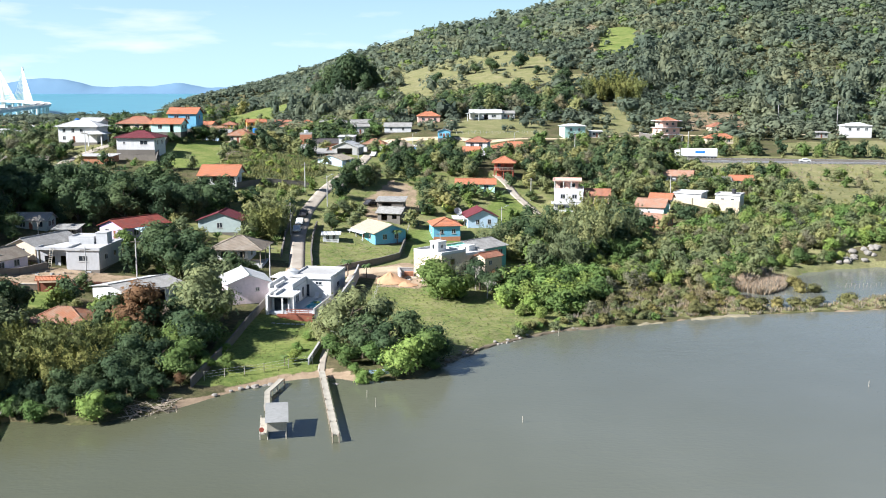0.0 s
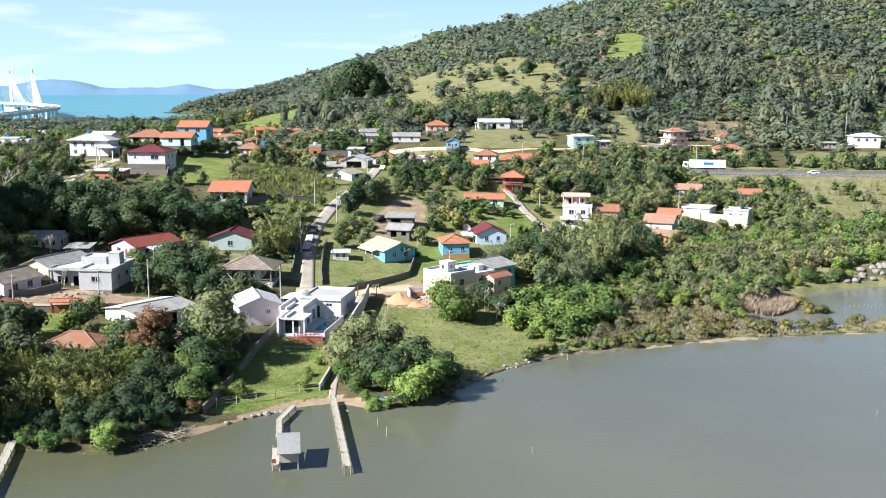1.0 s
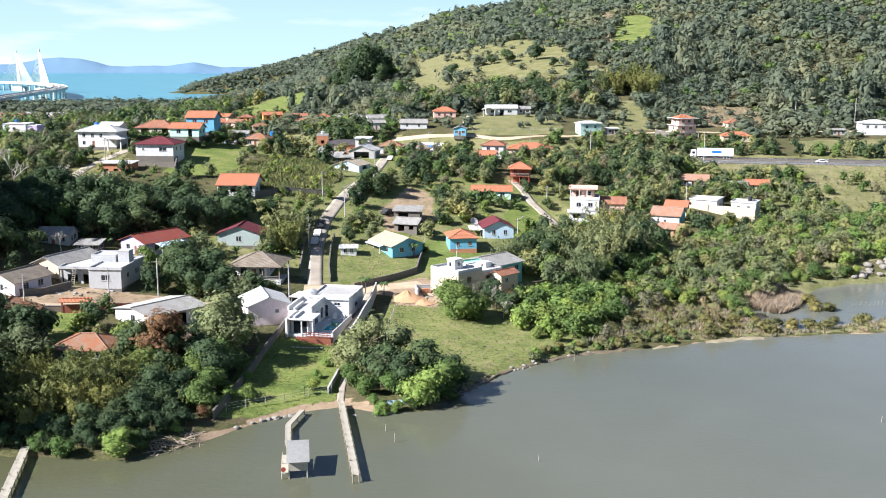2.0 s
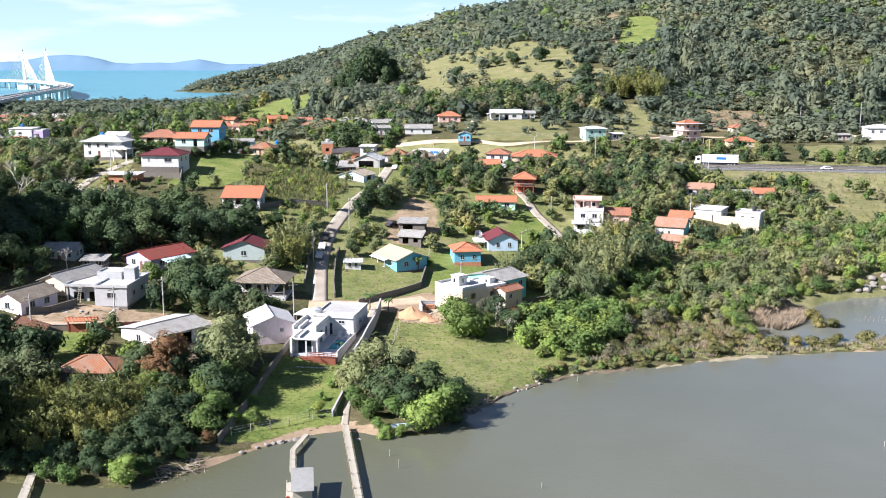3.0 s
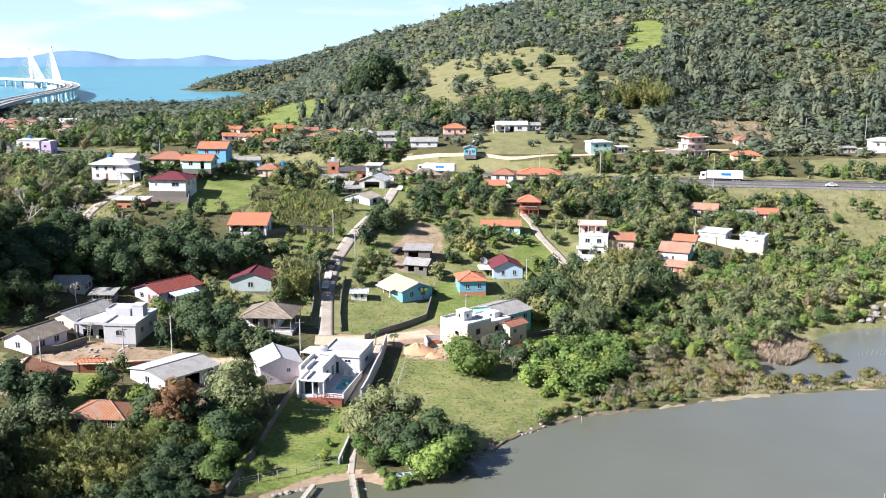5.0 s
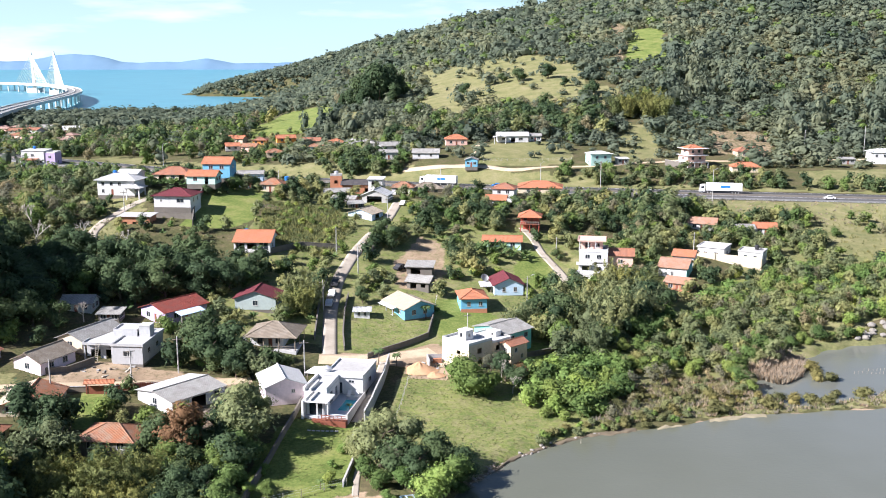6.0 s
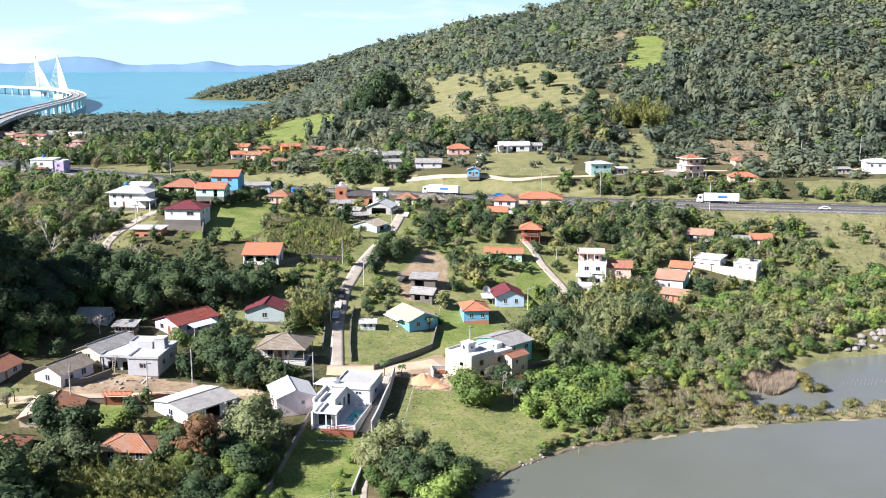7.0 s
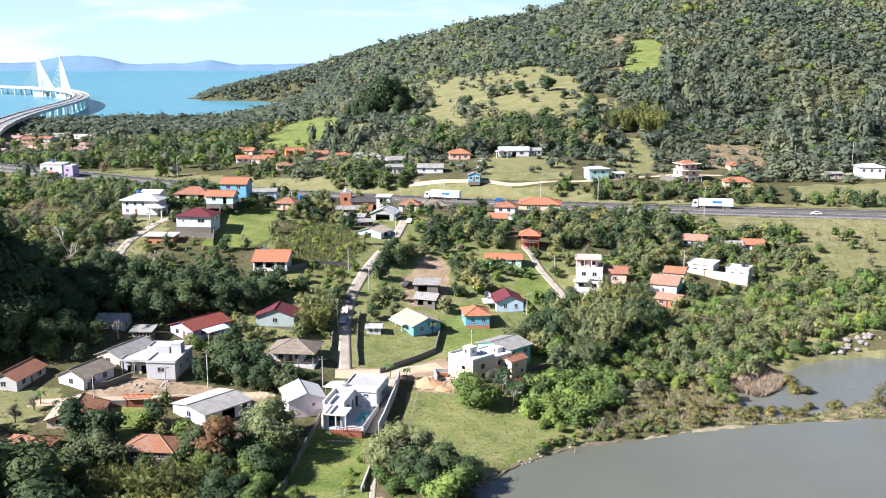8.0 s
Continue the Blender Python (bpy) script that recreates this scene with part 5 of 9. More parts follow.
def cream_building():
    """Two-storey cream shell, a lower white middle part, a teal rear block and a lean-to."""
    root = root_at("house", 0.0, 200.0, -45, "unfinished cream two-storey house with flat roof and teal rear block", "house", z=3.0, reach=8)
    FOOTPRINTS.append((6.0, 208.0, 8.0))
    four_walls(root, 8.1, 7.0, 0, 5.4, CREAM, [gap(0.62, 1.1, 3.1, 0.8), gap(0.68, 1.9, 0.1, 1.6)], [gap(0.45, 1.3, 3.2, 1.2), gap(0.5, 1.5, 0.2, 1.9)], (), [gap(0.4, 1.2, 3.2, 1.1)], x0=-0.95, y0=0.0, base=1.5)
    flat_roof(root, 8.1, 7.0, 5.4, WHITE, 0.45, -0.95, 0.0, 0.0, 0.18, SLAB)
    four_walls(root, 2.3, 2.3, 5.583, 1.9, WHITE, [gap(0.4, 0.6, 0.5, 0.9)], [gap(0.5, 0.6, 0.6, 0.8)], (), (), x0=-1.2, y0=-0.2)
    flat_roof(root, 2.3, 2.3, 7.49, WHITE, 0.0, -1.2, -0.2, 0.12)
    four_walls(root, 7.8, 6.2, 0, 4.6, CREAM, (), [gap(0.3, 1.1, 2.8, 1.1), gap(0.7, 1.3, 0.2, 1.9)], (), [win(0.5)], x0=-1.0, y0=6.62, base=1.5)
    flat_roof(root, 7.8, 6.2, 4.6, WHITE, 0.3, -1.0, 6.62, 0.0, 0.16, WHITE)
    four_walls(root, 2.0, 1.8, 4.763, 1.1, WHITE, [gap(0.5, 0.5, 0.2, 0.6)], (), (), (), x0=-0.6, y0=8.2)
    flat_roof(root, 2.0, 1.8, 5.87, WHITE, 0.0, -0.6, 8.2, 0.1, 0.1)
    four_walls(root, 9.6, 8.4, 0, 5.1, TEAL, [win(0.8, 1.2, 3.4, 0.9)], [(0.25, 1.4, 3.2, 1.1, "window"), win(0.62, 1.3, 1.0, 1.1), win(0.8, 1.2, 3.2, 1.1)], (), (), x0=-3.7, y0=14.0, base=1.5)
    roof_on(root, 9.6, 8.4, 5.1, 1.1, 0.5, "gable", "y", ROOF_SHEET, "grey weathered sheet roof", -3.7, 14.0, TEAL)
    four_walls(root, 3.2, 5.2, 0, 4.3, CREAM, [win(0.5, 1.0, 2.6, 0.9)], [win(0.3, 0.9, 2.6, 0.9), win(0.7, 0.9, 0.9, 1.0)], (), (), x0=4.56, y0=8.6, base=1.5)
    roof_on(root, 3.2, 5.2, 4.3, 0.7, 0.35, "gable", "y", ROOF_ORANGE, "small orange tile lean-to roof", 4.56, 8.6, CREAM, ROOF_SHEET)


cream_building()


def concrete_house():
    root = root_at("house", -70.5, 190.4, -3, "grey unfinished concrete house with flat parapet roof and ladder", "house", z=7.6, reach=10)
    four_walls(root, 6.2, 11.5, 0, 3.7, PALE_CONCRETE, [win(0.5, 1.7, 1.6, 1.1)], [win(0.3, 1.4, 1.5, 1.1), win(0.7, 1.4, 1.5, 1.1)], (), (), x0=2.9, y0=0, base=1.6)
    four_walls(root, 6.0, 9.5, 0, 3.7, PALE_CONCRETE, [gap(0.3, 2.0), gap(0.78, 1.6, 0.3, 2.0)], (), (), [win(0.5)], x0=-3.22, y0=1.0, base=1.6)
    flat_roof(root, 6.2, 11.5, 3.7, PALE_CONCRETE, 0.3, 2.9, 0, 0.25, 0.2, SLAB)
    flat_roof(root, 6.0, 11.0, 3.7, PALE_CONCRETE, 0.3, -3.22, 0.2, 0.2, 0.19, SLAB)
    four_walls(root, 5.0, 4.6, 3.9, 1.1, PALE_CONCRETE, (), (), (), (), x0=0.2, y0=2.6)
    flat_roof(root, 5.0, 4.6, 5.0, PALE_CONCRETE, 0.3, 0.2, 2.6, 0.0, 0.15, SLAB)
    four_walls(root, 2.2, 2.4, 3.9, 2.2, PALE_CONCRETE, (), (), (), (), x0=4.2, y0=1.6)
    flat_roof(root, 2.2, 2.4, 6.1, SLAB, 0.0, 4.2, 1.6, 0.08)
    posts(root, [(-6.0, -5.2), (-0.4, -5.2)], -0.6, 3.7, PALE_CONCRETE, 0.13)
    bm = B()
    for s in (-0.28, 0.28):
        tube(bm, (-3.1 + s, -7.2, -0.2), (-3.1 + s, -5.6, 4.3), 0.05, 0.05, 6)
    for i in range(12):
        z = 0.1 + i * 0.35
        y = -7.2 + 1.6 * (z + 0.2) / 4.5
        tube(bm, (-3.42, y, z), (-2.78, y, z), 0.035, 0.035, 6)
    part("ladder", bm, WOOD_PALE, root, "pale wooden builder's ladder")


concrete_house()


def veranda_house():
    root = root_at("house", -42.2, 204.4, -3, "low house with grey tiled hip roof and open veranda", "house", z=6.0, reach=9.5)
    four_walls(root, 7.0, 7.4, 0, 3.2, WHITE, [win(0.3, 1.2), door(0.62), win(0.85, 1.0)], [win(0.5)], (), [win(0.5)], x0=-1.4, y0=0.9, base=1.2, frame_mat=WOOD)
    posts(root, [(-5.0, -4.6), (-1.6, -4.6), (1.7, -4.6), (5.2, -4.6), (5.2, 0.0), (5.2, 4.4)], -0.8, 3.2, WOOD, 0.09)
    bm = B()
    block(bm, -5.3, -4.9, -1.2, 5.5, 4.7, -0.01)
    part("plinth", bm, SLAB, root)
    bm = B()
    for x0, x1 in ((-5.0, -1.6), (-1.6, 1.7), (1.7, 5.2)):
        block(bm, x0, -4.63, 0.82, x1, -4.57, 0.9)
        block(bm, x0, -4.62, 0.4, x1, -4.58, 0.45)
    part("railing", bm, WOOD, root)
    roof_on(root, 10.4, 9.4, 3.2, 2.0, 0.6, "hip", "x", ROOF_GREY, "grey weathered tile hip roof")
    dish_on(root, -6.3, -3.0, 1.2)
    return root


veranda_house()

# ---- houses of the lower village ----
cottage(-35.9, 177.0, 20, 7.4, 8.4, 3.9, 1.4, PINK, ROOF_WHITE, "pale pink rendered house with white gabled sheet roof", ridge="y", z=3.6, over=0.6, front=[win(0.7, 0.7, 2.2, 0.7)], right=[win(0.3, 1.0), win(0.7, 1.0)])
hall = cottage(-53.4, 171.0, 52, 11.5, 10.6, 2.7, 0.8, WHITE, ROOF_SHEET, "long low shed with patched pale and grey sheet roof", ridge="x", z=4.9, over=0.4, front=[gap(0.5, 3.2, 0, 2.2), win(0.85)], right=[win(0.5)], left=[win(0.5)], roof_b=ROOF_WHITE)
dish_on(hall, 4.6, -6.0, 0.6, 0.9, 20)
cottage(-83.0, 181.2, 68, 9.0, 6.8, 2.8, 1.5, PINK, ROOF_GREY, "small pink cottage with grey tiled gable roof", ridge="x", z=7.9, front=[win(0.3), win(0.7)], left=[win(0.5, 1.2)])
cottage(-78.6, 193.4, 68, 11.5, 6.4, 2.8, 1.3, CREAM, ROOF_SHEET, "old cottage with grey sheet gable roof", ridge="x", z=9.0)
cottage(-96.5, 178.5, 81, 10.5, 6.2, 2.7, 1.4, CONCRETE, ROOF_ORANGE, "small shack with patched red and white roof", ridge="x", z=8.4, roof_b=ROOF_WHITE)
# beige left slope puts the sun's brightness into the roof colour
cottage(-78.2, 164.0, 8, 9.5, 9.5, 2.2, 1.7, CREAM, ROOF_OLD, "house with broad orange tiled gable roof, sunlit slope painted beige", ridge="y", z=5.9, roof_b=ROOF_BEIGE)
cottage(-82.2, 150.4, -4, 8.8, 6.6, 2.4, 1.3, CREAM, ROOF_ORANGE, "low cottage with faded orange tiled hip roof among trees", kind="hip", z=4.4)
cottage(-59.4, 152.2, -4, 9.4, 7.2, 2.6, 1.5, RENDER_WALL, ROOF_OLD, "small house with weathered orange hip roof among trees", kind="hip", z=3.6)
cottage(-50.2, 224.8, 0, 9.6, 7.6, 2.9, 1.7, GREY_GREEN, ROOF_MAROON, "grey-green cottage with maroon gabled roof edge", ridge="y", z=9.4, front=[win(0.5, 1.2)])
lil = cottage(-67.0, 213.6, -36, 8.6, 11.5, 2.9, 1.4, LILAC, ROOF_RED, "lilac house with red tiled roof and blue porch roof", ridge="y", z=9.6, front=[win(0.3), door(0.6)], right=[win(0.25), door(0.5), win(0.75)])
bm = B()
slope_slab(bm, (7.2, -3.6, 2.1), (7.2, 3.2, 2.1), (4.32, 3.2, 2.75), (4.32, -3.6, 2.75), 0.07)
part("porch_roof", bm, PALE_BLUE, lil, "pale blue-grey sheet porch roof")
posts(lil, [(6.9, -3.3), (6.9, 0.0), (6.9, 3.0)], -1.2, 2.1, WOOD_PALE, 0.07)
cottage(-87.6, 211.5, 0, 6.8, 5.0, 2.6, 1.2, GREY_GREEN, ROOF_SHEET, "small grey hut in the shade of the woods", z=11.3)
cottage(-79.0, 207.0, 0, 4.6, 3.6, 2.2, 0.6, RENDER_WALL, ROOF_SHEET, "low grey sheet-roofed shed under the trees", kind="shed", z=10.2, name="shed")


def carport():
    root = root_at("gate_shelter", -68.4, 170.6, 6, "wooden gate shelter with small orange tiled roof", "shelter", z=6.2, reach=3)
    posts(root, [(-2.4, 0), (2.4, 0)], -0.6, 2.4, WOOD_RED, 0.13)
    bm = B()
    block(bm, -2.2, -0.05, 0.1, 2.2, 0.05, 1.7)
    part("gate", bm, WOOD_RED, root)
    roof_on(root, 5.2, 1.2, 2.4, 0.4, 0.2, "gable", "x", ROOF_BRIGHT)


carport()


def blue_house():
    root = root_at("house", -14.9, 231.4, -58, "bright blue boarded house with beige gabled sheet roof", "house", z=6.0, reach=9)
    four_walls(root, 10.6, 8.0, 0, 2.9, BLUE, [win(0.2, 1.0), door(0.45), win(0.75, 1.1)], [win(0.3, 1.1), win(0.7, 1.1)], (), [win(0.5)], base=1.4)
    roof_on(root, 10.6, 8.0, 2.9, 1.5, 0.7, "gable", "x", ROOF_BEIGE, "beige corrugated sheet roof", gable_mat=BLUE)
    posts(root, [(-4.9, -5.4), (-1.6, -5.4), (1.7, -5.4)], -0.8, 2.3, WHITE, 0.08)
    bm = B()
    slope_slab(bm, (-5.4, -5.8, 2.25), (2.2, -5.8, 2.25), (2.2, -4.6, 2.6), (-5.4, -4.6, 2.6), 0.06)
    part("porch_roof", bm, WHITE, root, "white porch roof edge")
    bm = B()
    block(bm, -4.9, -5.44, 0.6, 1.7, -5.36, 0.7)
    for x in np.arange(-4.8, 1.7, 0.5):
        block(bm, x, -5.42, -0.2, x + 0.06, -5.38, 0.6)
    part("railing", bm, WHITE, root)


blue_house()
bc = cottage(0.4, 238.4, 8, 6.4, 8.0, 3.3, 1.3, BLUE, ROOF_BRIGHT, "small turquoise-blue cottage with orange tiled roof on brick footing", kind="hip", ridge="y", z=5.9, front=[win(0.3, 0.9, 1.2, 1.1), win(0.75, 0.9, 1.2, 1.1)], right=[win(0.5, 0.9)])
bm = B()
block(bm, -3.25, -4.05, -1.5, 3.25, -3.95, 0.5)
part("footing", bm, BRICK, bc, "bare brick footing")
mb = cottage(9.4, 252.6, 8, 7.6, 9.0, 3.0, 1.7, PALE_BLUE, ROOF_MAROON, "pale blue house with steep maroon gabled roof", ridge="y", z=6.5, front=[win(0.33, 0.9), win(0.72, 0.9)], right=[win(0.4)])
roof_on(mb, 3.0, 3.6, 2.2, 0.5, 0.2, "shed", "x", ROOF_WHITE, "white lean-to roof", -5.5, -1.0, WHITE)
posts(mb, [(-6.7, -2.6), (-4.4, -2.6), (-6.7, 0.6)], -0.5, 2.2, WOOD, 0.07)
dish_on(mb, -5.6, 1.2, 2.5, 1.1, 20)
cottage(-13.4, 257.5, -5, 6.8, 4.6, 2.6, 0.8, RENDER_WALL, ROOF_SHEET, "dark timber shed with grey sheet roof", kind="shed", z=9.9, name="shed", front=[gap(0.35, 2.6, 0.3, 1.9)], right=[])
cottage(-12.8, 247.2, -18, 6.0, 4.6, 2.5, 1.1, RENDER_WALL, ROOF_SHEET, "small grey shed with sheet gable roof", ridge="x", z=8.4, name="shed", front=[gap(0.3, 1.6, 0.4, 1.6), gap(0.75, 1.2, 0.9, 1.0)], right=[])
cottage(-25.6, 224.6, 4, 3.6, 2.6, 2.2, 0.3, WHITE, ROOF_WHITE, "small white garden hut standing beside the lawn wall", kind="shed", z=6.4, name="garden_hut", front=[win(0.3, 0.7), win(0.7, 0.7)], right=[])

# ---- knoll ----
def orange_hall():
    root = root_at("house", -57.8, 257.4, -2, "long house with bright orange roof and glazed veranda", "house", z=16.4, reach=10)
    four_walls(root, 9.6, 6.2, 0, 3.0, WHITE, [gap(0.17, 2.4, 0.9, 1.8), gap(0.5, 2.6, 0.9, 1.8), (0.83, 2.4, 0.9, 1.8, "window")], [win(0.5)], (), [win(0.5)], base=2.2)
    roof_on(root, 9.6, 10.4, 3.0, 2.2, 0.5, "gable", "x", ROOF_BRIGHT, "bright orange tiled roof", 0, 2.0, WHITE)
    posts(root, [(-4.7, -2.95), (-1.6, -2.95), (1.6, -2.95), (4.7, -2.95)], 0.0, 2.9, WHITE, 0.17)
    tank_on(root, -5.4, 6.0, 3.2, 0.7, 1.3)
    tank_on(root, -3.8, 6.4, 3.4, 0.7, 1.3)


orange_hall()
m2 = cottage(-87.0, 287.4, -4, 11.0, 9.0, 6.2, 1.6, WHITE, ROOF_MAROON, "two-storey white house with maroon hip roof behind a grey wall", kind="hip", z=21.5, over=0.7, front=[(0.72, 2.2, 4.0, 1.1, "window"), door(0.6), win(0.2, 0.6, 4.2, 0.7)], right=[win(0.3, 1.0, 4.0), win(0.7, 1.0, 4.0)])
bm = B()
block(bm, -5.55, -4.58, -1.5, 5.55, -4.52, 2.6)
part("ground_floor_facing", bm, RENDER_WALL, m2, "grey unpainted lower storey")


def white_villa():
    root = root_at("house", -109.4, 303.6, -6, "white villa with layered white hip roofs and round-cornered windows", "house", z=25.2, reach=12)
    root.scale = (0.93, 0.93, 0.93)
    four_walls(root, 13.0, 8.0, 0, 5.4, WHITE, [win(0.15, 1.0, 3.2), win(0.38, 1.0, 3.2), win(0.6, 1.0, 3.2), win(0.15, 1.0, 0.8), door(0.4)], [gap(0.4, 2.4)], (), [win(0.5)], base=2.5)
    roof_on(root, 13.0, 8.0, 5.4, 1.5, 0.9, "hip", "x", ROOF_WHITE)
    four_walls(root, 7.0, 6.0, 0, 6.6, WHITE, (), (), (), (), x0=0.5, y0=7.02)
    roof_on(root, 7.0, 6.0, 6.6, 0.9, 0.5, "gable", "x", ROOF_WHITE, x0=0.5, y0=7.02)
    roof_on(root, 5.0, 5.5, 3.0, 0.9, 0.5, "hip", "y", ROOF_WHITE, x0=6.6, y0=-3.4)
    posts(root, [(4.4, -5.8), (8.8, -5.8), (8.8, -1.0)], -2.5, 3.0, WHITE, 0.18)
    tank_on(root, -3.6, 3.6, 5.6, 0.8, 1.9)


white_villa()
cottage(-95.6, 315.4, -4, 11.6, 8.0, 2.8, 1.9, CREAM, ROOF_ORANGE, "cream house with orange tiled hip roof on the knoll", kind="hip", z=27.8, front=[gap(0.25, 2.4), win(0.55), gap(0.8, 2.0)])
cottage(-84.6, 309.0, -4, 9.2, 6.4, 2.7, 1.4, MINT, ROOF_BRIGHT, "mint green house with orange tiled roof", kind="gable", ridge="x", z=28.0, front=[win(0.3), gap(0.7, 1.2)])
ob = cottage(-82.2, 319.6, -4, 9.0, 7.0, 4.9, 1.7, BLUE, ROOF_BRIGHT, "two-storey blue house with orange gabled roof", ridge="x", z=28.6, front=[win(0.3, 1.4, 3.0), win(0.7, 1.4, 3.0)], right=[win(0.5, 1.0, 3.0)])
cottage(-95.2, 275.4, -2, 9.0, 5.4, 3.6, 0.3, BRICK, CONCRETE, "unfinished bare brick building with flat slab roof", kind="shed", z=19.4, front=[gap(0.2, 1.2, 0.9, 1.1), gap(0.5, 1.2, 0.9, 1.1), win(0.82, 1.2, 0.9, 1.1)], right=[gap(0.5, 1.2, 0.9, 1.1)])
tk = cottage(-65.0, 321.0, -8, 7.6, 6.2, 2.8, 1.5, CREAM, ROOF_OLD, "small cream house with weathered tile hip roof and blue tank", kind="hip", z=23.8)
tank_on(tk, 3.6, 3.4, 3.2, 0.8, 1.4)
cottage(-80.0, 356.0, 6, 9.0, 6.0, 5.2, 0.8, PALE_BLUE, ROOF_SHEET, "pale blue two-storey house behind the knoll", ridge="x", z=20.6)

# ---- along the top of the lane ----
cottage(-32.4, 300.0, -24, 8.4, 6.8, 2.7, 1.3, PALE_BLUE, ROOF_BEIGE, "pale blue cottage with rusty sheet gable roof", ridge="y", z=17.7, front=[win(0.5)], right=[gap(0.5, 2.6, 0.8, 1.5)])
bk = cottage(-41.0, 355.0, 4, 11.0, 8.0, 3.6, 1.3, BRICK, ROOF_DARK, "bare brick building with dark roof and brick tower by the lane", ridge="x", z=18.6, front=[gap(0.2, 1.3), win(0.5), gap(0.8, 1.3)])
four_walls(bk, 4.2, 4.4, 0, 6.4, BRICK, [gap(0.5, 1.2, 3.6, 1.2)], (), (), (), x0=-7.7, y0=1.0, base=1.6)
flat_roof(bk, 4.2, 4.4, 6.4, CONCRETE, 0.35, -7.7, 1.0)
tank_on(bk, -7.7, 1.6, 6.6, 0.8, 1.3, METAL)
cottage(-33.6, 350.0, -4, 5.0, 6.0, 5.6, 0.3, WHITE, SLAB, "narrow white two-storey house with open upper floor", kind="shed", z=19.0, front=[gap(0.5, 2.6, 3.3, 1.6), door(0.4)])
cottage(-46.5, 340.0, 14, 9.0, 6.0, 2.6, 0.9, RENDER_WALL, ROOF_SHEET, "patched grey sheet-roofed shed behind the workshop", ridge="x", z=18.8, name="shed")
cottage(-42.0, 326.0, -12, 8.0, 5.0, 2.4, 0.7, BRICK, ROOF_SHEET, "low brick lean-to with grey sheet roof", ridge="x", z=18.6, name="shed")
cottage(-15.5, 352.0, 8, 10.0, 7.0, 2.8, 1.7, CREAM, ROOF_GREY, "low house with brown-grey weathered hip roof", kind="hip", z=18.4)
cottage(-5.5, 349.0, -6, 5.5, 5.0, 2.6, 0.4, PALE_CONCRETE, ROOF_DARK, "small dark flat-roofed outbuilding with tanks", kind="shed", z=18.6, name="shed")
cottage(-31.0, 325.0, -10, 8.4, 8.0, 3.2, 1.7, CONCRETE, ROOF_WHITE, "open-fronted workshop with white sheet roof", ridge="y", z=19.4, front=[gap(0.5, 5.0, 0, 2.7)])
cottage(-23.8, 346.0, -4, 7.4, 6.0, 2.8, 1.5, WHITE, ROOF_OLD, "white cottage with brown hip roof and front veranda", kind="hip", z=19.6, front=[gap(0.3, 1.4), gap(0.7, 1.4)])
cottage(-37.0, 312.0, 20, 5.0, 4.0, 2.3, 0.5, RENDER_WALL, ROOF_SHEET, "low patched shed beside the lane", kind="shed", z=19.0, name="shed")

# ---- middle slope ----
cottage(9.4, 285.0, -3, 11.0, 5.0, 2.7, 1.2, MINT, ROOF_BRIGHT, "low house with long orange tiled roof among banana plants", ridge="x", z=11.8)


def stilt_house():
    root = root_at("house", 18.4, 299.5, -6, "red timber house on stilts with orange roof and balcony", "house", z=14.4, reach=6)
    posts(root, [(-2.8, -3.2), (0, -3.2), (2.8, -3.2), (-2.8, 2.6), (2.8, 2.6)], -1.0, 2.7, RED_WOOD, 0.12)
    four_walls(root, 5.6, 4.6, 2.7, 2.5, RED_WOOD, [win(0.25, 1.0, 0.9), (0.6, 0.9, 0.05, 2.0, "door")], [win(0.5, 1.0)], (), (), y0=0.5, frame_mat=RED_WOOD)
    four_walls(root, 4.2, 3.4, 0, 2.6, RED_WOOD, [win(0.5)], [win(0.5)], (), (), y0=1.0, frame_mat=RED_WOOD, base=1.2)
    bm = B()
    block(bm, -3.0, -3.5, 2.55, 3.0, 2.9, 2.69)
    part("floor", bm, WOOD_RED, root)
    bm = B()
    block(bm, -2.9, -3.42, 3.4, 2.9, -3.34, 3.5)
    for x in np.arange(-2.8, 2.9, 0.5):
        block(bm, x, -3.4, 2.7, x + 0.06, -3.36, 3.4)
    part("railing", bm, WOOD_PALE, root)
    roof_on(root, 6.2, 6.6, 5.2, 1.6, 0.6, "hip", "x", ROOF_BRIGHT, y0=-0.3)


stilt_house()
cottage(11.6, 331.0, -10, 7.2, 7.0, 5.2, 1.4, WHITE, ROOF_ORANGE, "white two-storey house with orange tiled hip roof", kind="hip", z=18.8, front=[win(0.3, 1.2, 3.4), win(0.7, 1.2, 3.4)])
cottage(8.6, 322.0, -10, 6.4, 5.4, 2.8, 1.2, WHITE, ROOF_BRIGHT, "small white house with orange gable roof", ridge="x", z=18.6)
cottage(26.0, 366.0, -6, 16.0, 11.0, 3.0, 1.8, CREAM, ROOF_BRIGHT, "large house with broad bright orange tiled roof", kind="hip", z=17.0)


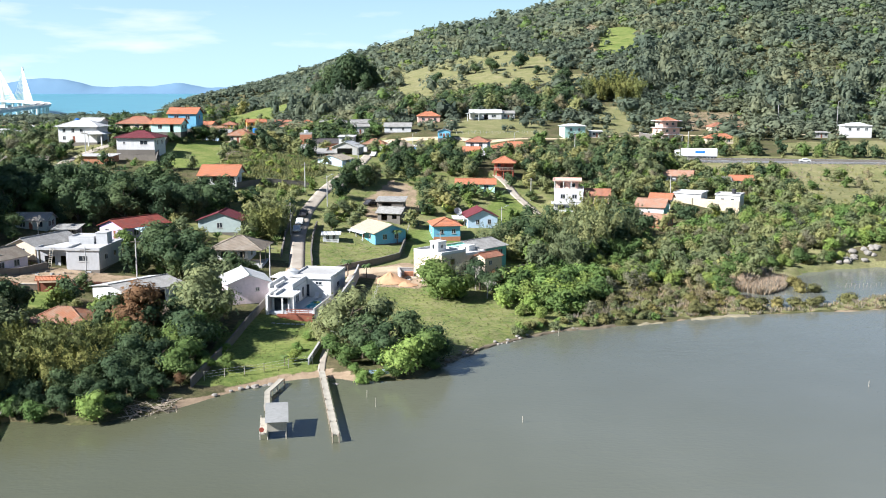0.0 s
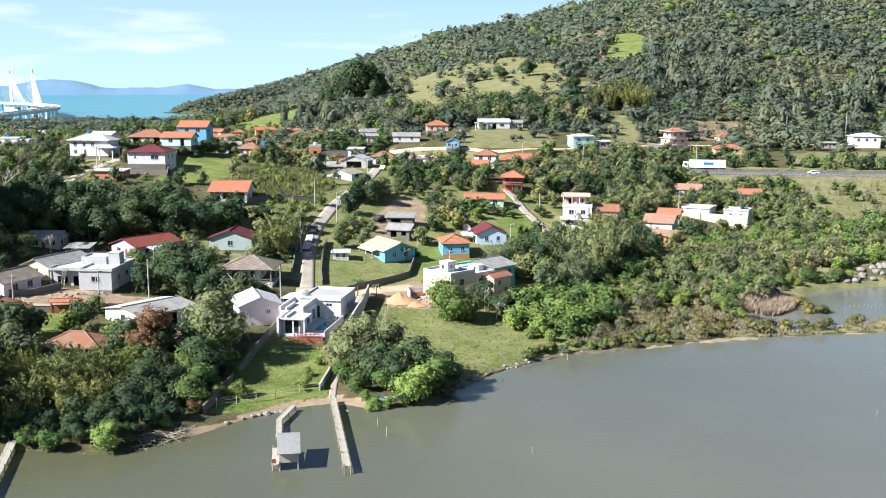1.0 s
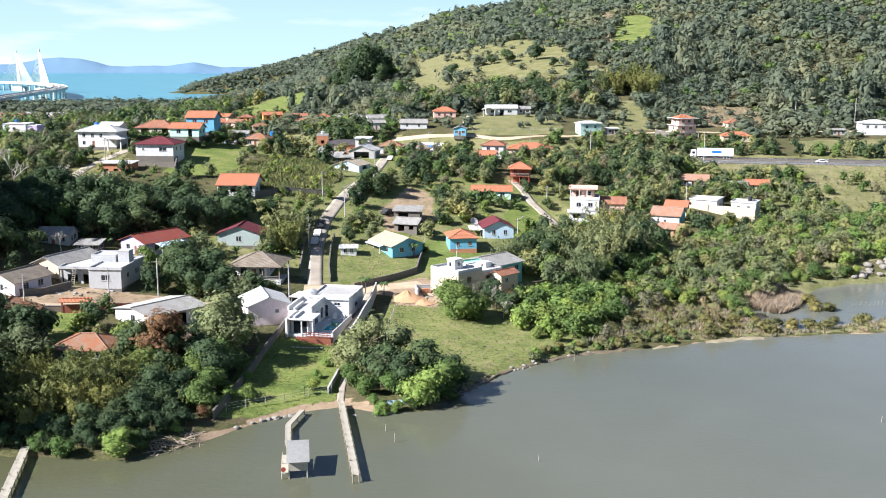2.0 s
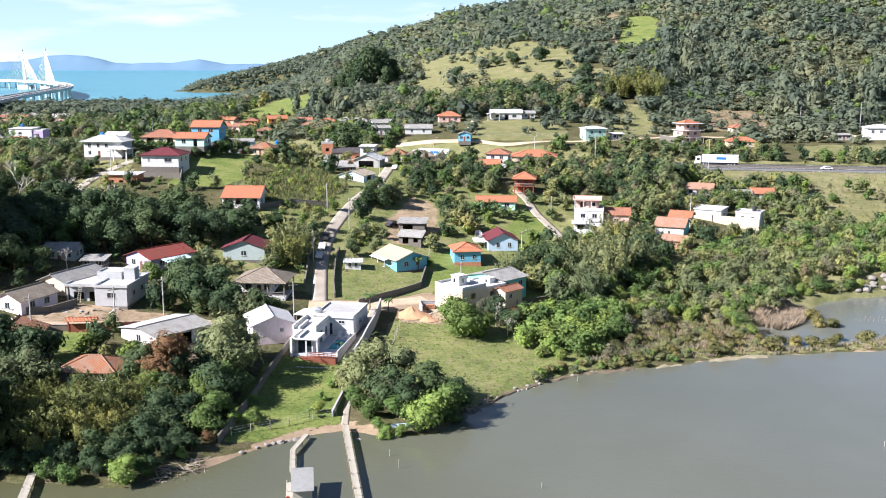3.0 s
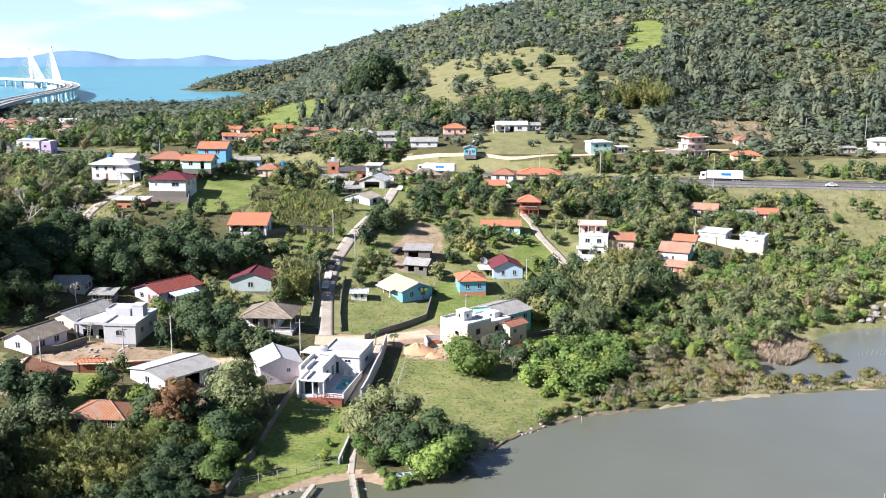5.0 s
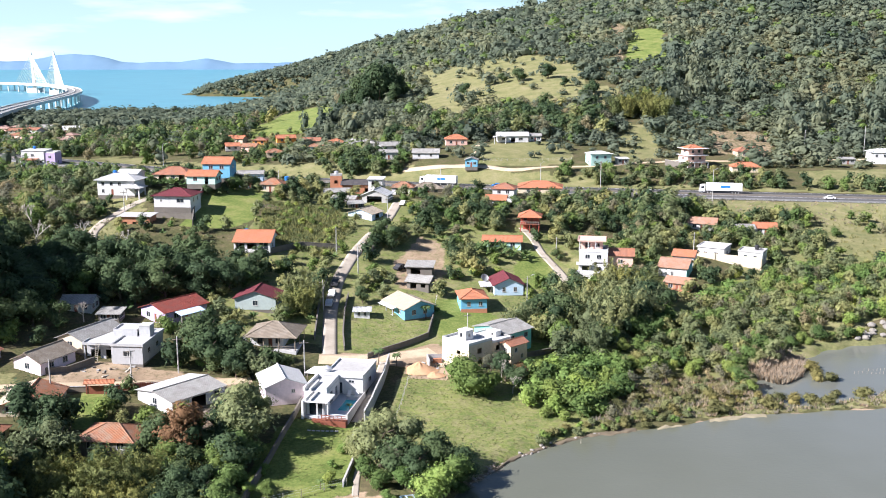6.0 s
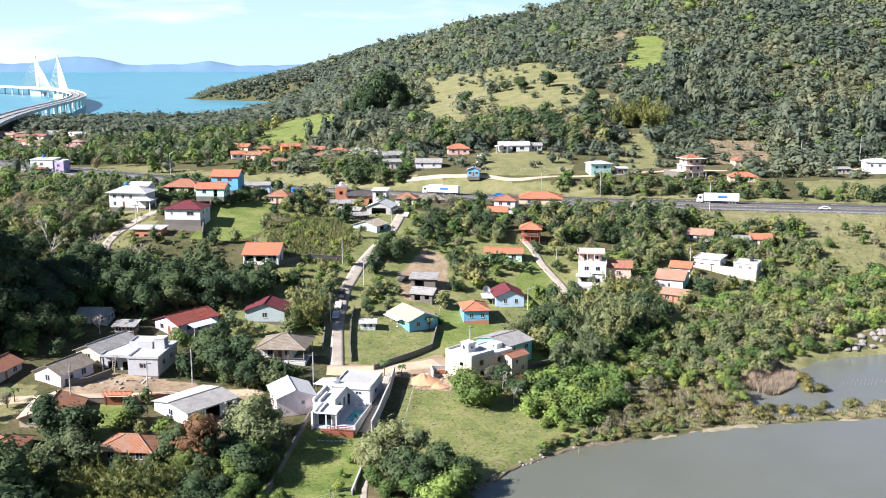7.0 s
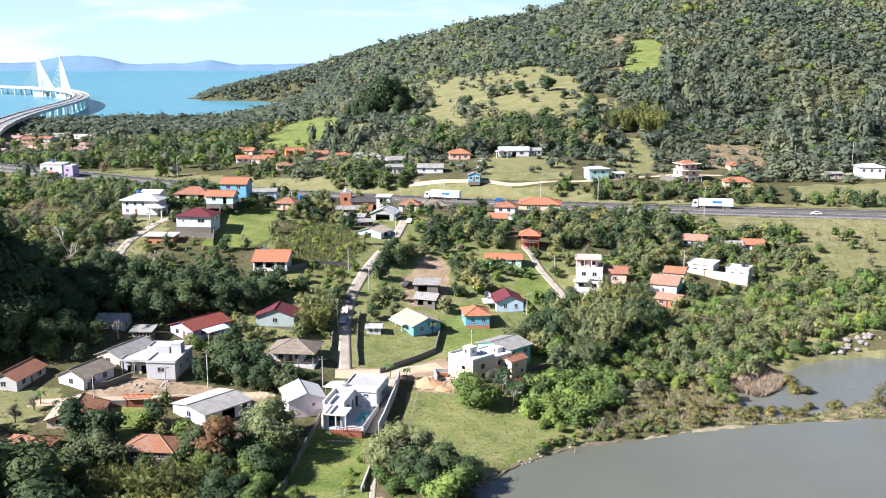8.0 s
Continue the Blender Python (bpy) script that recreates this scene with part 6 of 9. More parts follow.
def terraced_house():
    root = root_at("house", 35.0, 275.0, -8, "salmon and white three-level house with balconies and outside stairs", "house", z=7.2, reach=9)
    four_walls(root, 8.0, 8.0, 0, 3.0, WHITE, [gap(0.25, 2.0), win(0.7)], [win(0.3), win(0.7)], (), [win(0.5)], base=1.8)
    four_walls(root, 8.0, 7.0, 3.0, 2.9, WHITE, [win(0.3), win(0.7)], [win(0.5)], (), [win(0.5)], y0=1.5)
    four_walls(root, 6.2, 5.4, 5.9, 2.8, SALMON, [gap(0.3, 1.4, 0.8, 1.5), win(0.75)], [win(0.5)], (), [win(0.5)], x0=-0.5, y0=3.0)
    flat_roof(root, 8.0, 7.0, 5.9, WHITE, 0.7, 0, 1.5, 0.1)
    flat_roof(root, 7.4, 6.6, 8.7, SALMON, 0.25, -0.5, 2.6, 0.3)
    posts(root, [(-3.9, -0.8), (-1.5, -0.8), (0.6, -0.8)], 6.1, 8.7, WHITE, 0.12)
    bm = B()
    block(bm, -4.6, -5.4, 2.82, 0.2, -4.05, 2.98)
    block(bm, -4.6, -5.4, 2.99, 0.2, -5.28, 3.7)
    part("balcony", bm, WHITE, root)
    four_walls(root, 7.0, 6.0, 1.6, 3.4, SALMON, [win(0.5)], [win(0.5)], (), (), x0=7.6, y0=2.6, base=3.2)
    roof_on(root, 7.0, 6.0, 5.0, 1.4, 0.5, "gable", "x", ROOF_ORANGE, x0=7.6, y0=2.6, gable_mat=SALMON)
    four_walls(root, 4.6, 4.0, -2.0, 2.6, WHITE, [gap(0.5, 2.2)], [win(0.5)], (), (), x0=-2.2, y0=-7.2, base=1.5)
    flat_roof(root, 4.6, 4.0, 0.6, SLAB, 0.5, -2.2, -7.2, 0.1)


terraced_house()
to = cottage(58.6, 276.0, -22, 7.8, 9.5, 3.4, 1.7, WHITE, ROOF_CLAY, "white and turquoise house with patched orange gabled roof", ridge="x", z=5.8, front=[win(0.5, 0.7)], right=[win(0.5)])
bm = B()
block(bm, 3.905, -4.75, 0.0, 3.94, 4.75, 3.35)
part("side_facing", bm, TEAL, to, "turquoise painted side wall")
cottage(57.4, 263.5, -30, 6.8, 5.8, 2.6, 1.0, BRICK, ROOF_CLAY, "low brick hut with weathered tile roof", ridge="x", z=4.6, name="hut")
cottage(63.5, 287.0, -22, 6.0, 6.0, 3.0, 1.2, WHITE, ROOF_BRIGHT, "small white house with new orange roof section", ridge="x", z=7.0)


def walled_house():
    root = root_at("house", 77.0, 292.0, -28, "white walled house with stepped flat roofs and long garden wall", "house", z=6.8, reach=12)
    four_walls(root, 8.0, 8.0, 0, 3.4, WHITE, [win(0.3), win(0.7)], [win(0.5)], (), (), x0=-5.0, y0=5.0, base=2)
    flat_roof(root, 8.0, 8.0, 3.4, SLAB, 0.2, -5.0, 5.0, 0.3)
    four_walls(root, 7.0, 6.0, 0, 3.8, WHITE, [win(0.3, 1.0, 1.8), win(0.7, 1.0, 1.8)], [win(0.5, 1.0, 1.8)], (), (), x0=7.5, y0=0.5, base=2.5)
    flat_roof(root, 7.0, 6.0, 3.8, CONCRETE, 0.3, 7.5, 0.5, 0.2)
    bm = B()
    block(bm, -9.0, -3.2, -2.5, 11.0, -3.0, 2.6)
    block(bm, -9.0, -3.0, -2.5, -8.8, 6.0, 2.6)
    part("garden_wall", bm, CREAM, root, "long cream garden wall")
    tank_on(root, 8.4, 1.8, 4.1, 0.7, 1.3, DARK)


walled_house()
cottage(77.6, 326.0, -20, 8.8, 7.4, 2.6, 1.4, WHITE, ROOF_CLAY, "small white house with faded orange roof below the highway", ridge="x", z=10.6)
cottage(98.0, 326.0, -8, 7.0, 6.0, 2.5, 1.3, WHITE, ROOF_BRIGHT, "small house with orange gable roof below the highway", ridge="x", z=9.2)
cottage(91.0, 324.5, -4, 5.6, 5.0, 2.4, 1.0, RENDER_WALL, ROOF_SHEET, "grey sheet-roofed outhouse below the highway", ridge="x", z=9.2, name="shed")

# ---- beyond the highway ----
def storey_house():
    root = root_at("house", 100.0, 446.0, 18, "three-level salmon house with pillared terraces and orange hip roof", "house", z=17.8, reach=10)
    for z, w, d, mat in ((0, 9.4, 8.4, SALMON), (3.0, 9.0, 8.0, SALMON), (6.0, 7.4, 6.4, SALMON)):
        four_walls(root, w, d, z, 2.85, mat, [win(0.3), win(0.7)], [win(0.5)], (), [win(0.5)], base=2.5 if z == 0 else 0, y0=0.8)
        flat_roof(root, 10.6, 10.0, z + 2.85, WHITE, 0.0, 0, 0.2, 0.0, 0.15)
    posts(root, [(-5.1, -4.6), (-1.7, -4.6), (1.7, -4.6), (5.1, -4.6)], -2.5, 2.85, WHITE, 0.15)
    roof_on(root, 8.0, 7.0, 9.0, 1.5, 0.8, "hip", "x", ROOF_BRIGHT, y0=0.8)


storey_house()
cottage(132.0, 472.0, 4, 13.0, 8.0, 3.0, 1.8, CREAM, ROOF_ORANGE, "cream bungalow with orange hip roof below the woods", kind="hip", z=20.4)
cottage(121.0, 437.0, -4, 12.0, 7.0, 2.8, 1.6, CREAM, ROOF_BRIGHT, "low house with orange hip roof above the highway", kind="hip", z=17.0)
cottage(189.0, 458.0, -6, 12.0, 9.0, 5.4, 1.3, WHITE, ROOF_WHITE, "white two-storey house with pale roof at the wood's edge", kind="hip", z=18.8, front=[win(0.2, 1.2, 3.2), win(0.5, 1.2, 3.2), win(0.8, 1.2, 3.2)])
cottage(172.0, 456.0, 0, 7.0, 5.0, 2.5, 0.5, CONCRETE, ROOF_SHEET, "small grey open shed beside the track", kind="shed", z=18.6, name="shed")
hw = cottage(20.5, 486.0, 3, 15.0, 8.0, 3.2, 1.4, WHITE, ROOF_WHITE, "white bungalow with white roof on the grassy rise", ridge="x", z=26.2, front=[win(0.2, 1.6), gap(0.5, 2.0), win(0.75, 2.0)])
roof_on(hw, 6.0, 4.4, 2.8, 0.7, 0.3, "gable", "y", ROOF_WHITE, "", -6.5, -5.0, WHITE)
posts(hw, [(-9.2, -7.0), (-3.8, -7.0)], -1.5, 2.8, WHITE, 0.15)
cottage(26.0 + 5.5, 488.0, 3, 6.0, 6.0, 2.8, 1.0, WHITE, ROOF_SHEET, "small grey-roofed annex beside the white bungalow", ridge="x", z=26.3)
cottage(-7.0, 484.0, 4, 10.5, 8.0, 3.2, 1.9, SALMON, ROOF_BRIGHT, "house with bright red-orange tiled roof below the trees", kind="hip", z=24.8)
cottage(-20.4, 454.0, 0, 12.0, 7.0, 2.8, 1.5, WHITE, ROOF_SHEET, "white cottage with grey sheet gable roof", ridge="x", z=21.3, front=[win(0.25, 1.0), win(0.7, 1.0)])
cottage(0.6, 435.0, -4, 5.4, 4.6, 3.2, 1.0, BLUE, ROOF_SHEET, "tiny blue house beside the sandy track", ridge="y", z=19.6)
cottage(57.6, 445.0, 14, 9.6, 7.0, 5.6, 0.9, MINT, ROOF_WHITE, "mint green two-storey house with white roof", kind="hip", z=19.0, front=[win(0.3, 1.1, 3.4), win(0.7, 1.1, 3.4), door(0.5)], right=[win(0.5, 1.1, 3.4)])
cottage(68.4, 447.0, 6, 5.0, 4.4, 2.7, 0.3, WHITE, SLAB, "small white flat-roofed annex", kind="shed", z=19.4)
cottage(-38.0, 457.0, 8, 8.0, 6.0, 3.4, 1.0, WHITE, ROOF_SHEET, "white house with grey roof in the upper village", ridge="x", z=20.6)
wb = cottage(-222.0, 500.0, -4, 12.0, 9.0, 7.0, 0.4, WHITE, SLAB, "white box-shaped two-storey house beside the highway", kind="shed", z=13.4, over=0.3, front=[win(0.2, 1.5, 4.2), win(0.5, 1.5, 4.2), gap(0.5, 3.0, 0, 2.3), win(0.85, 1.2, 1.0)])
four_walls(wb, 5.6, 7.0, 0, 6.0, LILAC, [win(0.5, 1.4, 3.4), door(0.3)], [win(0.5)], (), (), x0=8.82, y0=-0.6, base=1.6)
flat_roof(wb, 5.6, 7.0, 6.0, WHITE, 0.4, 8.82, -0.6)
roof_on(wb, 8.0, 3.2, 2.7, 0.6, 0.3, "shed", "x", ROOF_OLD, "small tiled porch roof", -1.0, -6.2, WHITE)
posts(wb, [(-4.6, -7.5), (2.6, -7.5)], -1.0, 2.7, WHITE, 0.12)
tank_on(wb, -2.0, 2.0, 7.5, 0.8, 1.4)

# ---- far rows of houses ----
def far_house(x, y, yaw, w, d, wall, roof, label, h=2.8):
    return cottage(x, y, yaw, w, d, h, 1.5, wall, roof, label, kind="hip" if (int(x) % 2) else "gable", ridge="x", front=[win(0.25), win(0.7)], right=[], left=[], base=2.0)


HOUSE_RNG = np.random.RandomState(12)
WALLS = [WHITE, CREAM, WHITE, SALMON, ORANGE, PALE_BLUE]
WORDS = {ROOF_ORANGE: "orange tiled", ROOF_BRIGHT: "bright orange tiled", ROOF_OLD: "weathered brown tiled", ROOF_SHEET: "grey sheet", ROOF_PALE: "faded pink tiled", ROOF_WHITE: "white sheet"}
WALL_WORDS = {WHITE: "white", CREAM: "cream", SALMON: "salmon", ORANGE: "orange", PALE_BLUE: "pale blue"}
ROW = [(-136, 575, ROOF_BRIGHT, CREAM), (-119, 559, ROOF_ORANGE, ORANGE), (-132, 546, ROOF_BRIGHT, WHITE), (-120, 538, ROOF_OLD, SALMON), (-104, 556, ROOF_BRIGHT, ORANGE), (-86, 536, ROOF_ORANGE, WHITE), (-71, 523, ROOF_BRIGHT, CREAM),
       (-61, 516, ROOF_SHEET, WHITE), (-53, 506, ROOF_SHEET, WHITE), (-101, 508, ROOF_OLD, CREAM), (-79, 512, ROOF_OLD, PALE_BLUE), (-40, 486, ROOF_SHEET, WHITE)]
for x, y, rf, wl_ in ROW:
    far_house(x, y, HOUSE_RNG.uniform(-20, 20), HOUSE_RNG.uniform(7.5, 11), HOUSE_RNG.uniform(6, 8), wl_, rf, f"{WALL_WORDS[wl_]} house with {WORDS[rf]} roof beyond the highway")
for i in range(30):
    y = 640 + (i // 6) * 50 + HOUSE_RNG.uniform(-16, 16)
    x = -262 - (y - 634) * 0.4 - (i % 6) * 19 + HOUSE_RNG.uniform(-7, 7)
    wl_, rf = WALLS[HOUSE_RNG.randint(4)], (ROOF_PALE, ROOF_SHEET, ROOF_ORANGE, ROOF_PALE, ROOF_PALE, ROOF_WHITE)[HOUSE_RNG.randint(6)]
    far_house(x, y, HOUSE_RNG.uniform(-25, 25), HOUSE_RNG.uniform(10, 15), HOUSE_RNG.uniform(8, 11), wl_, rf, f"{WALL_WORDS[wl_]} house with {WORDS[rf]} roof in the bayside village")
far_house(-170, 640, 5, 14, 10, WHITE, ROOF_BRIGHT, "white house with orange roof among distant trees")

# ---- planting ----
def free_of(x, y, r):
    for hx, hy, hr in FOOTPRINTS:
        if (x - hx) ** 2 + (y - hy) ** 2 < (hr + r) ** 2:
            return False
        if abs(x - hx - (hx * (hy - y) / hy) * -0.0) < hr * 0.8 + r and 0 < hy - y < hr + 2.2 * r:
            return False
    return True


def off_roads(x, y, r):
    if highway_off(x, y) < 15 + r:
        return False
    if 194 < y < 322 and abs(x - np.interp(y, LANE_Y, LANE_X)) < 2.2 + r * 0.7:
        return False
    return True


def dry(x, y):
    return y - np.interp(x, SHORE_X, SHORE_Y) > 1.0 and pond(x, y) < 0.05


def in_any(polys, x, y):
    return any(bool(inside(p, x, y)) for p in polys)


PLACED = []


def try_put(kind, x, y, s, r, clear=True, stretch=1.0):
    if not dry(x, y) or not off_roads(x, y, r * 0.6) or (clear and in_any(CLEARED, x, y)) or not free_of(x, y, r * 0.75):
        return False
    put(kind, x, y, s, stretch=stretch)
    PLACED.append((x, y, r))
    return True


def wood(poly, kinds, step, lo, hi, seed, clear=True, r0=3.0, keep=1.0):
    """Plants an outline with a jittered spacing and a mix of kinds."""
    rng = np.random.RandomState(seed)
    xs, ys = [p[0] for p in poly], [p[1] for p in poly]
    n = 0
    for y in np.arange(min(ys), max(ys), step):
        for x in np.arange(min(xs), max(xs), step):
            px, py = x + rng.uniform(-0.5, 0.5) * step, y + rng.uniform(-0.5, 0.5) * step
            k = kinds[int((0.5 + 0.55 * float(wobble(px + seed * 37, py, 6.5)) + rng.uniform(-0.28, 0.28)) * len(kinds)) % len(kinds)]
            s = rng.uniform(lo, hi)
            if rng.uniform() > keep or not inside(poly, px, py):
                continue
            n += try_put(k, px, py, s, r0 * s, clear, rng.uniform(0.85, 1.2))
    return n


WEST_WOOD = [(-135, 196), (-100, 206), (-76, 220), (-58, 236), (-44, 236), (-48, 248), (-64, 242), (-88, 241), (-112, 242), (-140, 244)]
wood(WEST_WOOD, ["dark", "dark", "dark", "green"], 5.6, 0.9, 1.35, 1)
wood([(-135, 150), (-100, 160), (-100, 200), (-90, 212), (-135, 208)], ["dark", "olive"], 6.5, 0.8, 1.2, 2)
SHORE_THICKET = [(-75, 129), (-46, 129), (-38, 130), (-37, 141), (-44, 146), (-72, 140)]
wood(SHORE_THICKET, ["dark", "dark", "bamboo"], 4.4, 0.5, 0.75, 3)
for x, y, s in ((-61, 133.0, 1.1), (-57.4, 134.5, 1.15), (-54, 133, 1.15), (-51.4, 135.6, 1.1), (-64.5, 135.5, 1.15), (-49.4, 139.5, 1.0), (-56.5, 128.5, 1.0), (-60, 127.5, 0.95), (-52.6, 128.5, 0.95), (-66.5, 129.5, 1.05), (-55.4, 138.2, 1.0), (-48.8, 130.4, 0.9), (-63.4, 126.4, 0.85), (-57.8, 124.8, 0.75)):
    put("bamboo", x, y, s, near=True)
for x, y, s in ((-45.2, 131.2, 0.6), (-42.4, 128.4, 0.5), (-64.4, 124.6, 0.55), (-41.6, 133.6, 0.6), (-46.6, 135.0, 0.6), (-43.6, 137.6, 0.7), (-41.0, 139.6, 0.6)):
    put("dark", x, y, s, near=True)
wood([(-70, 140), (-38, 141), (-37, 163), (-46, 166), (-70, 164)], ["dark", "dark", "green", "dark"], 4.3, 0.65, 0.95, 4)
wood([(-110, 125), (-75, 125), (-72, 145), (-90, 165), (-110, 150)], ["dark", "olive", "bright"], 5.0, 0.8, 1.1, 5)
wood([(-60, 178), (-40, 184), (-34, 196), (-36, 205), (-48, 198), (-60, 200)], ["dark", "olive", "shrub"], 4.8, 0.6, 1.0, 6)
wood([(-62, 201), (-36, 209), (-36, 236), (-60, 236)], ["dark", "olive", "shrub", "banana"], 5.0, 0.55, 0.95, 7)
CENTRE_WOOD = [(6, 212), (24, 200), (34, 212), (46, 232), (52, 252), (34, 256), (22, 252), (16, 236)]
wood(CENTRE_WOOD, ["dark", "green", "olive", "bamboo_grey", "olive"], 4.3, 0.75, 1.15, 8)
wood([(12, 176), (22, 177), (31, 190), (36, 206), (24, 206), (12, 192)], ["green", "bright", "bright", "fresh"], 3.6, 0.6, 0.9, 9)
wood([(34, 196), (60, 204), (66, 216), (84, 232), (120, 240), (140, 262), (120, 285), (92, 280), (60, 250), (40, 226)], ["olive", "grey", "bright", "olive", "green", "fresh", "olive", "green", "shrub", "bright"], 3.9, 0.5, 0.85, 10)
wood([(60, 252), (92, 282), (90, 312), (70, 316), (46, 300), (44, 262)], ["dark", "olive", "shrub"], 5.0, 0.55, 0.9, 11)
wood([(120, 286), (160, 262), (220, 262), (220, 296), (130, 304)], ["dark", "olive", "bright"], 6.0, 0.8, 1.15, 12)
HUMP = [(-18, 284), (-6, 288), (24, 302), (60, 304), (74, 326), (72, 350), (44, 350), (24, 336), (-6, 322), (-20, 306)]
wood(HUMP, ["dark", "dark", "olive", "grey", "green"], 5.0, 0.65, 0.95, 13)
wood([(-10, 254), (4, 260), (10, 276), (-4, 292), (-16, 284)], ["green_shrub", "banana", "olive"], 4.2, 0.6, 0.9, 14)
wood([(14, 254), (26, 250), (26, 258), (22, 266)], ["green_shrub"], 4, 0.6, 0.9, 15)
wood([(-60, 300), (-38, 298), (-34, 330), (-60, 345), (-68, 330)], ["dark", "olive", "banana", "shrub"], 5.2, 0.6, 1.0, 16)
wood([(-58, 262), (-38, 258), (-34, 286), (-44, 306), (-64, 304)], ["shrub", "green_shrub", "fresh", "shrub", "green_shrub", "shrub"], 2.7, 0.3, 0.55, 17, clear=False, keep=0.9, r0=1.2)
wood([(-150, 262), (-96, 262), (-96, 300), (-110, 312), (-150, 330)], ["dark", "olive", "green", "grey", "shrub"], 4.8, 0.6, 1.05, 18)
wood([(-190, 330), (-130, 330), (-104, 400), (-112, 424), (-190, 470)], ["olive", "shrub", "dark", "green", "shrub"], 5.6, 0.6, 1.05, 19, clear=False)
wood([(-96, 392), (-44, 366), (-44, 380), (-92, 414)], ["dark", "olive", "shrub"], 6.0, 0.5, 0.8, 20)
wood([(-70, 430), (-26, 428), (-30, 448), (-70, 468)], ["dark", "olive"], 6.0, 0.8, 1.1, 21, clear=False)
wood([(34, 420), (120, 405), (170, 402), (170, 416), (110, 424), (70, 432)], ["olive", "shrub", "dark"], 6.5, 0.6, 1.0, 22, clear=False, keep=0.7)
wood([(110, 352), (150, 330), (210, 330), (210, 352)], ["shrub", "olive"], 9.0, 0.6, 1.1, 23, clear=False, keep=0.5)
MARSH_KINDS = ["marsh", "shrub", "marsh", "grey", "marsh"]
wood([(25, 172.5), (40, 175), (62, 184), (62, 197), (46, 199), (36, 196), (28, 182)], MARSH_KINDS, 3.0, 0.45, 0.85, 24, clear=False, r0=1.6, keep=0.8)
wood([(62, 185), (100, 188), (100, 194), (66, 193)], MARSH_KINDS, 4.0, 0.5, 0.9, 25, clear=False, r0=1.6, keep=0.45)
wood([(8, 175), (18, 170.5), (26, 176), (32, 188), (36, 202), (22, 200), (11, 192)], ["bright", "fresh", "green", "bright", "fresh"], 3.3, 0.55, 0.9, 51, clear=False, r0=2.2)
wood([(50, 198), (60, 206), (70, 216), (84, 229), (96, 242), (80, 246), (60, 228), (46, 212)], ["grey", "olive", "shrub", "olive", "fresh", "olive"], 3.3, 0.5, 0.8, 52, clear=False, r0=2.0)
wood([(96, 402), (140, 396), (210, 392), (210, 402), (140, 408), (96, 414)], ["shrub", "green", "olive", "dark", "shrub"], 4.6, 0.6, 1.0, 53, clear=False, keep=0.8)
wood([(34, 412), (60, 409), (120, 402), (138, 416), (112, 430), (60, 432), (34, 432)], ["shrub", "green", "dark", "olive", "shrub"], 4.4, 0.5, 0.95, 54, clear=False, keep=0.8)
wood([(-62, 438), (-30, 432), (-28, 452), (-64, 466)], ["dark", "green", "dark"], 4.8, 0.8, 1.15, 58, clear=False)
wood([(-50, 488), (0, 500), (60, 510), (78, 540), (70, 566), (20, 570), (-20, 548), (-44, 520)], ["dark", "green", "dark", "grey", "olive"], 6.0, 0.9, 1.5, 55)
wood([(54, 316), (84, 322), (90, 344), (62, 352)], ["dark", "olive", "green"], 4.6, 0.9, 1.35, 56, clear=False)
wood([(-128, 500), (-60, 470), (-24, 458), (-30, 476), (-60, 500), (-112, 532)], ["green", "dark", "olive", "dark", "shrub"], 5.0, 0.5, 0.85, 57, clear=False, keep=0.8)
wood([(58, 318), (90, 312), (110, 300), (117, 334), (117, 350), (88, 350), (62, 344)], ["dark", "green", "olive", "banana", "olive", "green"], 4.4, 0.6, 1.0, 59, clear=False, keep=0.85)
wood([(112, 300), (230, 290), (230, 352), (122, 354)], ["shrub", "green", "shrub", "grey"], 5.0, 0.4, 0.8, 60, clear=False, keep=0.22)
# dark grove filled in round the hut to stand for its shade
for x, y, s in ((-95, 206, 1.3), (-93, 199, 1.2), (-99, 212, 1.3), (-94, 219, 1.3), (-84, 220, 1.2), (-77, 217, 1.2), (-72, 223, 1.4), (-100, 199, 1.4), (-97, 192, 1.2), (-90, 222, 1.3), (-104, 218, 1.4), (-88, 200.5, 0.8), (-64, 226, 1.3), (-58, 229, 1.2)):
    put("dark", x, y, s, near=True)
wood([(-14, 494), (64, 494), (76, 520), (60, 552), (-6, 536)], ["dark", "dark", "olive", "grey"], 6.5, 1.0, 1.5, 26)
# tall trees added on the west edge, mostly unseen, to shade huts and thicket
for x, y, s in ((-113, 190, 2.5), (-115, 197, 2.9), (-119, 204, 3.4), (-123, 211, 3.4), (-124, 198, 3.8), (-129, 206, 3.8), (-121, 189, 3.2), (-130, 195, 3.8), (-136, 204, 4.0), (-112, 181, 1.9), (-121, 213, 2.3), (-106, 198, 2.3), (-109, 206, 2.5), (-103, 189, 1.6), (-113, 215, 2.5), (-108, 186, 1.9),
                (-68, 122, 1.9), (-73, 127, 2.1), (-78, 121, 2.1), (-82, 128, 2.4), (-88, 124, 2.5), (-76, 133, 1.9), (-84, 136, 1.8), (-124, 152, 2.6), (-116, 146, 2.4), (-130, 142, 2.9), (-108, 176, 1.6), (-138, 168, 3.4), (-146, 184, 4.0), (-134, 156, 3.0)):
    put("dark", x, y, s, near=True)
# dark undergrowth between the roofs and the shore
wood([(-104, 138), (-74, 140), (-60, 146), (-64, 150), (-78, 152), (-104, 156)], ["dark", "green", "grey", "olive"], 4.4, 0.55, 0.85, 50, keep=0.7)
